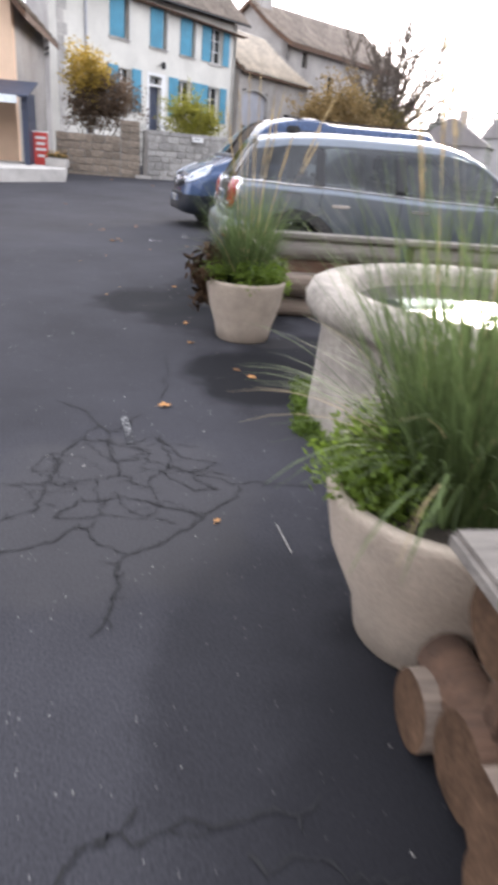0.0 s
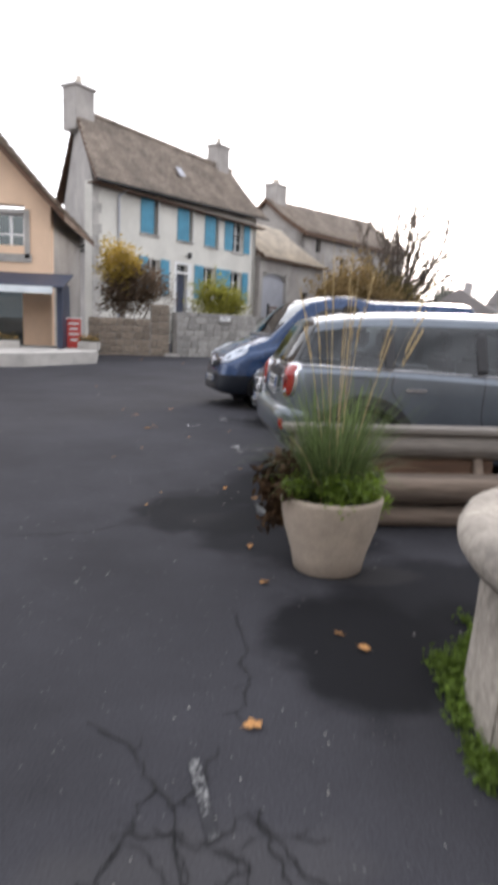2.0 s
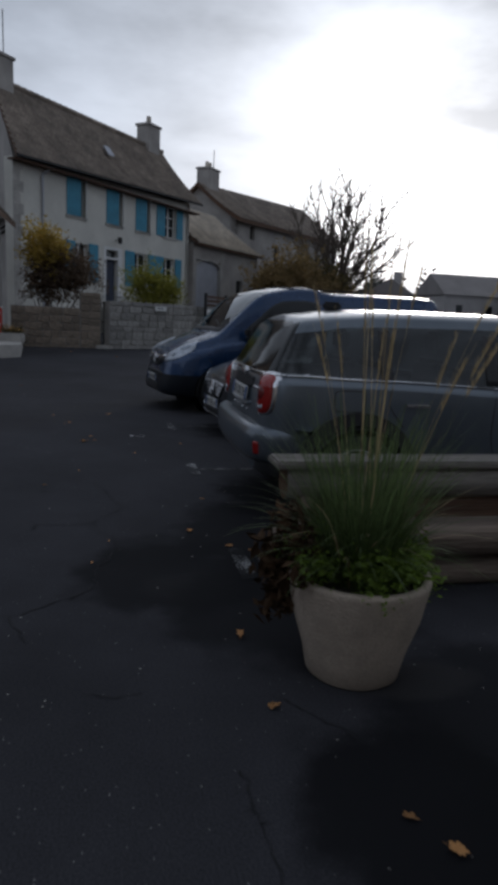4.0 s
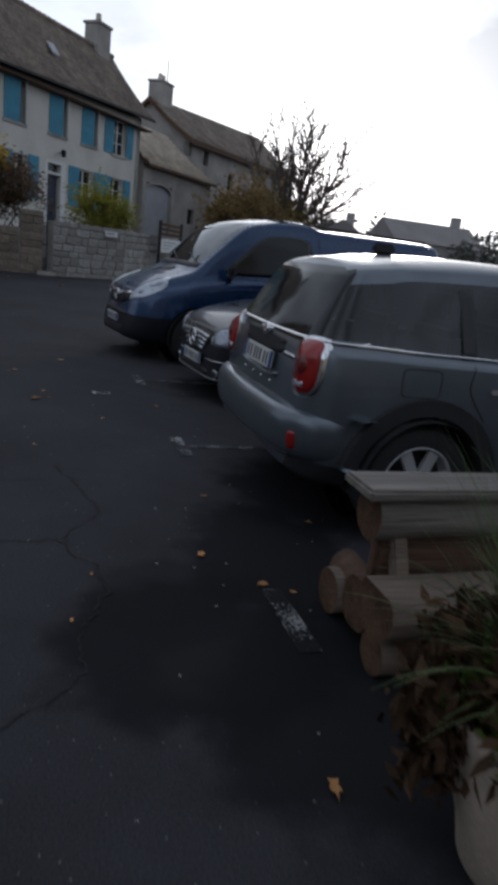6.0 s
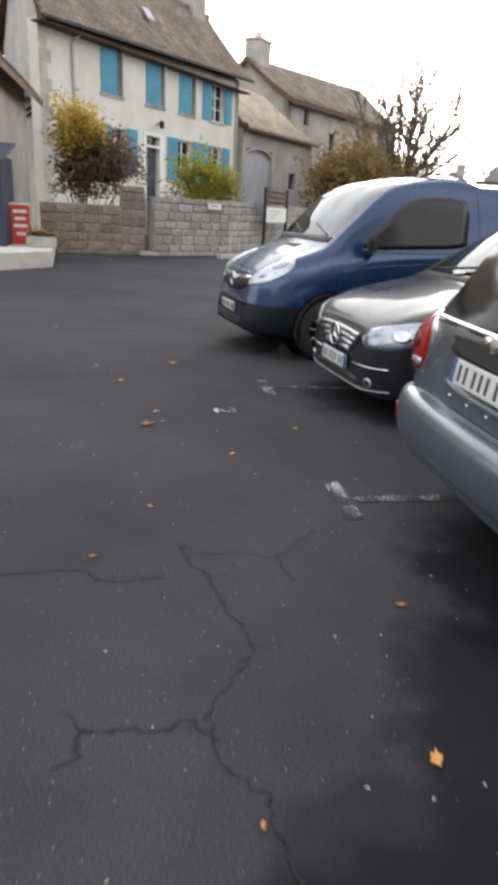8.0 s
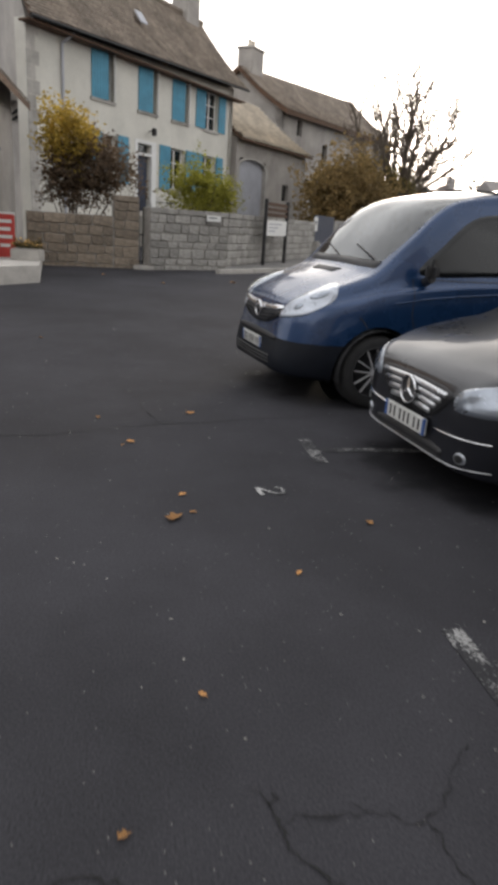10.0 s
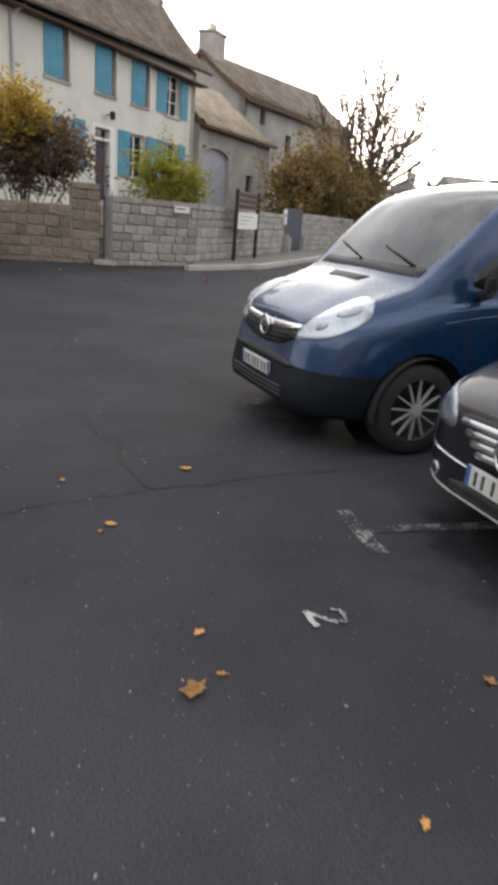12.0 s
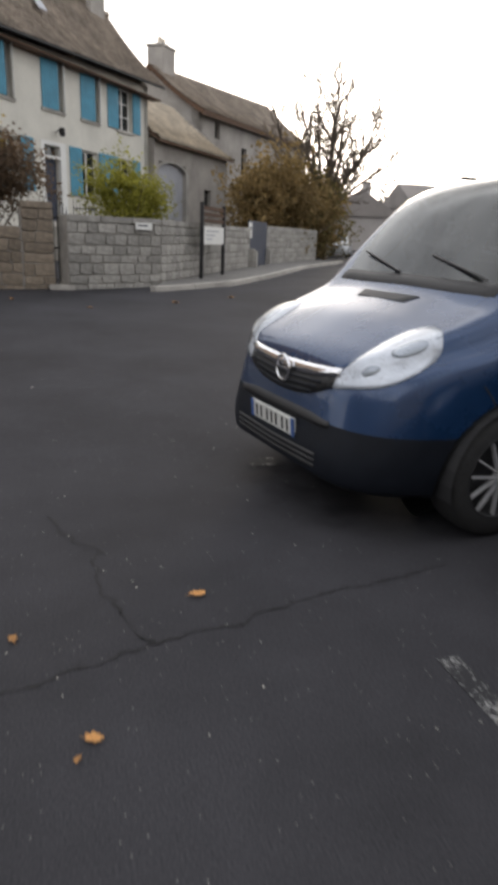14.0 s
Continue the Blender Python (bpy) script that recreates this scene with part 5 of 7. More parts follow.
def car_skin(t, shell, panels, wheels, paint):
    """Cuts the skin into parts. panels(si, ri) names the part of a face by station and ring key (floats); wheel arches are cut out."""
    g = shell.full().copy()
    ns, nr = g.shape[:2]
    cuts = []
    for wx, wz, ra in wheels:
        for side in (1, -1):
            sel = (g[..., 1] * side > 0.45) & (np.hypot(g[..., 0] - wx, g[..., 2] - wz) < ra) & (g[..., 2] < wz + ra)
            cut = sel.copy()
            # a face goes when all its corners lie inside; the rim of the hole is drawn on to the circle
            for i, j in zip(*np.nonzero(sel)):
                nb = [(i + a, j + b) for a in (-1, 0, 1) for b in (-1, 0, 1) if 0 <= i + a < ns and 0 <= j + b < nr]
                if not all(sel[p] for p in nb) and g[i, j, 2] > 0.18:
                    d = g[i, j, [0, 2]] - (wx, wz)
                    d *= ra / max(np.linalg.norm(d), 1e-4)
                    g[i, j, 0], g[i, j, 2] = wx + d[0], wz + d[1]
            cuts.append(cut)
    groups = {}
    for i in range(ns - 1):
        for j in range(nr - 1):
            quad = [(i, j), (i + 1, j), (i + 1, j + 1), (i, j + 1)]
            if any(all(c[p] for p in quad) for c in cuts):
                continue
            rj = j + 0.5 if j < shell.nr - 1 else nr - 1.5 - j
            side = "" if j < shell.nr - 1 else "r"
            groups.setdefault(panels((i + 0.5) / SK, rj / RK, side), []).append(quad)
    # pieces of the body that do not touch become panels of their own
    loose = groups.pop("body", [])
    heap = []
    for q in loose:
        pts, hit = set(q), []
        for c in heap:
            if c[0] & pts:
                hit.append(c)
        merged = (pts.union(*[c[0] for c in hit]), [q] + [x for c in hit for x in c[1]])
        heap = [c for c in heap if c not in hit] + [merged]
    for k, (_, quads) in enumerate(sorted(heap, key=lambda c: -len(c[1]))):
        groups["body" if k == 0 else "body_panel:%d" % k] = quads
    # end caps
    out = {}
    for name, quads in groups.items():
        idx, vs, fs = {}, [], []
        for q in quads:
            f = []
            for p in q:
                if p not in idx:
                    idx[p] = len(vs)
                    vs.append(g[p])
                f.append(idx[p])
            fs.append(f)
        out[name] = (vs, fs)
    for end in (0, ns - 1):
        ring = [g[end, j] for j in range(nr)]
        n = shell.nr
        for j in range(n - 1):
            q = (j, j + 1, nr - 2 - j, nr - 1 - j)
            key = panels(0.0 if end == 0 else (ns - 1) / SK, -1 - (j + 0.5) / RK, "")
            v0, f0 = out.setdefault(key, ([], []))
            o = len(v0)
            v0 += [ring[c] for c in q]
            f0.append([o, o + 1, o + 2, o + 3] if end == 0 else [o + 3, o + 2, o + 1, o])
    # one smooth set of normals over the whole skin, so that panels meet without a break in the shine
    nrm = np.cross(np.gradient(g, axis=0), np.gradient(g, axis=1))
    nrm /= np.linalg.norm(nrm, axis=2, keepdims=True) + 1e-9
    if np.sum(nrm * (g - np.array((g[..., 0].mean(), 0, 0.8)))) < 0:
        nrm = -nrm
    for end, way in ((0, -1.0), (ns - 1, 1.0)):
        along = np.gradient(g[end], axis=0)
        facing = np.stack([along[:, 2], 0 * along[:, 0], -along[:, 0]], 1)
        facing *= way * np.sign(along[:, 2:3] + 1e-6)
        facing /= np.linalg.norm(facing, axis=1, keepdims=True) + 1e-6
        facing[np.abs(along[:, 2]) < 0.004] = (way, 0, 0)
        nrm[end] = nrm[end] * 0.5 + facing
        nrm[end] /= np.linalg.norm(nrm[end], axis=1, keepdims=True)
    for _ in range(8):
        soft_n = (nrm[:-2] + 2 * nrm[1:-1] + nrm[2:]) / 4
        for k in list(range(0, 2 * SK)) + list(range(ns - 2 - SK, ns - 2)):
            nrm[k + 1] = soft_n[k]
    nrm /= np.linalg.norm(nrm, axis=2, keepdims=True) + 1e-9
    flat_g, flat_n = g.reshape(-1, 3), nrm.reshape(-1, 3)
    kd = KDTree(len(flat_g))
    for k, p in enumerate(flat_g):
        kd.insert(p, k)
    kd.balance()
    allv, allf = [], []
    for name, (vs, fs) in out.items():
        m = paint.get(name.split(":")[0], paint["body"])
        ob = obj(name.split(":")[0], vs, fs, m, t, smooth=True)
        bm = bmesh.new()
        bm.from_mesh(ob.data)
        bmesh.ops.remove_doubles(bm, verts=bm.verts, dist=0.0005)
        bm.normal_update()
        for fc in bm.faces:
            toward = sum((Vector(flat_n[kd.find(v.co)[1]]) for v in fc.verts), Vector())
            if fc.normal.dot(toward) < 0:
                fc.normal_flip()
        bm.to_mesh(ob.data)
        bm.free()
        ob.data.normals_split_custom_set_from_vertices([tuple(flat_n[kd.find(v.co)[1]]) for v in ob.data.vertices])
        if m in (M["car_glass"], M["tint_glass"]):
            ob.visible_shadow = False
        o = len(allv)
        allv += [Vector(v) for v in vs]
        allf += [[k + o for k in f] for f in fs]
    return BVHTree.FromPolygons(allv, allf)


def decal(name, t, tree, outline, frame_m, material, lift=0.006, rings=6, label="", skirt=0.02, dome=0.0, cut=None):
    """A lamp, grille or trim that hugs the skin: an outline (u, v) in a plane, thrown along the plane's -z on to the skin."""
    o = np.array(outline, float)
    c = o.mean(0)
    n = len(o)
    vs, fs = [], []
    d = -(frame_m.to_3x3() @ Vector((0, 0, 1))).normalized()
    for k in range(rings + 1):
        f = 1 - k / rings
        pts = [c + (p - c) * f for p in o] if k < rings else [c]
        for p in pts:
            start = frame_m @ Vector((p[0], p[1], 0))
            hit, nrm, _, _ = tree.ray_cast(start, d, 3.0)
            if hit is None:
                near = tree.find_nearest(start + d * 0.6)
                hit = near[0]
            vs.append(hit - d * (lift + dome * (1 - f * f)))
    first = vs[:n]
    for k in range(rings - 1):
        for j in range(n):
            q = (j + 1) % n
            fs.append((k * n + j, k * n + q, (k + 1) * n + q, (k + 1) * n + j))
    last = (rings - 1) * n
    for j in range(n):
        fs.append((last + j, last + (j + 1) % n, rings * n))
    o2 = len(vs)
    vs += [v + d * skirt for v in first]
    for j in range(n):
        fs.append((j, o2 + j, o2 + (j + 1) % n, (j + 1) % n))
    ob = obj(name, vs, fs, material, t, label, smooth=True)
    return ob


def strip(name, t, tree, cols, frame_m, material, lift=0.008, label="", thick=0.015, steps=4):
    """A bar that hugs the skin, given by columns (u, v low, v high) from side to side."""
    cols = spline(cols, steps)
    d = -(frame_m.to_3x3() @ Vector((0, 0, 1))).normalized()
    rows = []
    for u, v0, v1 in cols:
        row = []
        for v in (v0, (v0 + v1) / 2, v1):
            start = frame_m @ Vector((u, v, 0))
            hit = tree.ray_cast(start, d, 3.0)[0]
            if hit is None:
                hit = tree.find_nearest(start + d * 0.6)[0]
            row.append(hit - d * (lift + (0.35 * thick if v != v0 and v != v1 else 0)))
        rows.append(row)
    vs, fs = [], []
    for r in rows:
        vs += r + [r[0] + d * thick, r[2] + d * thick]
    for i in range(len(rows) - 1):
        a, b = 5 * i, 5 * i + 5
        fs += [(a, b, b + 1, a + 1), (a + 1, b + 1, b + 2, a + 2), (a + 3, b + 3, b, a), (a + 2, b + 2, b + 4, a + 4)]
    fs += [(0, 1, 2, 4, 3), tuple(5 * (len(rows) - 1) + k for k in (3, 4, 2, 1, 0))]
    return obj(name, vs, fs, material, t, label, smooth=True)


def seam(t, tree, pts, frame_m, half, material, lift=0.003, name="shut_line"):
    """A narrow line along points (u, v) that hugs the skin: the gap between two panels or a pressed crease."""
    run = spline(pts, 8)
    d = -(frame_m.to_3x3() @ Vector((0, 0, 1))).normalized()
    along = np.gradient(run, axis=0)
    vs, fs = [], []
    for k, (p, g) in enumerate(zip(run, along)):
        side = np.array((-g[1], g[0])) / (np.hypot(*g) + 1e-9) * half
        for q, up in ((p - side, 0.0), (p, lift), (p + side, 0.0)):
            start = frame_m @ Vector((q[0], q[1], 0))
            hit = tree.ray_cast(start, d, 3.0)[0] or tree.find_nearest(start + d * 0.6)[0]
            vs.append(hit - d * (0.002 + up))
        if k:
            o = 3 * k
            fs += [(o - 3, o, o + 1, o - 2), (o - 2, o + 1, o + 2, o - 1)]
    return obj(name, vs, fs, material, t, smooth=True)


def ellipse(cx, cy, rx, ry, n=24, power=2.0, rot=0.0):
    pts = []
    for k in range(n):
        a = 2 * math.pi * k / n
        x = rx * math.copysign(abs(math.cos(a)) ** (2 / power), math.cos(a))
        y = ry * math.copysign(abs(math.sin(a)) ** (2 / power), math.sin(a))
        pts.append((cx + x * math.cos(rot) - y * math.sin(rot), cy + x * math.sin(rot) + y * math.cos(rot)))
    return pts


def smooth_loop(pts, k=5):
    """A closed soft outline through a few points."""
    p = np.array(pts, float)
    n, out = len(p), []
    for i in range(n):
        a, b, c, d = p[i - 1], p[i], p[(i + 1) % n], p[(i + 2) % n]
        for j in range(k):
            t = j / k
            out.append(tuple(0.5 * (2 * b + (c - a) * t + (2 * a - 5 * b + 4 * c - d) * t * t + (3 * b - a - 3 * c + d) * t**3)))
    return out


def fan_frame(origin, toward):
    """A plane at origin that looks towards a point; u to its right as seen from outside, v up."""
    o, d = Vector(origin), (Vector(toward) - Vector(origin)).normalized()
    z = -d
    x = Vector((0, 0, 1)).cross(z).normalized()
    y = z.cross(x)
    return Matrix(((x.x, y.x, z.x, o.x), (x.y, y.y, z.y, o.y), (x.z, y.z, z.z, o.z), (0, 0, 0, 1)))


def wheel(t, x, y, r, width, side, spokes, style, rim_r):
    """A wheel at the side of a car: tyre, rim, spokes, nuts' cap; its axis along y."""
    w = thing("wheel", (x, y, r))
    w.parent = t
    prof = [(rim_r * 0.98, -width / 2 + 0.01), (r * 0.93, -width / 2), (r * 0.985, -width / 2 + 0.025), (r, 0), (r * 0.985, width / 2 - 0.025), (r * 0.93, width / 2), (rim_r * 0.98, width / 2 - 0.01)]
    v, f = lathe(prof, 40)
    rot = Matrix.Rotation(math.pi / 2, 4, "X")
    obj("tyre", [rot @ Vector(p) for p in v], f, M["rubber"], w, smooth=True)
    s = -side
    v, f = lathe([(rim_r, -width / 2), (rim_r, width / 2 - 0.012), (rim_r * 0.95, width / 2 - 0.004), (rim_r * 0.92, width / 2 - 0.03), (rim_r * 0.9, -0.02), (0, -0.03)], 36)
    obj("rim", [rot @ Vector((p[0], p[1], p[2] * s)) for p in v], f, M["plastic"] if style == "split" else M["alloy"], w, smooth=True)
    outer = (width / 2 - 0.02) * side
    for k in range(spokes):
        a = 2 * math.pi * k / spokes + 0.2
        bm = bmesh.new()
        arms = ((-0.17, 0.021), (0.17, 0.021)) if style == "split" else ((0.0, 0.15),)
        for lean, wd in arms:
            p0 = [(0.1 * rim_r, -wd * 0.9), (0.1 * rim_r, wd * 0.9), (0.93 * rim_r, 1.0 * wd + lean * 1.6), (0.93 * rim_r, -1.0 * wd + lean * 1.6)]
            pts = []
            for px, py in p0:
                py *= rim_r
                pts.append((px * math.cos(a) - py * math.sin(a), px * math.sin(a) + py * math.cos(a)))
            lo = [bm.verts.new((px, outer - 0.02 * side, pz)) for px, pz in pts]
            hi = [bm.verts.new((px * 0.985, outer + (0.012 if i in (0, 1) else 0.0) * side, pz * 0.985)) for i, (px, pz) in enumerate(pts)]
            bm.faces.new(hi)
            bm.faces.new(lo[::-1])
            for i in range(4):
                bm.faces.new([lo[i], lo[(i + 1) % 4], hi[(i + 1) % 4], hi[i]])
        bmesh.ops.recalc_face_normals(bm, faces=bm.faces)
        part("spoke", bm, M["alloy"], w)
    bm = tube_bm((0, outer - 0.02 * side, 0), (0, outer + 0.016 * side, 0), rim_r * 0.17, n=16)
    part("hub_cap", bm, M["alloy"], w)
    # dark well behind
    v, f = lathe([(r * 1.13, -width * 0.75), (r * 1.13, width * 0.62)], 28)
    keep = [q for q in f if sum((rot @ Vector(v[i])).z for i in q) / 4 > -0.35 * r]
    obj("arch_liner", [rot @ Vector(p) for p in v], keep, M["plastic"], w)
    return w


def number_plate(t, at, rz, rx=0.0, label="number plate with bars for its characters"):
    """White plate with blue ends; bars stand for its characters."""
    p = thing("number_plate", (0, 0, 0), label=label)
    p.matrix_basis = pose(*at, rx, 0, rz)
    p.parent = t
    part("plate", box_bm(-0.26, -0.008, -0.055, 0.26, 0.008, 0.055, 0.006), M["plate_white"], p)
    part("blue_band", box_bm(-0.258, -0.012, -0.052, -0.23, -0.004, 0.052), M["plate_blue"], p)
    part("blue_band", box_bm(0.23, -0.012, -0.052, 0.258, -0.004, 0.052), M["plate_blue"], p)
    for x in (-0.185, -0.13, -0.055, 0.0, 0.055, 0.13, 0.185):
        part("bar", box_bm(x - 0.0085, -0.0115, -0.036, x + 0.0085, -0.004, 0.036), M["ink"], p)
    return p


def ring(x, w, zf, zs, zm, zb, belt_in, zg, wg, zt, wr, sag=0.03):
    """Ring keys at a station: half width w; floor, sill, middle, belt, glass top and roof heights; x may be a pair (bottom, top)."""
    x0, x1 = (x, x) if not isinstance(x, tuple) else x
    z_lo, z_hi = zf, max(zt, zf + 0.01)

    def px(z):
        return x0 + (x1 - x0) * (z - z_lo) / (z_hi - z_lo)

    pts = [(0, zf), (w * 0.86, zf), (w * 0.965, zs), (w, zm), (w * 0.99, zb - 0.06), (w - belt_in, zb), (wg, zg), (wr, zt - sag), (wr * 0.55, zt - sag * 0.25), (0, zt)]
    return [(px(z), y, z) for y, z in pts]


def seats(t, xs, y, z, m, w=0.5):
    for x in xs:
        for s in (-1, 1):
            bm = box_bm(x, s * y - w / 2, z, x + 0.14, s * y + w / 2, z + 0.62, 0.05)
            box_bm(x + 0.01, s * y - 0.13, z + 0.66, x + 0.11, s * y + 0.13, z + 0.86, 0.04, bm)
            part("car_seat", bm, m, t)


def build_van(at, rz=0.0):
    t = thing("van", at, rz, label="dark blue metallic panel van parked nose out", category="van")
    # x, w, floor, sill, middle, belt, belt_in, glass top, its half width, roof, roof half width
    S = [ring((-0.01, 0.09), 0.46, 0.29, 0.38, 0.575, 0.77, 0.06, 0.83, 0.4, 0.85, 0.34, 0.01),
         ring((0.025, 0.165), 0.64, 0.27, 0.36, 0.57, 0.82, 0.07, 0.89, 0.54, 0.92, 0.46, 0.015),
         ring((0.12, 0.28), 0.79, 0.25, 0.34, 0.57, 0.87, 0.08, 0.95, 0.68, 0.985, 0.55, 0.02),
         ring((0.31, 0.46), 0.89, 0.24, 0.33, 0.57, 0.94, 0.09, 1.04, 0.76, 1.08, 0.6, 0.03),
         ring((0.58, 0.68), 0.94, 0.23, 0.32, 0.57, 1.0, 0.09, 1.12, 0.8, 1.165, 0.62, 0.03),
         ring(0.84, 0.945, 0.22, 0.3, 0.58, 1.06, 0.085, 1.2, 0.82, 1.25, 0.66, 0.03),
         ring(1.1, 0.95, 0.22, 0.3, 0.6, 1.1, 0.07, 1.44, 0.83, 1.52, 0.75, 0.045),
         ring(1.42, 0.952, 0.22, 0.3, 0.6, 1.13, 0.06, 1.7, 0.81, 1.81, 0.745, 0.05),
         ring(1.72, 0.952, 0.22, 0.3, 0.6, 1.15, 0.05, 1.79, 0.795, 1.92, 0.73, 0.05),
         ring(2.3, 0.952, 0.22, 0.3, 0.6, 1.17, 0.04, 1.8, 0.78, 1.985, 0.71, 0.05),
         ring(2.75, 0.952, 0.22, 0.3, 0.6, 1.175, 0.04, 1.79, 0.79, 1.925, 0.72, 0.05),
         ring(3.4, 0.952, 0.22, 0.3, 0.6, 1.18, 0.04, 1.79, 0.79, 1.93, 0.72, 0.05),
         ring(4.5, 0.945, 0.24, 0.32, 0.6, 1.18, 0.04, 1.79, 0.79, 1.94, 0.72, 0.05),
         ring(4.72, 0.92, 0.3, 0.36, 0.6, 1.18, 0.06, 1.75, 0.77, 1.88, 0.68, 0.06)]
    # the nose bulges at the bumper's upper edge and draws back to the road below it
    for k in range(5):
        ease = (1.0, 0.95, 0.8, 0.5, 0.2)[k]
        S[k] = [(x + ease * (-0.015 + 0.85 * max(0.0, 0.56 - z) ** 2 - 0.16 * max(0.0, 0.56 - z)), y, z) for x, y, z in S[k]]
    sh = Shell(S)

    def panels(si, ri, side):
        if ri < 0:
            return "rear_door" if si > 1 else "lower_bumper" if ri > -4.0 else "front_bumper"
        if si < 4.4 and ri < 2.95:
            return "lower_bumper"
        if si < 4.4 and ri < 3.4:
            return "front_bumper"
        if 5.0 < si < 8.0 and ri > 7.0:
            return "windscreen"
        if si < 5.0 and ri > 6.0:
            return "bonnet"
        if 6.0 < si < 9.4 and 1.3 < ri < 5.0:
            return "front_door" + ":" + side
        if ri < 1.7 and si > 3:
            return "sill" + ":" + side
        return "body"

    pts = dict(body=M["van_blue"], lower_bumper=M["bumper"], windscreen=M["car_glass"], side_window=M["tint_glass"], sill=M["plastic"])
    fx, rx, r = 0.84, 3.98, 0.335
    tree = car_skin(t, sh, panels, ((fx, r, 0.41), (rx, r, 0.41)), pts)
    for x in (fx, rx):
        for s in (-1, 1):
            wheel(t, x, s * 0.84, r, 0.22, s, 6, "split", 0.235)
    # headlamps: tall teardrops on the front corners
    for s in (-1, 1):
        fm = fan_frame((-0.55, s * 1.15, 1.15), (0.4, s * 0.64, 0.88))
        out = [(-0.35, -0.165), (-0.18, -0.16), (-0.02, -0.125), (0.1, -0.04), (0.165, 0.08), (0.135, 0.19), (0.03, 0.215), (-0.1, 0.13), (-0.22, -0.02)]
        out = smooth_loop([(-s * u, v) for u, v in out] if s > 0 else out)
        lamp = decal("headlamp", t, tree, [(u * 0.98, v) for u, v in out], fm, M["lamp_white"], 0.004, 6, "large clear teardrop headlamp")
        decal("lens", lamp, tree, out, fm, M["lens"], 0.018, 6, "", 0.012, 0.03)
        for cu, cv, cr in ((0.03, 0.08, 0.085), (-0.12, -0.06, 0.05)):
            decal("reflector", lamp, tree, ellipse(cu if s < 0 else -cu, cv, cr, cr * 0.5, rot=-s * 0.5), fm, M["reflector"], 0.006, 4, "dull silver reflector", 0.004, 0.01)
    front = Matrix(((0, 0, -1, -0.5), (-1, 0, 0, 0), (0, 1, 0, 0), (0, 0, 0, 1)))
    strip("grille_mesh", t, tree, [(-0.46, 0.75, 0.84), (-0.25, 0.68, 0.815), (0, 0.66, 0.8), (0.25, 0.68, 0.815), (0.46, 0.75, 0.84)], front, M["plastic"], 0.008)
    for k in range(3):
        z, w = 0.675 + 0.032 * k, 0.3 + 0.04 * k
        strip("grille_slat", t, tree, [(-w, z + 0.022, z + 0.036), (0, z, z + 0.014), (w, z + 0.022, z + 0.036)], front, M["bumper"], 0.018)
    strip("grille_bar", t, tree, [(-0.48, 0.815, 0.855), (-0.25, 0.782, 0.842), (0, 0.77, 0.835), (0.25, 0.782, 0.842), (0.48, 0.815, 0.855)], front, M["chrome"], 0.016, "broad chrome bar")
    nose = tree.ray_cast(Vector((-0.5, 0, 0.775)), Vector((1, 0, 0)), 3.0)[0]
    em = thing("emblem", (nose.x - 0.115, 0, 0.03), label="round chrome emblem")
    em.parent = t
    v, f = [], []
    for i in range(28):
        for j in range(8):
            a, b = 2 * math.pi * i / 28, 2 * math.pi * j / 8
            v.append((0.085 + 0.010 * math.sin(b), (0.07 + 0.010 * math.cos(b)) * math.cos(a), 0.745 + (0.07 + 0.010 * math.cos(b)) * math.sin(a)))
            f.append((i * 8 + j, ((i + 1) % 28) * 8 + j, ((i + 1) % 28) * 8 + (j + 1) % 8, i * 8 + (j + 1) % 8))
    obj("ring", v, f, M["chrome"], em, smooth=True)
    part("bar", box_bm(0.076, -0.066, 0.738, 0.09, 0.066, 0.752), M["chrome"], em)
    strip("air_intake", t, tree, [(-0.5, 0.55, 0.585), (-0.25, 0.545, 0.6), (0.25, 0.545, 0.6), (0.5, 0.55, 0.585)], front, M["plastic"], 0.006)
    sides = [Matrix(((-s, 0, 0, 0), (0, 0, s, s * 1.5), (0, 1, 0, 0), (0, 0, 0, 1))) for s in (-1, 1)]
    for s, sm in zip((-1, 1), sides):
        win = smooth_loop([(1.2, 1.2), (1.42, 1.45), (1.7, 1.68), (2.0, 1.745), (2.38, 1.735), (2.46, 1.6), (2.45, 1.34), (2.38, 1.235), (1.8, 1.2)], 4)
        decal("side_window", t, tree, [(-s * x, z) for x, z in win], sm, M["black_glass"], 0.005, 6, "dark glass with rounded corners")
        for line in ([(1.14, 1.16), (1.13, 0.9), (1.2, 0.62), (1.22, 0.36)], [(2.56, 1.8), (2.6, 1.3), (2.6, 0.36)], [(1.2, 1.16), (1.8, 1.155), (2.55, 1.19)], [(0.62, 0.83), (0.7, 0.74), (0.72, 0.66)]):
            seam(t, tree, [(-s * x, z) for x, z in line], sm, 0.004, M["plastic"])
        seam(t, tree, [(-s * x, z) for x, z in ((0.95, 0.95), (1.3, 1.0), (1.8, 1.04), (2.5, 1.08))], sm, 0.006, M["van_blue"], 0.012, "pressed_crease")
    for z in (0.33, 0.36, 0.39):
        strip("lower_slat", t, tree, [(-0.45, z, z + 0.016), (0, z - 0.01, z + 0.006), (0.45, z, z + 0.016)], front, M["plastic"], 0.01)
    flat = tree.ray_cast(Vector((-0.5, 0.03, 0.5)), Vector((1, 0, 0)), 3.0)[0]
    number_plate(t, (flat.x - 0.012, 0.03, 0.48), -90, 6)
    # bonnet vent, wipers, mirrors, handles, rub strip
    topm = Matrix(((0, 1, 0, 0), (-1, 0, 0, 0), (0, 0, 1, 2.6), (0, 0, 0, 1)))
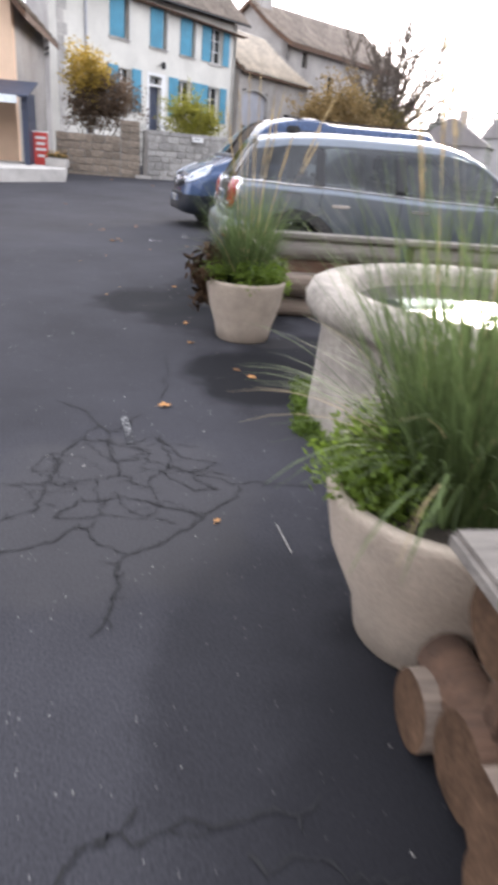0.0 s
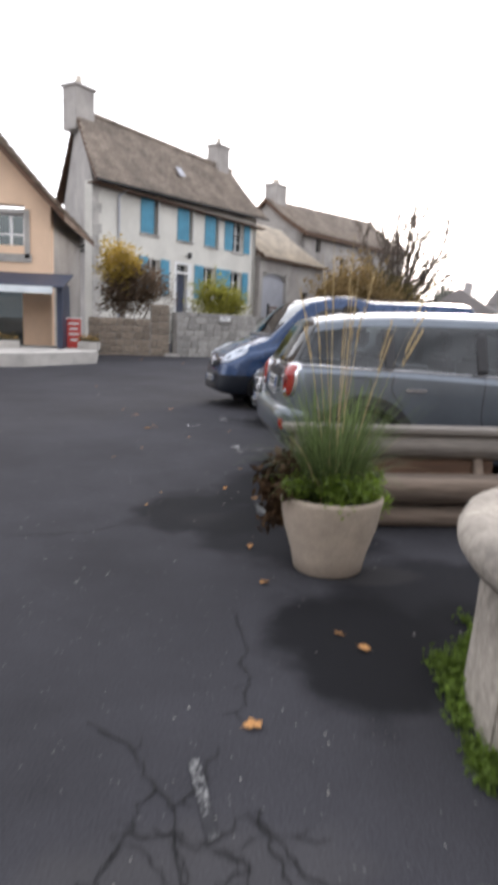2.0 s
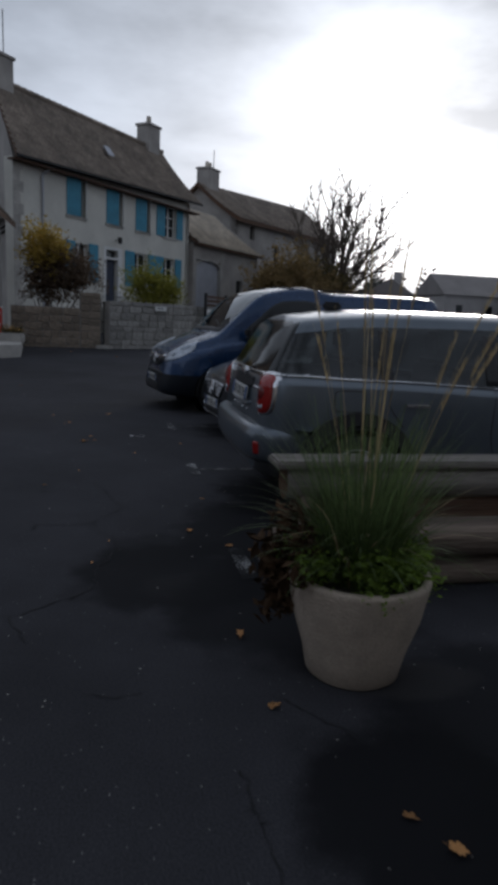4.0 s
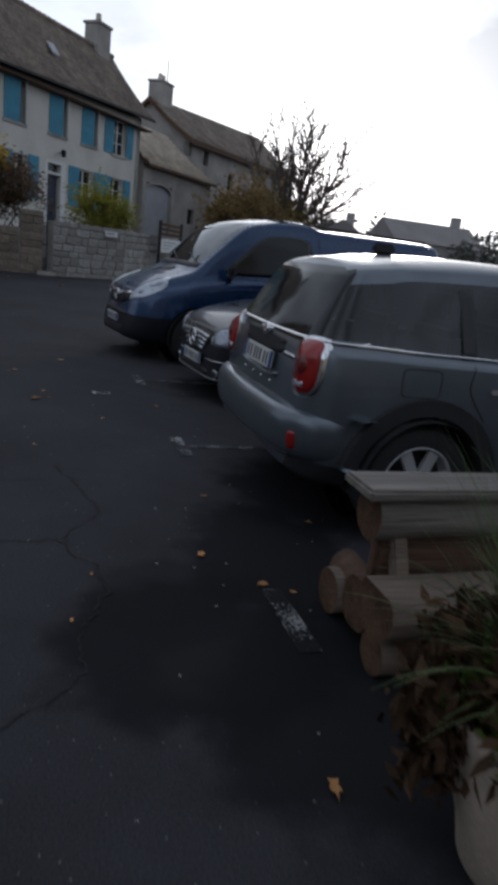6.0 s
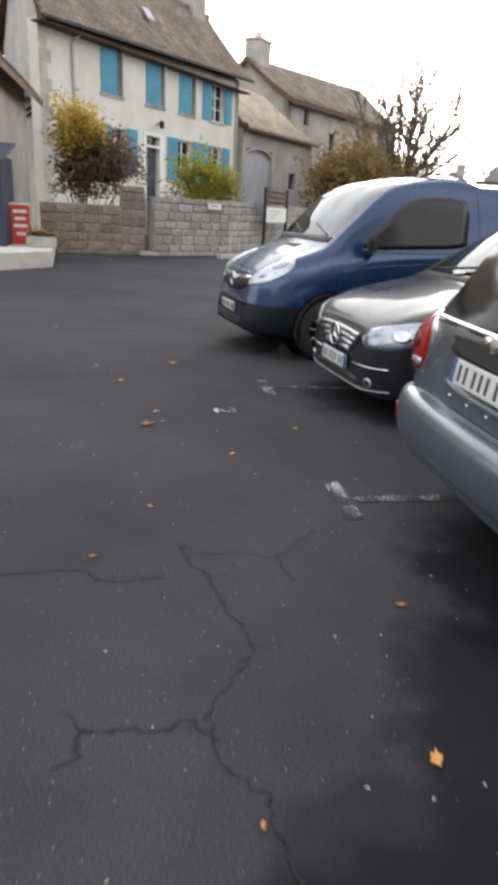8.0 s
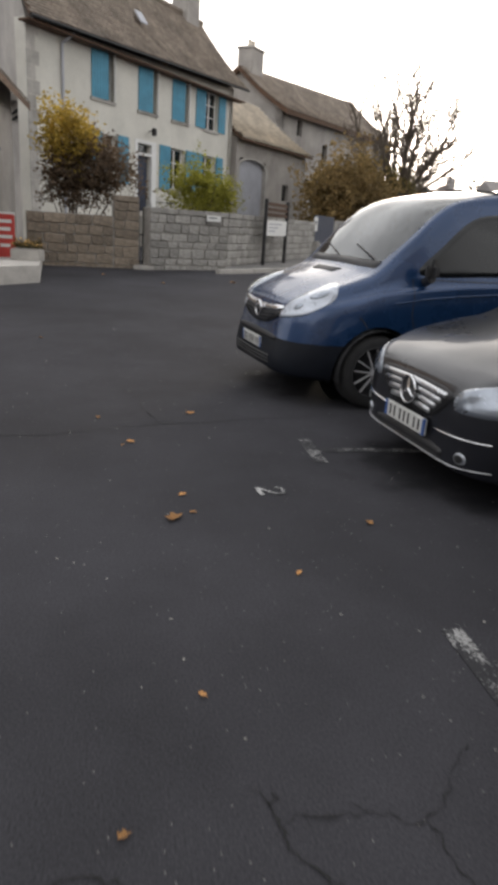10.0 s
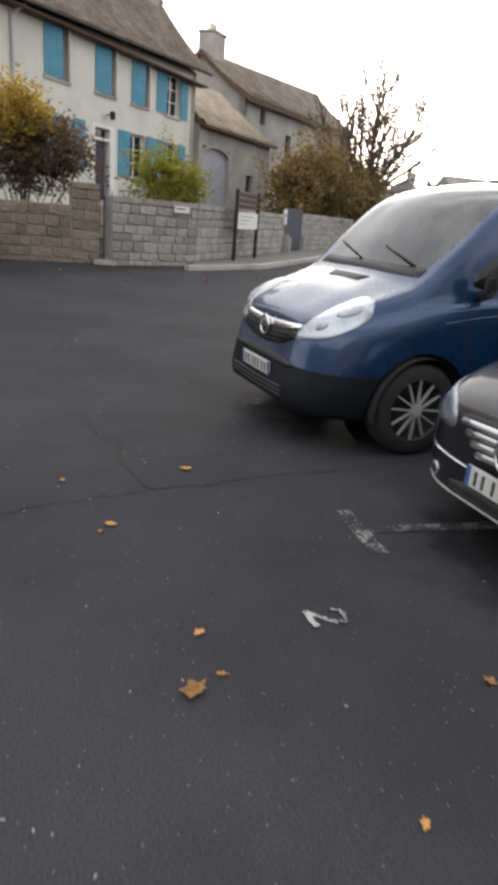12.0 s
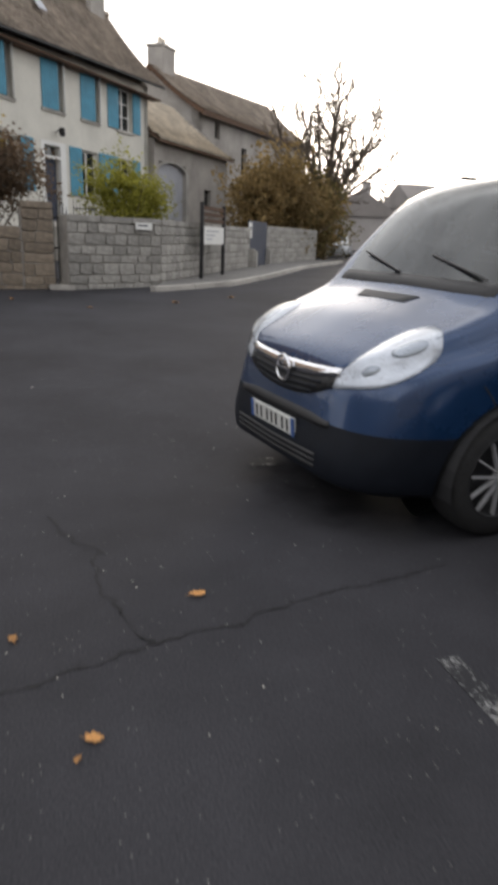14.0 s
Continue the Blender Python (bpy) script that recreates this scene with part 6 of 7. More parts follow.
    decal("bonnet_vent", t, tree, [(-0.22, 0.66), (0.22, 0.66), (0.26, 0.74), (-0.26, 0.74)], topm, M["plastic"], 0.006, 3)
    strip("cowl", t, tree, [(-0.7, 0.85, 0.91), (-0.3, 0.82, 0.885), (0.3, 0.82, 0.885), (0.7, 0.85, 0.91)], topm, M["plastic"], 0.006)
    for y0, y1 in ((0.62, 0.12), (-0.05, -0.6)):
        part("wiper", tube_bm((0.99, y0, 1.41), (0.885, y1, 1.305), 0.008, n=6), M["plastic"], t)
    for s in (-1, 1):
        bm = box_bm(1.14, min(s * 0.98, s * 1.12), 1.14, 1.27, max(s * 0.98, s * 1.12), 1.34, 0.06)
        tube_bm((1.25, s * 0.9, 1.14), (1.22, s * 1.03, 1.18), 0.04, n=8, bm=bm)
        part("wing_mirror", bm, M["plastic"], t, "black wing mirror")
        part("door_handle", box_bm(2.05, min(s * 0.945, s * 0.975), 0.98, 2.27, max(s * 0.945, s * 0.975), 1.02, 0.01), M["plastic"], t)
        part("rub_strip", box_bm(2.42, min(s * 0.945, s * 0.968), 0.56, 3.5, max(s * 0.945, s * 0.968), 0.68, 0.01), M["plastic"], t)
        part("roof_rail_trim", box_bm(1.8, min(s * 0.66, s * 0.69), 1.925, 4.5, max(s * 0.66, s * 0.69), 1.945, 0.004), M["plastic"], t)
        part("sliding_rail", box_bm(3.0, min(s * 0.935, s * 0.962), 1.16, 4.5, max(s * 0.935, s * 0.962), 1.19, 0.004), M["plastic"], t)
    part("roof_scoop", box_bm(2.0, -0.12, 1.945, 2.35, 0.12, 1.985, 0.015), M["plastic"], t)
    part("dashboard", box_bm(0.95, -0.8, 1.0, 1.45, 0.8, 1.16, 0.05), M["seat"], t)
    part("bulkhead", box_bm(2.35, -0.72, 0.4, 2.39, 0.72, 1.74), M["bumper"], t)
    part("cab_floor", box_bm(0.9, -0.8, 0.3, 2.35, 0.8, 0.6), M["seat"], t)
    seats(t, (2.0,), 0.45, 0.8, M["seat"])
    # sun visors behind the glass
    part("plate_paper", box_bm(1.2, 0.3, 1.17, 1.3, 0.5, 1.175), M["plate_white"], t)
    return t


def in_place(bm, m):
    bmesh.ops.transform(bm, matrix=m, verts=bm.verts)
    return bm


def build_compact(at, rz=0.0):
    t = thing("car", at, rz, label="black metallic compact car with a chrome-barred grille", category="car")
    S = [ring(0.05, 0.45, 0.24, 0.3, 0.42, 0.58, 0.05, 0.63, 0.4, 0.65, 0.34, 0.01),
         ring(0.08, 0.62, 0.22, 0.28, 0.42, 0.64, 0.05, 0.69, 0.54, 0.72, 0.44, 0.012),
         ring(0.2, 0.78, 0.2, 0.27, 0.43, 0.71, 0.06, 0.77, 0.66, 0.81, 0.52, 0.02),
         ring(0.45, 0.86, 0.19, 0.26, 0.45, 0.79, 0.07, 0.86, 0.74, 0.90, 0.58, 0.025),
         ring(0.8, 0.885, 0.18, 0.25, 0.48, 0.86, 0.07, 0.94, 0.77, 0.985, 0.6, 0.03),
         ring(1.08, 0.888, 0.18, 0.25, 0.5, 0.92, 0.07, 1.0, 0.78, 1.05, 0.64, 0.03),
         ring(1.45, 0.888, 0.18, 0.25, 0.5, 0.96, 0.06, 1.2, 0.74, 1.28, 0.62, 0.04),
         ring(1.85, 0.888, 0.18, 0.25, 0.5, 0.98, 0.06, 1.42, 0.67, 1.52, 0.58, 0.05),
         ring(2.3, 0.888, 0.18, 0.25, 0.5, 1.0, 0.06, 1.48, 0.66, 1.59, 0.57, 0.05),
         ring(3.2, 0.888, 0.18, 0.25, 0.5, 1.02, 0.06, 1.47, 0.66, 1.575, 0.57, 0.05),
         ring(3.85, 0.875, 0.2, 0.28, 0.52, 1.03, 0.07, 1.38, 0.65, 1.48, 0.55, 0.05),
         ring(4.15, 0.84, 0.24, 0.32, 0.54, 1.02, 0.08, 1.16, 0.68, 1.22, 0.56, 0.05),
         ring(4.27, 0.76, 0.3, 0.36, 0.54, 0.9, 0.08, 0.98, 0.62, 1.0, 0.5, 0.04)]
    sh = Shell(S)

    def panels(si, ri, side):
        if ri < 0:
            return "front_bumper" if si < 1 else "tailgate"
        if si < 2.6 and ri < 4.0:
            return "front_bumper"
        if 5.0 < si < 8.0 and ri > 7.0:
            return "windscreen"
        if 6.0 < si < 11 and 5.0 < ri < 6.0:
            return "side_window:" + side
        if 10.0 < si < 11.4 and ri > 7:
            return "rear_window"
        if si < 5.0 and ri > 5.0:
            return "bonnet"
        if 5.6 < si < 8.2 and 1.6 < ri < 5:
            return "front_door:" + side
        if 8.2 < si < 10 and 1.6 < ri < 5:
            return "rear_door:" + side
        return "body"

    pts = dict(body=M["merc_black"], windscreen=M["car_glass"], rear_window=M["tint_glass"], side_window=M["tint_glass"])
    fx, rx, r = 0.83, 3.6, 0.315
    tree = car_skin(t, sh, panels, ((fx, r, 0.37), (rx, r, 0.37)), pts)
    for x in (fx, rx):
        for s in (-1, 1):
            wheel(t, x, s * 0.78, r, 0.2, s, 10, "single", 0.21)
    front = Matrix(((0, 0, -1, -0.5), (-1, 0, 0, 0), (0, 1, 0, 0), (0, 0, 0, 1)))
    for s in (-1, 1):
        fm = fan_frame((-0.5, s * 1.1, 1.0), (0.25, s * 0.62, 0.66))
        out = [(-0.22, -0.11), (0.0, -0.125), (0.16, -0.07), (0.28, 0.06), (0.35, 0.17), (0.2, 0.14), (0.02, 0.07), (-0.2, 0.0)]
        out = smooth_loop([(-s * u, v) for u, v in out] if s > 0 else out)
        lamp = decal("headlamp", t, tree, out, fm, M["reflector"], 0.003, 5, "pointed clear headlamp")
        decal("bulb_housing", lamp, tree, ellipse(-s * 0.1 if s > 0 else 0.1, -0.005, 0.075, 0.05), fm, M["chrome"], 0.006, 3, "chrome bulb housing")
        decal("lens", lamp, tree, out, fm, M["lens"], 0.01, 5, "", 0.008, 0.008)
        fog = decal("fog_lamp", t, tree, ellipse(-s * 0.58, 0.31, 0.04, 0.036), front, M["reflector"], 0.008, 4, "round fog lamp")
        decal("lens", fog, tree, ellipse(-s * 0.58, 0.31, 0.028, 0.025), front, M["plastic"], 0.012, 3)
        strip("trim_strip", t, tree, sorted([(-s * 0.3, 0.41, 0.42), (-s * 0.5, 0.42, 0.43), (-s * 0.74, 0.435, 0.445)]), front, M["chrome"], 0.008)
    decal("grille_back", t, tree, smooth_loop([(-0.42, 0.67), (0, 0.69), (0.42, 0.67), (0.36, 0.55), (0.2, 0.47), (-0.2, 0.47), (-0.36, 0.55)], 4), front, M["plastic"], 0.006, 5)
    for k in range(4):
        z, w = 0.495 + 0.045 * k, 0.24 + 0.05 * k
        strip("grille_bar", t, tree, [(-w, z - 0.004, z + 0.028), (0, z + 0.008, z + 0.042), (w, z - 0.004, z + 0.028)], front, M["satin"], 0.02, "broad satin grille bar")
    em = thing("emblem", (0.012, 0, 0.585), label="round chrome star emblem")
    em.parent = t
    part("disc", tube_bm((0.004, 0, 0), (0.02, 0, 0), 0.088, n=28), M["plastic"], em, "black disc behind the star")
    v, f = [], []
    for i in range(28):
        for j in range(8):
            a, b = 2 * math.pi * i / 28, 2 * math.pi * j / 8
            v.append((0.009 * math.sin(b), (0.088 + 0.009 * math.cos(b)) * math.cos(a), (0.088 + 0.009 * math.cos(b)) * math.sin(a)))
            f.append((i * 8 + j, ((i + 1) % 28) * 8 + j, ((i + 1) % 28) * 8 + (j + 1) % 8, i * 8 + (j + 1) % 8))
    obj("ring", v, f, M["chrome"], em, smooth=True)
    for k in range(3):
        a = math.pi / 2 + 2 * math.pi * k / 3
        part("spoke", tube_bm((0, 0, 0), (0, 0.086 * math.cos(a), 0.086 * math.sin(a)), 0.016, 0.004, 6), M["chrome"], em)
    strip("lower_intake", t, tree, [(-0.42, 0.27, 0.31), (-0.2, 0.26, 0.335), (0.2, 0.26, 0.335), (0.42, 0.27, 0.31)], front, M["plastic"], 0.006)
    strip("chrome_lip", t, tree, [(-0.74, 0.265, 0.272), (-0.4, 0.24, 0.247), (0.4, 0.24, 0.247), (0.74, 0.265, 0.272)], front, M["satin"], 0.008, "thin bright lip")
    number_plate(t, (0.02, 0.0, 0.4), -90)
    topm = Matrix(((0, 1, 0, 0), (-1, 0, 0, 0), (0, 0, 1, 2.6), (0, 0, 0, 1)))
    strip("cowl", t, tree, [(-0.68, 1.08, 1.15), (0, 1.04, 1.1), (0.68, 1.08, 1.15)], topm, M["plastic"], 0.008)
    for y0, y1 in ((0.4, -0.15), (-0.05, -0.6)):
        part("wiper", tube_bm((1.12, y0, 1.1), (1.2, y1, 1.155), 0.011, n=6), M["plastic"], t)
    for s in (-1, 1):
        part("wing_mirror", box_bm(1.5, min(s * 0.88, s * 1.05), 0.98, 1.64, max(s * 0.88, s * 1.05), 1.13, 0.05), M["merc_black"], t)
        for x in (2.3, 3.3):
            part("door_handle", box_bm(x, min(s * 0.875, s * 0.91), 0.86, x + 0.2, max(s * 0.875, s * 0.91), 0.89, 0.01), M["chrome"], t)
    part("dashboard", box_bm(1.25, -0.7, 0.85, 1.7, 0.7, 1.0, 0.05), M["seat"], t)
    part("cabin_floor", box_bm(1.2, -0.8, 0.25, 3.9, 0.8, 0.5), M["seat"], t)
    seats(t, (2.35, 3.3), 0.38, 0.55, M["seat"])
    return t


def build_hatch(at):
    t = thing("car", at, 180, label="grey metallic rounded hatchback parked tail out with chrome trim", category="car")
    S = [ring(0.03, 0.5, 0.26, 0.32, 0.46, 0.66, 0.05, 0.71, 0.44, 0.73, 0.38, 0.01),
         ring(0.08, 0.68, 0.24, 0.3, 0.46, 0.72, 0.06, 0.78, 0.58, 0.81, 0.48, 0.015),
         ring(0.25, 0.82, 0.22, 0.29, 0.47, 0.8, 0.06, 0.87, 0.7, 0.91, 0.55, 0.02),
         ring(0.6, 0.9, 0.2, 0.28, 0.5, 0.88, 0.07, 0.96, 0.78, 1.0, 0.6, 0.025),
         ring(1.05, 0.91, 0.2, 0.28, 0.52, 0.94, 0.07, 1.02, 0.79, 1.06, 0.62, 0.03),
         ring(1.25, 0.91, 0.2, 0.28, 0.52, 0.96, 0.06, 1.06, 0.79, 1.12, 0.64, 0.03),
         ring(1.5, 0.91, 0.2, 0.28, 0.52, 0.98, 0.06, 1.25, 0.74, 1.33, 0.62, 0.04),
         ring(1.8, 0.91, 0.2, 0.28, 0.52, 0.99, 0.06, 1.4, 0.7, 1.5, 0.6, 0.045),
         ring(2.3, 0.91, 0.2, 0.28, 0.52, 1.0, 0.06, 1.45, 0.7, 1.58, 0.6, 0.05),
         ring(3.2, 0.91, 0.2, 0.28, 0.52, 1.04, 0.06, 1.44, 0.69, 1.575, 0.6, 0.05),
         ring(3.7, 0.905, 0.22, 0.3, 0.53, 1.05, 0.06, 1.42, 0.67, 1.545, 0.59, 0.05),
         ring((4.02, 3.82), 0.885, 0.28, 0.36, 0.55, 1.06, 0.07, 1.39, 0.65, 1.525, 0.58, 0.05),
         ring((4.24, 3.92), 0.84, 0.31, 0.385, 0.58, 1.06, 0.09, 1.37, 0.62, 1.505, 0.56, 0.05),
         ring((4.33, 3.95), 0.7, 0.36, 0.42, 0.58, 1.04, 0.1, 1.35, 0.56, 1.485, 0.5, 0.05)]
    # the tail stands nearly upright to the waist; only the window above it rakes forward
    for k, low, top in ((11, 4.04, 3.84), (12, 4.25, 3.97), (13, 4.35, 4.03)):
        zt = S[k][-1][2]
        S[k] = [(low - 0.05 * max(0, min(1, (z - 0.5) / 0.56)) + (top - low + 0.05) * max(0, (z - 1.06) / (zt - 1.06)), y, z) for x, y, z in S[k]]
    sh = Shell(S)

    def panels(si, ri, side):
        if ri < 0:
            return "front_bumper" if si < 1 else "rear_window" if -6.0 > ri > -8.4 else "tailgate"
        if ri < 1.4 or (si > 11 and ri < 2.2):
            return "sill:" + side
        if si > 12.4 and 5.0 < ri < 7.0:
            return "rear_window"
        if 5.0 < si < 7.4 and ri > 7.0:
            return "windscreen"
        if 5.6 < si < 12.4 and 5.0 < ri < 6.0:
            return "side_window:" + side
        if 5.4 < si < 8.4 and 1.4 < ri < 5:
            return "front_door:" + side
        if 8.4 < si < 9.8 and 1.4 < ri < 5:
            return "rear_door:" + side
        if si < 5 and ri > 5:
            return "bonnet"
        if 7.4 < si and ri > 6.0:
            return "roof"
        return "body"

    pts = dict(body=M["mini_grey"], windscreen=M["car_glass"], side_window=M["tint_glass"], rear_window=M["black_glass"], sill=M["plastic"])
    fx, rx, r = 0.85, 3.64, 0.335
    tree = car_skin(t, sh, panels, ((fx, r, 0.42), (rx, r, 0.42)), pts)
    for x in (fx, rx):
        for s in (-1, 1):
            wheel(t, x, s * 0.8, r, 0.225, s, 7, "single", 0.225)
            v, f = [], []
            for k in range(25):
                a = math.pi * (0.07 + 1.0 * k / 24)
                for rr, yy in ((0.4, 0.0), (0.49, 0.0), (0.5, -0.07), (0.4, -0.07)):
                    v.append((x + rr * math.cos(a), s * (0.925 + yy), r + rr * math.sin(a)))
                if k:
                    o = 4 * k
                    f += [(o - 4 + j, o - 4 + (j + 1) % 4, o + (j + 1) % 4, o + j) for j in range(4)]
            obj("arch_trim", v, f, M["plastic"], t, "black wheel-arch trim")
    # bumper: a bar with a ledge on top, swept round the tail
    plan = spline([(4.0, 0.845, 0), (4.13, 0.878, 0), (4.3, 0.845, 0), (4.41, 0.66, 0), (4.445, 0.34, 0), (4.455, 0, 0), (4.445, -0.34, 0), (4.41, -0.66, 0), (4.3, -0.845, 0), (4.13, -0.878, 0), (4.0, -0.845, 0)], 4)
    prof = spline([(-0.11, 0.7, 0), (-0.07, 0.695, 0), (-0.02, 0.675, 0), (0, 0.63, 0), (0.004, 0.57, 0), (-0.004, 0.49, 0), (-0.035, 0.44, 0), (-0.1, 0.41, 0)], 2)
    tang = np.gradient(plan, axis=0)
    v, f = [], []
    for p, d in zip(plan, tang):
        n = np.array((-d[1], d[0])) / np.hypot(d[0], d[1])
        n = n if n[0] > -0.05 and n @ (p[:2] - (3.6, 0)) > 0 else -n
        v += [Vector((p[0] + n[0] * o, p[1] + n[1] * o, z)) for o, z, _ in prof]
    m = len(prof)
    for a in range(len(plan) - 1):
        f += [(a * m + b, a * m + b + 1, (a + 1) * m + b + 1, (a + 1) * m + b) for b in range(m - 1)]
    obj("rear_bumper", v, f, M["mini_grey"], t, "grey bumper with a ledge along its top", smooth=True)
    bumper_tree = BVHTree.FromPolygons(v, f)
    # tail as seen from behind: +x looking back to -x
    back = Matrix(((0, 0, 1, 5.0), (1, 0, 0, 0), (0, 1, 0, 0), (0, 0, 0, 1)))
    for s in (-1, 1):
        fm = fan_frame((5.2, s * 1.04, 1.0), (4.3, s * 0.665, 0.88))
        rim = decal("tail_lamp", t, tree, ellipse(s * 0.03, 0.045, 0.125, 0.165, 32, 3.0), fm, M["chrome"], 0.012, 5, "upright red tail lamp in a chrome surround")
        decal("lens", rim, tree, ellipse(s * 0.025, 0.045, 0.1, 0.145, 32, 3.0), fm, M["tail_red"], 0.02, 5, "red lens", 0.012, 0.02)
        decal("lamp_core", rim, tree, ellipse(s * 0.02, 0.045, 0.05, 0.055, 20), fm, M["tail_core"], 0.036, 4, "darker round core", 0.01, 0.01)
        decal("reversing_light", rim, tree, [(-0.04, -0.068), (0.01, -0.068), (0.055, -0.068), (0.055, -0.036), (0.01, -0.036), (-0.04, -0.036)], fm, M["reflector"], 0.034, 3, "clear reversing light")
        decal("rear_reflector", t, bumper_tree, ellipse(s * 0.77, 0.54, 0.02, 0.048, 20, 4), back, M["tail_red"], 0.012, 3, "red bumper reflector")
    decal("handle_recess", t, tree, smooth_loop([(-0.3, 1.02), (0.3, 1.02), (0.345, 0.985), (0.31, 0.93), (-0.31, 0.93), (-0.345, 0.985)], 3), back, M["plastic"], 0.008, 4, "black handle recess")
    decal("emblem", t, tree, ellipse(0, 1.035, 0.04, 0.035, 18), back, M["chrome"], 0.02, 3, "round winged chrome emblem")
    for s in (-1, 1):
        decal("emblem_wing", t, tree, [(s * 0.043, 1.05), (s * 0.1, 1.055), (s * 0.095, 1.035), (s * 0.068, 1.02), (s * 0.043, 1.02)], back, M["chrome"], 0.018, 2)
    strip("plate_ledge", t, tree, [(-0.33, 0.8, 0.82), (-0.15, 0.775, 0.8), (0.15, 0.775, 0.8), (0.33, 0.8, 0.82)], back, M["mini_grey"], 0.02, "", 0.03)
    number_plate(t, (4.345, 0.0, 0.875), 90, -7)
    for k in range(6):
        decal("badge_bar", t, tree, [(0.34 + k * 0.032, 0.93), (0.36 + k * 0.032, 0.93), (0.36 + k * 0.032, 0.955), (0.34 + k * 0.032, 0.955)], back, M["chrome"], 0.008, 2)
    strip("bumper_lip", t, bumper_tree, [(-0.72, 0.425, 0.45), (-0.4, 0.42, 0.445), (0.4, 0.42, 0.445), (0.72, 0.425, 0.45)], back, M["plastic"], 0.008)
    strip("waist_trim", t, tree, [(-0.8, 1.065, 1.083), (-0.5, 1.055, 1.073), (0, 1.05, 1.068), (0.5, 1.055, 1.073), (0.8, 1.065, 1.083)], back, M["chrome"], 0.006, "chrome waist line", 0.01)
    for k in range(4):
        decal("badge_bar", t, tree, [(-0.3 + k * 0.17, 0.74), (-0.288 + k * 0.17, 0.74), (-0.288 + k * 0.17, 0.755), (-0.3 + k * 0.17, 0.755)], back, M["chrome"], 0.006, 2)
    # chrome waist line and roof
    for s in (-1, 1):
        bm = bmesh.new()
        j = 5 * RK
        row = sh.half[5 * SK:13 * SK, j]
        for a, b in zip(row[:-1], row[1:]):
            tube_bm((a[0], s * (a[1] + 0.004), a[2] + 0.004), (b[0], s * (b[1] + 0.004), b[2] + 0.004), 0.009, n=6, bm=bm, caps=False)
        part("waist_trim", bm, M["chrome"], t, "chrome waist line")
        for x in (2.25, 3.1):
            part("door_handle", box_bm(x, min(s * 0.895, s * 0.93), 0.87, x + 0.2, max(s * 0.895, s * 0.93), 0.9, 0.01), M["chrome"], t)
        part("wing_mirror", box_bm(1.45, min(s * 0.9, s * 1.08), 0.98, 1.6, max(s * 0.9, s * 1.08), 1.14, 0.05), M["plastic"], t)
        sidem = Matrix(((-s, 0, 0, 0), (0, 0, s, s * 1.5), (0, 1, 0, 0), (0, 0, 0, 1)))
        for line in ([(2.56, 1.0), (2.58, 0.7), (2.5, 0.36)], [(3.4, 1.02), (3.42, 0.9), (3.3, 0.72)], [(1.55, 0.96), (1.53, 0.6), (1.56, 0.34)]):
            seam(t, tree, [(-s * x, z) for x, z in line], sidem, 0.004, M["plastic"])
        if s > 0:
            seam(t, tree, [(-s * x, z) for x, z in ellipse(3.72, 0.905, 0.115, 0.075, 20, 6.0) + [(3.835, 0.905)]], sidem, 0.003, M["plastic"], name="filler_flap_line")
        for x0, x1 in ((2.52, 2.62), (3.38, 3.47)):
            decal("window_pillar", t, tree, [(-s * x0, 1.04), (-s * x1, 1.04), (-s * x1, 1.4), (-s * x0, 1.4)], sidem, M["plastic"], 0.004, 4, "", 0.006)
    part("aerial_fin", in_place(box_bm(-0.08, -0.02, 0, 0.08, 0.02, 0.07, 0.018), pose(3.6, 0, 1.55)), M["plastic"], t, "black shark-fin aerial")
    part("dashboard", box_bm(1.35, -0.7, 0.85, 1.75, 0.7, 1.0, 0.05), M["seat"], t)
    part("cabin_floor", box_bm(1.3, -0.8, 0.25, 4.0, 0.8, 0.5), M["seat"], t)
    seats(t, (2.4, 3.3), 0.38, 0.55, M["seat"])
    return t


build_van((-0.12, 4.13, 0), 9)
build_compact((0.45, 1.75, 0), 6)
build_hatch((4.61, -1.05, 0))


# ---- marks, stains and cracks on the asphalt ----
for y0, reach in ((0.0, 2.6), (2.45, 2.6), (-2.42, 0.0)):
    z = 0.0
    h = 0.05
    road_mark("bay_mark", [(-h, y0 - 0.5), (h, y0 - 0.5), (h * 0.9, y0), (-h * 0.95, y0)], "worn white end mark of a parking bay", 0.004, M["paint"] if reach else M["paint_damp"])
    if reach:
        road_mark("bay_line", [(0.06, y0 - 0.29), (reach, y0 - 0.29), (reach, y0 - 0.21), (0.06, y0 - 0.21)], "faint worn white line between parking bays", 0.005, M["paint_old"])
road_mark("bay_mark", [(-0.1, 4.62), (0.12, 4.62), (0.1, 4.78), (-0.08, 4.76)], "worn white mark below the van")
road_mark("paint_drip", [(-0.6, -5.62), (-0.565, -5.6), (-0.515, -5.94), (-0.55, -5.95)], "short dribble of white paint on the asphalt", 0.006, M["paint_old"])


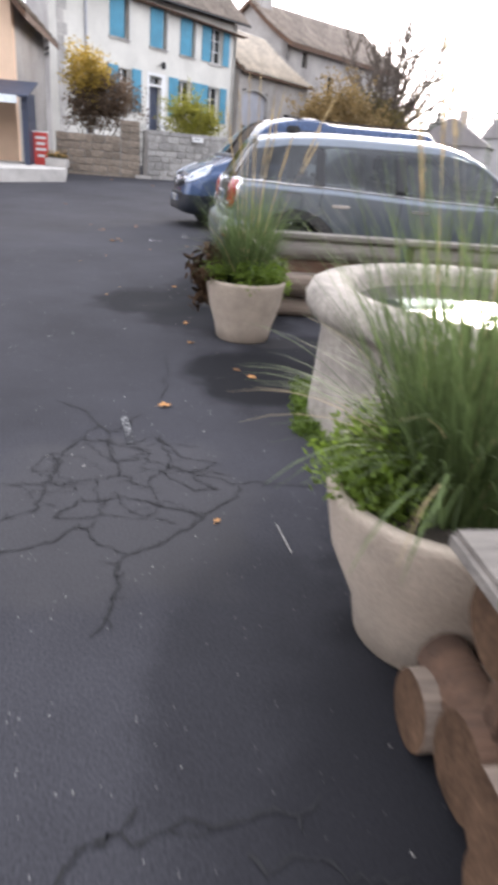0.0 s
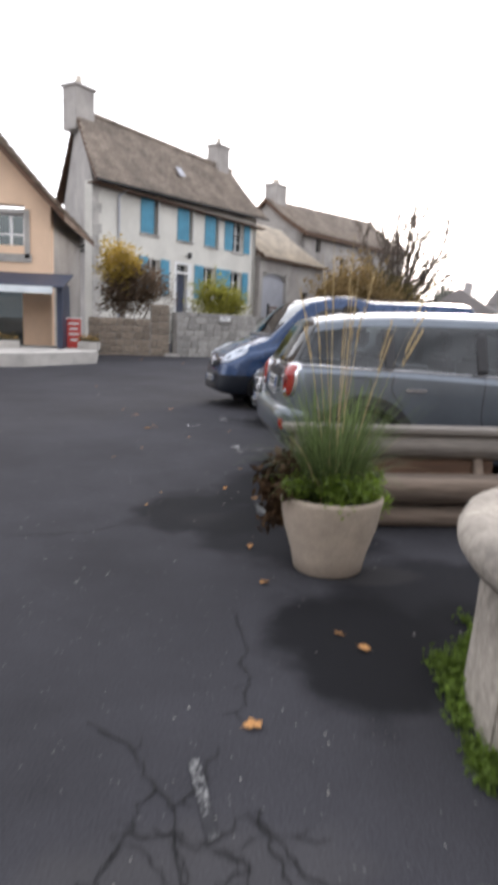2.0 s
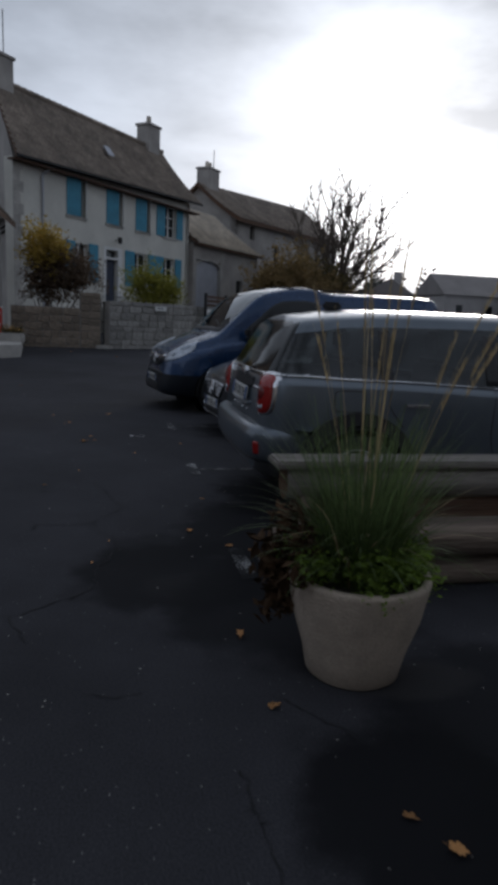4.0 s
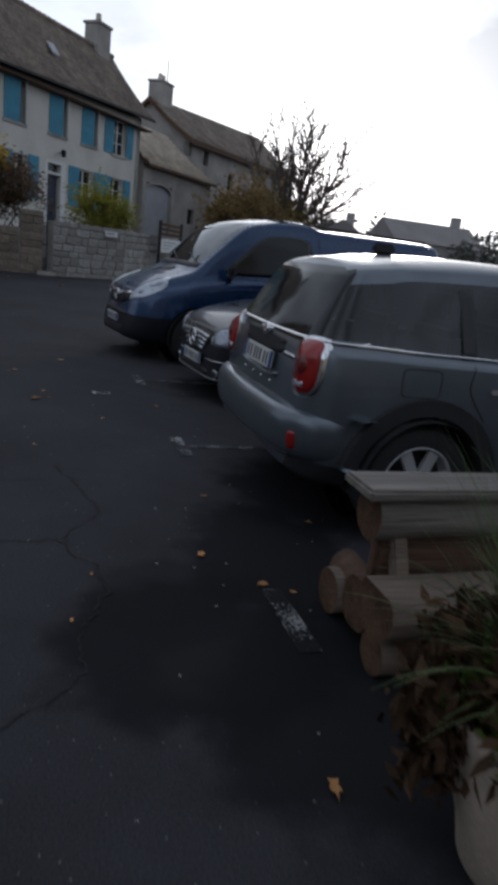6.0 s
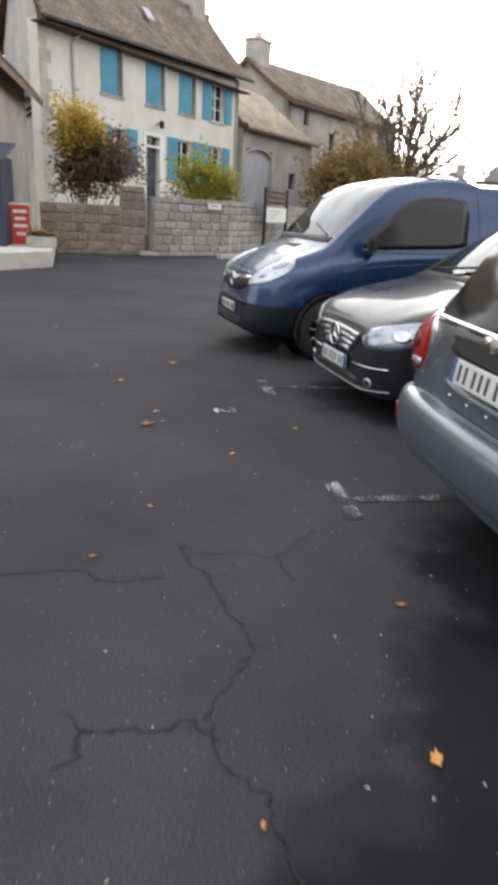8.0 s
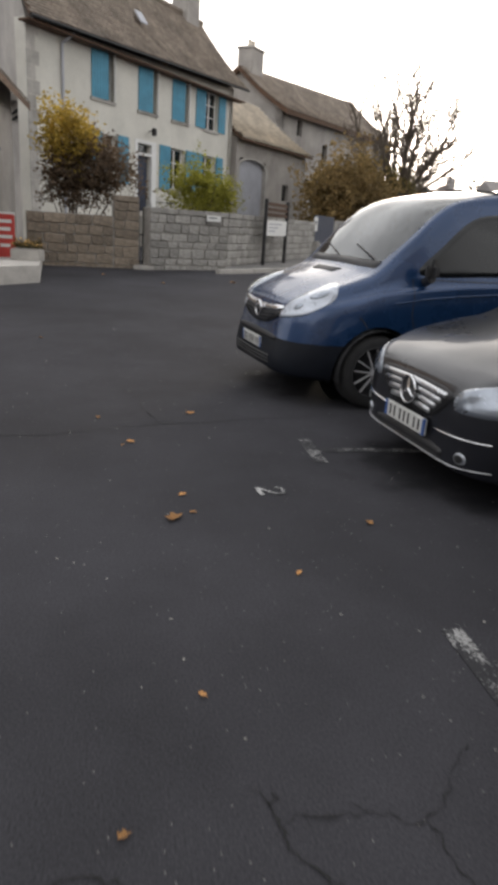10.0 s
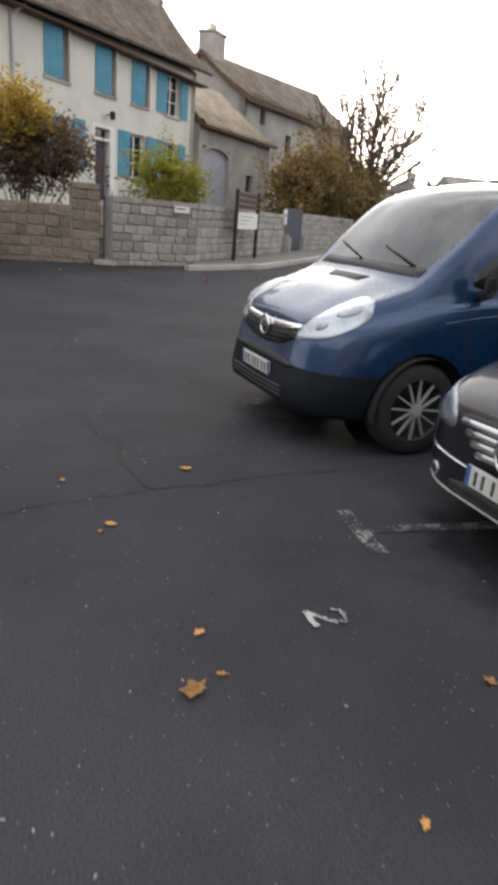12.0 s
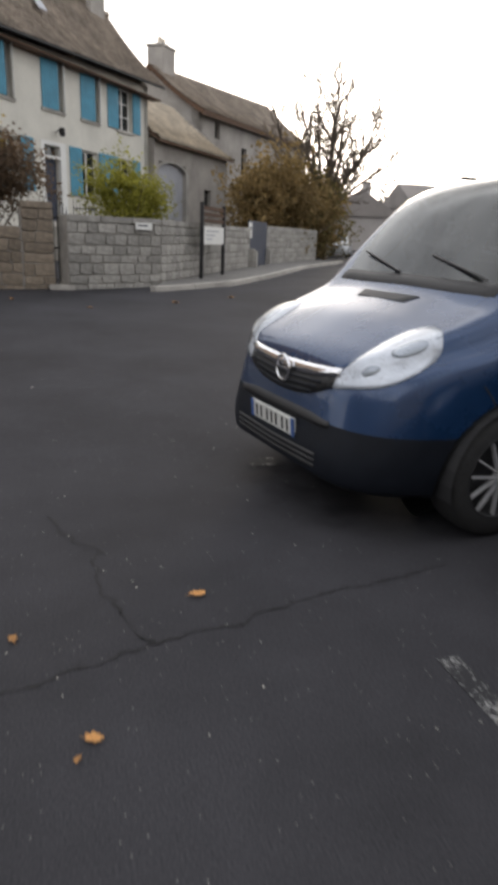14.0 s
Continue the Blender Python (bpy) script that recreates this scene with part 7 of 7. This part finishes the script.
def bay_number():
    """The figure 2 brushed on by hand: one stroke of uneven width."""
    line = spline([(-0.065, 0.045), (-0.05, 0.09), (0.0, 0.108), (0.055, 0.088), (0.062, 0.045), (0.03, 0.0), (-0.02, -0.045), (-0.07, -0.1)], 5)
    foot = np.array([(-0.085 + 0.02 * k, -0.104 + 0.004 * math.sin(k)) for k in range(9)])
    rng, vs, fs = random.Random(2), [], []
    for run, wide in ((line, 0.016), (foot, 0.017)):
        first = len(vs)
        along = np.gradient(run, axis=0)
        for k, (p, d) in enumerate(zip(run, along)):
            side = np.array((-d[1], d[0])) / (np.hypot(*d) + 1e-9) * wide * rng.uniform(0.8, 1.15)
            lift = 0.0 if run is line else 0.0015
            vs += [(*(p - side), lift), (*(p + side), lift)]
            if k:
                o = first + 2 * k
                fs.append((o - 2, o, o + 1, o - 1))
    vs = [(0.72 * x, 0.72 * y, z) for x, y, z in vs]
    me = mesh_of("bay_number", vs, fs, M["number_paint"])
    ob = new("bay_number", me)
    ob.matrix_basis = pose(-0.46, 1.45, 0.007, 0, 0, -82)
    return tagged(ob, "white number 2 painted on the asphalt", "road marking", kind="structure")


bay_number()

crack([(-0.95, -5.39), (-0.77, -5.55), (-0.7, -5.74), (-0.64, -5.83), (-0.6, -6.13), (-0.56, -6.28)], 1, 0.0101)
crack([(-0.7, -5.74), (-0.83, -6.04), (-0.84, -6.32), (-0.86, -6.57), (-0.94, -6.63), (-1.2, -6.7)], 2, 0.0085)
crack([(-0.64, -5.83), (-0.55, -5.67), (-0.5, -5.55)], 3, 0.0085)
crack([(-0.56, -6.28), (-0.67, -6.31), (-0.78, -6.36), (-0.99, -6.38), (-1.3, -6.3)], 4, 0.0085)
crack([(-0.39, -5.84), (-0.36, -6.2), (-0.23, -6.27), (-0.09, -6.35)], 5, 0.0085)
crack([(-0.56, -6.28), (-0.44, -6.38), (-0.34, -6.2)], 6, 0.0085)
crack([(-0.79, -6.63), (-0.71, -6.48), (-0.56, -6.47), (-0.39, -6.54), (-0.23, -6.63), (-0.09, -6.47), (-0.06, -6.36)], 7, 0.0101)
crack([(-0.79, -6.63), (-0.63, -6.61), (-0.5, -6.64), (-0.39, -6.54)], 8, 0.0085)
crack([(-1.2, -6.95), (-0.9, -6.85), (-0.76, -6.78), (-0.69, -6.68), (-0.61, -6.81), (-0.51, -6.88), (-0.42, -6.83), (-0.23, -6.63)], 9, 0.0108)
crack([(-0.51, -6.88), (-0.53, -7.07), (-0.55, -7.2), (-0.6, -7.3)], 10, 0.0115)
crack([(-0.37, -4.48), (-0.34, -4.84), (-0.37, -5.21), (-0.4, -5.41)], 11, 0.0085)
crack([(-0.09, -6.35), (0.1, -6.34), (0.28, -6.37)], 12, 0.0058)
crack([(-0.6, -6.13), (-0.48, -6.1), (-0.36, -6.2)], 41, 0.0065)
crack([(-0.7, -5.9), (-0.58, -5.98), (-0.47, -5.9), (-0.39, -5.84)], 42, 0.0065)
crack([(-0.67, -6.31), (-0.64, -6.48), (-0.63, -6.61)], 43, 0.0072)
crack([(-0.44, -6.38), (-0.42, -6.54)], 44, 0.0065)
crack([(-0.91, -0.72), (-0.9, -0.9), (-0.8, -1.09), (-0.72, -1.37), (-0.72, -1.54), (-0.85, -1.73), (-0.89, -1.9), (-0.89, -2.02), (-0.81, -2.1), (-0.76, -2.19), (-0.75, -2.27), (-0.82, -2.6)], 13, 0.0094)
crack([(-0.89, -1.9), (-0.98, -1.84), (-1.13, -1.86), (-1.27, -1.85), (-1.35, -1.77)], 14, 0.0085)
crack([(-1.27, -1.85), (-1.28, -1.95), (-1.35, -1.99)], 15, 0.0085)
crack([(-1.9, -0.96), (-1.69, -0.94), (-1.46, -0.91), (-1.3, -0.99), (-1.01, -1.01)], 16, 0.0085)
crack([(-0.89, -0.82), (-0.67, -0.81), (-0.5, -0.85), (-0.46, -1.07)], 17, 0.0058)
crack([(-0.5, -0.85), (-0.24, -0.61)], 18, 0.0058)
crack([(-2.6, 2.35), (-1.58, 2.65), (-1.4, 2.7), (-1.04, 2.8), (-0.75, 2.85), (-0.38, 2.96), (-0.06, 3.0), (0.42, 3.1)], 19, 0.0094)
crack([(-1.04, 2.8), (-1.14, 3.07), (-1.2, 3.25), (-1.18, 3.59), (-1.34, 3.82), (-1.41, 4.08)], 20, 0.0085)
crack([(-1.7, -3.35), (-1.29, -3.25), (-1.17, -3.2), (-0.96, -3.06), (-0.86, -2.93), (-0.84, -2.6)], 21, 0.0101)
crack([(-1.25, -3.25), (-1.19, -3.42), (-1.16, -3.53)], 22, 0.0085)
crack([(-0.89, -3.98), (-0.66, -3.99)], 23, 0.0058)
crack([(-0.15, -4.09), (-0.01, -4.25), (0.08, -4.38)], 24, 0.0072)
crack([(-0.53, -7.91), (-0.4, -7.9), (-0.27, -7.89), (-0.17, -7.87), (-0.1, -7.89), (-0.04, -7.84)], 25, 0.0094)
crack([(-0.22, -7.96), (-0.07, -7.98), (0.1, -8.03)], 26, 0.0094)
crack([(-0.7, -8.1), (-0.6, -7.99), (-0.54, -7.92), (-0.45, -7.84)], 27, 0.0094)


def crack_net(cx, cy, rx, ry, step, seed):
    """The fine net between the large cracks where the surface has broken into small plates."""
    rng = random.Random(seed)
    nodes = {}
    nx, ny = int(rx / step) + 1, int(ry / step) + 1
    for i in range(-nx, nx + 1):
        for j in range(-ny, ny + 1):
            x, y = cx + (i + 0.5 * (j % 2)) * step + rng.uniform(-0.3, 0.3) * step, cy + j * step + rng.uniform(-0.3, 0.3) * step
            if ((x - cx) / rx) ** 2 + ((y - cy) / ry) ** 2 < 1:
                nodes[i, j] = (x, y)
    for (i, j), p in nodes.items():
        for di, dj in ((1, 0), (0, 1), (-1, 1)):
            q = nodes.get((i + di, j + dj))
            if q and rng.random() < 0.5:
                crack([p, q], rng.randrange(10000), rng.uniform(0.004, 0.008))


crack_net(-0.52, -6.25, 0.5, 0.48, 0.15, 3)


# ---- fallen leaves and pale flecks ----
def fallen_leaf_mesh(seed):
    """A dry lobed leaf, curled and torn, on a short stalk."""
    rng = random.Random(seed)
    n, vs, fs = 22, [(0, 0, 0.03)], []
    for ringk, share in ((0, 0.5), (1, 1.0)):
        for k in range(n):
            a = 2 * math.pi * k / n
            lobe = 0.36 + 0.07 * math.cos(5 * a + 0.4 * seed) + 0.05 * math.cos(8 * a + seed)
            r = share * lobe * (rng.uniform(0.8, 1.1) if ringk else 1.0)
            x, y = r * 1.25 * math.cos(a), r * math.sin(a)
            vs.append((x, y, 0.02 + (0.25 + 0.2 * (seed % 3)) * y * y + 0.1 * math.sin(5 * x + seed) ** 2 + share * rng.uniform(0, 0.06)))
    for k in range(n):
        q = (k + 1) % n
        fs += [(0, 1 + k, 1 + q), (1 + k, 1 + n + k, 1 + n + q, 1 + q)]
    o = len(vs)
    vs += [(0.4, 0.0, 0.02), (0.72, 0.03, 0.04), (0.72, 0.05, 0.04), (0.4, 0.03, 0.02)]
    fs.append((o, o + 1, o + 2, o + 3))
    return mesh_of("fallen_leaf", vs, fs, M["fallen"])


LEAF_MESHES = [fallen_leaf_mesh(k) for k in range(5)]
LEAVES = [(-0.06, -1.29, 0.07), (-0.25, -2.07, 0.09), (0.47, -1.7, 0.07), (-0.03, -2.39, 0.08), (-0.89, -2.6, 0.04), (0.09, -2.47, 0.05), (-1.07, 1.09, 0.15), (0.0, 0.99, 0.07), (-0.81, 3.1, 0.11), (-0.53, 0.48, 0.06),
          (-1.06, -0.3, 0.05), (-1.32, -0.81, 0.05), (-0.79, -2.23, 0.04), (-1.3, 2.36, 0.09), (-1.0, 1.41, 0.07), (-1.55, 2.95, 0.07), (-0.96, 1.16, 0.06), (-1.35, 2.29, 0.045)]
LEAVES2 = [(0.18, -4.9, 0.09), (-0.37, -5.44, 0.1), (-0.19, -3.57, 0.1), (0.1, -4.76, 0.07), (-0.17, -4.15, 0.08), (0.4, -6.26, 0.07), (-2.38, 6.2, 0.1), (-0.18, -6.66, 0.05), (0.3, -7.6, 0.06), (1.05, 13.2, 0.2), (-1.9, 13.5, 0.2), (-0.6, 12.4, 0.18), (2.4, 14.1, 0.25)]
for k, (x, y, s) in enumerate(LEAVES + LEAVES2):
    lf = new("fallen_leaf", LEAF_MESHES[k % 5])
    lf.matrix_basis = pose(x, y, ground_z(y) + 0.006, 0, 0, 67 * k) @ Matrix.Diagonal((s * 0.72, s * (0.5 + 0.08 * (k % 4)), s * 0.7, 1))
    tagged(lf, "orange-brown fallen leaf on the asphalt", "leaf", "fallen leaves")


def scatter_flecks(n, seed):
    rng = np.random.default_rng(seed)
    vs, fs = [], []
    for _ in range(n):
        x, y = rng.uniform(-3.2, 0.9), rng.uniform(-9.5, 9.0)
        r, o = rng.uniform(0.0015, 0.0045) * (2.2 if rng.random() < 0.04 else 1), len(vs)
        m = 6
        el, th = rng.uniform(1, 2.2), rng.uniform(0, 3.14)
        for k in range(m):
            a = 2 * math.pi * k / m
            px, py = r * math.cos(a) * el, r * math.sin(a)
            vs.append((x + px * math.cos(th) - py * math.sin(th), y + px * math.sin(th) + py * math.cos(th), ground_z(y) + 0.004))
        vs.append((x, y, ground_z(y) + 0.004 + r * 0.6))
        fs += [(o + k, o + (k + 1) % m, o + m) for k in range(m)]
    ob = obj("gravel_flecks", vs, fs, M["fleck"])
    return tagged(ob, "pale grit and leaf crumbs scattered on the asphalt", "grit", kind="stuff")


scatter_flecks(560, 8)
stem = part("straw_stalk", tube_bm((0.05, -6.69, 0.008), (0.07, -6.88, 0.01), 0.0022, n=5), M["fleck"], None)
tagged(stem, "dry pale straw stalk on the asphalt", "straw")


# ---- pavement and kerb along the street ----
PAVE = [(0.95, 15.05), (2.0, 15.75), (3.2, 16.75), (5.07, 19.6), (8.6, 25.6), (13.5, 32.5)]
BACK = [(1.3, 16.1), (1.7, 16.9), (2.6, 18.5), (3.9, 20.8), (7.0, 26.2), (11.8, 33.2)]
vs, fs = [], []
for (ax, ay), (bx, by) in zip(PAVE, BACK):
    z = ground_z(ay)
    vs += [(ax, ay, z - 0.1), (ax, ay, z + 0.09), (bx, by, ground_z(by) + 0.1)]
for i in range(len(PAVE) - 1):
    k = 3 * i
    fs += [(k, k + 3, k + 4, k + 1), (k + 1, k + 4, k + 5, k + 2)]
tagged(obj("pavement", vs, fs, M["pavement"]), "pale asphalt pavement along the garden wall", "pavement", kind="structure")
kerb = thing("kerb", (2, 15.75, 0.27), label="low grey stone kerb of the pavement", category="kerb", kind="structure")
kinv = kerb.matrix_basis.inverted()
for i in range(len(PAVE) - 1):
    a, b = Vector((*PAVE[i], 0)), Vector((*PAVE[i + 1], 0))
    n = max(1, round((b - a).length / 1.0))
    for k in range(n):
        p, q = a.lerp(b, (k + 0.01) / n), a.lerp(b, (k + 0.99) / n)
        side = Vector((b.y - a.y, a.x - b.x, 0)).normalized()
        zz = ground_z(p.y)
        bm = bmesh.new()
        c = [p + side * 0.02, q + side * 0.02, q - side * 0.14, p - side * 0.14]
        lo = [bm.verts.new((w.x, w.y, zz - 0.08)) for w in c]
        hi = [bm.verts.new((w.x, w.y, zz + 0.115)) for w in c]
        bm.faces.new(hi)
        for j in range(4):
            bm.faces.new([lo[j], lo[(j + 1) % 4], hi[(j + 1) % 4], hi[j]])
        bmesh.ops.recalc_face_normals(bm, faces=bm.faces)
        ks = part("kerb_stone", bm, M["dressed"], kerb)
        ks.matrix_parent_inverse = kinv


# ---- gate, signs, board, flowers ----
def coping(p, q, z, w, parent, material, n):
    a, b = Vector((*p, 0)), Vector((*q, 0))
    ang = math.atan2(b.y - a.y, b.x - a.x)
    inn = Vector((-(b - a).y, (b - a).x, 0)).normalized()
    for k in range(n):
        l = (b - a).length / n
        c = a.lerp(b, (k + 0.5) / n) + inn * (w / 2 - 0.05)
        cs = part("coping_stone", in_place(box_bm(-l / 2 + 0.006, -w / 2, 0, l / 2 - 0.006, w / 2, 0.13, 0.015), pose(c.x, c.y, z, 0, 0, math.degrees(ang))), material, parent)


coping((-0.82, 15.2), (1.28, 16.22), 1.64, 0.46, wl3, M["granite"], 3)
coping((1.28, 16.22), (5.9, 24.3), 1.64, 0.46, wl4, M["granite"], 9)
coping((7.86, 28.2), (12.9, 34.8), 1.8, 0.46, wl5, M["granite"], 7)
coping((-1.7, 15.28), (-1.08, 15.36), 1.86, 0.46, wl2, M["brownstone"], 1)


def iron_gate():
    t = thing("iron_gate", (-1.0, 15.42, 0.28), label="narrow black wrought-iron garden gate between stone piers", category="gate")
    for k in range(5):
        x = -0.06 + k * 0.065
        part("bar", tube_bm((x, 0.1, 0.08), (x, 0.1, 1.5 + 0.12 * math.sin(math.pi * k / 4)), 0.009, n=6), M["iron"], t)
        part("spear_tip", tube_bm((x, 0.1, 1.5 + 0.12 * math.sin(math.pi * k / 4)), (x, 0.1, 1.64 + 0.12 * math.sin(math.pi * k / 4)), 0.016, 0.001, 6), M["iron"], t)
    for z in (0.15, 0.8, 1.4):
        part("rail", box_bm(-0.09, 0.085, z, 0.22, 0.115, z + 0.03), M["iron"], t)
    t2 = thing("iron_railing", (-0.62, 15.55, 1.77), 26, label="short spiked iron railing on the wall by the gate", category="railing")
    for k in range(8):
        part("bar", tube_bm((k * 0.07, 0.05, 0), (k * 0.07, 0.05, 0.3 - 0.02 * k), 0.008, 0.004, 6), M["iron"], t2)
    part("rail", box_bm(-0.02, 0.035, 0.12, 0.52, 0.065, 0.14), M["iron"], t2)
    part("gate_step", box_bm(-0.22, -0.25, -0.05, 0.3, 0.1, 0.08, 0.02), M["dressed"], t)


iron_gate()


def notice_board():
    """Two posts with a slatted header and a pale panel, beside the wall."""
    t = thing("notice_board", (2.62, 17.78, 0.28), 59.5, label="wooden notice board on two dark posts with a pale panel", category="sign")
    L = 2.05
    for x in (0.0, L):
        part("post", box_bm(x - 0.045, -0.045, 0, x + 0.045, 0.045, 1.98, 0.006), M["iron"], t)
    for z in (1.5, 1.65, 1.8):
        part("slat", box_bm(0.05, -0.02, z, L - 0.05, 0.02, z + 0.1, 0.004), M["log_dark"], t)
    pn = part("panel", box_bm(0.06, -0.03, 0.95, L - 0.06, 0.0, 1.4, 0.006), M["white"], t, "pale printed panel")
    for z, w in ((1.27, 1.2), (1.17, 0.9), (1.07, 0.6)):
        part("text_bar", box_bm(0.25, -0.034, z, 0.25 + w, -0.028, z + 0.035), M["grey_door"], pn)
    return t


notice_board()


def wall_plate(at, rz, w, h, label, m, bars=1):
    t = thing("wall_plate", at, rz, label=label, category="sign")
    part("plate", box_bm(-w / 2, -0.015, -h / 2, w / 2, 0.015, h / 2, 0.004), m, t)
    for k in range(bars):
        part("text_bar", box_bm(-w * 0.38, -0.019, h * (0.1 - 0.3 * k) - h * 0.09, w * 0.22, -0.012, h * (0.1 - 0.3 * k) + h * 0.09), M["navy"], t)
    return t


wall_plate((0.86, 15.9, 1.6), 25.9, 0.42, 0.15, "small white street plate on the granite wall", M["white"])
wall_plate((6.05, 24.7, 1.7), 60, 0.5, 0.55, "white plate on the wall's end pier", M["white"])
wall_plate((7.5, 27.7, 1.5), 60, 0.3, 0.42, "small white notice by the far gate", M["white"], 2)
# dark gate between the street walls
g = thing("garden_gate", (6.1, 24.75, 0.3), 60.2, label="dark boarded gate between the garden walls", category="gate")
for k in range(11):
    part("board", box_bm(0.1 + k * 0.31, 0.1, 0.05, 0.4 + k * 0.31, 0.15, 1.75, 0.006), M["navy"], g)
for k, (x, y) in enumerate(((5.95, 24.3), (7.75, 28.0))):
    pr = part("gate_stone", in_place(box_bm(-0.2, -0.25, 0, 0.2, 0.15, 0.75, 0.08), pose(x, y - 0.05, 0.3, 0, 0, 60)), M["granite"], None)
    tagged(pr, "rough granite guard stone at the gate", "stone", "guard stones")


def red_board():
    t = thing("a_board", (-3.95, 13.3, 0.52), 8, label="red pavement board with pale lettering bars on the terrace", category="sign")
    for s, n in ((-1, "front_panel"), (1, "rear_panel")):
        bm = box_bm(-0.2, -0.012, 0, 0.2, 0.012, 0.9, 0.006)
        p = part(n, in_place(bm, pose(0, s * 0.16, 0, -s * 10)), M["red_sign"], t)
        if s < 0:
            for k, (z, w) in enumerate(((0.72, 0.3), (0.56, 0.24), (0.4, 0.3), (0.22, 0.2))):
                part("text_bar", in_place(box_bm(-w / 2, -0.017, z, w / 2, -0.01, z + 0.07), pose(0, s * 0.16, 0, -s * 10)), M["white"], p)
            part("frame", in_place(box_bm(-0.22, -0.006, 0.88, 0.22, 0.02, 0.93), pose(0, s * 0.16, 0, -s * 10)), M["white"], p)
    return t


red_board()


def flower_trough(at, rz, length):
    t = thing("flower_trough", at, rz, label="stone trough with faded orange flowers on the terrace edge", category="planter")
    part("trough", box_bm(0, 0, 0, length, 0.32, 0.24, 0.02), M["dressed"], t)
    rng = np.random.default_rng(77)
    c = np.column_stack([rng.uniform(0.03, length - 0.03, 500), rng.uniform(0.02, 0.3, 500), 0.26 + np.abs(rng.normal(0, 0.07, 500))])
    v, f = leaves(rng, c, 0.03, 0.3)
    obj("foliage", v, f, M["dark_leaf"], t)
    c = np.column_stack([rng.uniform(0.03, length - 0.03, 90), rng.uniform(0.0, 0.3, 90), 0.32 + np.abs(rng.normal(0, 0.06, 90))])
    v, f = leaves(rng, c, 0.03, 0.3)
    obj("blossom", v, f, M["flower"], t)
    return t


flower_trough((-3.75, 12.6, 0.5), -12, 0.62)
flower_trough((-6.6, 11.6, 0.48), 18, 1.4)


def far_car(at, rz):
    t = thing("car", at, rz, label="pale grey car parked far down the street", category="car")
    body = Shell([ring(0.05, 0.6, 0.25, 0.3, 0.45, 0.6, 0.05, 0.68, 0.5, 0.7, 0.4, 0.01), ring(0.3, 0.8, 0.2, 0.28, 0.45, 0.75, 0.06, 0.83, 0.68, 0.86, 0.5, 0.02), ring(1.1, 0.86, 0.2, 0.28, 0.5, 0.88, 0.06, 0.96, 0.74, 1.0, 0.6, 0.02),
                  ring(1.9, 0.86, 0.2, 0.28, 0.5, 0.93, 0.06, 1.33, 0.62, 1.42, 0.52, 0.04), ring(3.0, 0.86, 0.2, 0.28, 0.5, 0.94, 0.06, 1.33, 0.62, 1.42, 0.52, 0.04), ring(3.8, 0.82, 0.24, 0.3, 0.5, 0.92, 0.06, 1.0, 0.68, 1.05, 0.5, 0.03), ring(4.0, 0.7, 0.3, 0.36, 0.5, 0.85, 0.06, 0.92, 0.6, 0.95, 0.45, 0.03)])
    car_skin(t, body, lambda si, ri, side: "windscreen" if 2 < si < 3.2 and ri > 7 else "side_window:" + side if 2.4 < si < 5 and 5 < ri < 6 else "body", ((0.8, 0.3, 0.36), (3.2, 0.3, 0.36)), dict(body=M["pale_car"], windscreen=M["tint_glass"], side_window=M["tint_glass"]))
    for x in (0.8, 3.2):
        for s in (-1, 1):
            w = part("wheel", tube_bm((x, s * 0.68, 0.3), (x, s * 0.86, 0.3), 0.3, n=20), M["rubber"], t)
            part("rim", tube_bm((x, s * 0.86, 0.3), (x, s * 0.87, 0.3), 0.19, n=16), M["alloy"], w)
    return t


far_car((17.6, 42.6, 0.39), 60)
for wobj, p, q, z1, kind, m, sd in ((wl1, (-3.75, 15.0), (-1.72, 15.27), 1.5, "rubble", "brownstone", 3), (wl2, (-1.7, 15.28), (-1.08, 15.36), 1.86, "block", "brownstone", 4), (wl3, (-0.82, 15.2), (1.28, 16.22), 1.64, "rubble", "granite", 5),
                                    (wl4, (1.28, 16.22), (5.9, 24.3), 1.64, "rubble", "granite", 6), (wl5, (7.86, 28.2), (12.9, 34.8), 1.8, "rubble", "granite", 7)):
    stone_courses(wobj, p, q, 0.16, z1, kind, M[m], 0.22 if m == "brownstone" else 0.21, 0.36 if m == "brownstone" else 0.34, sd)
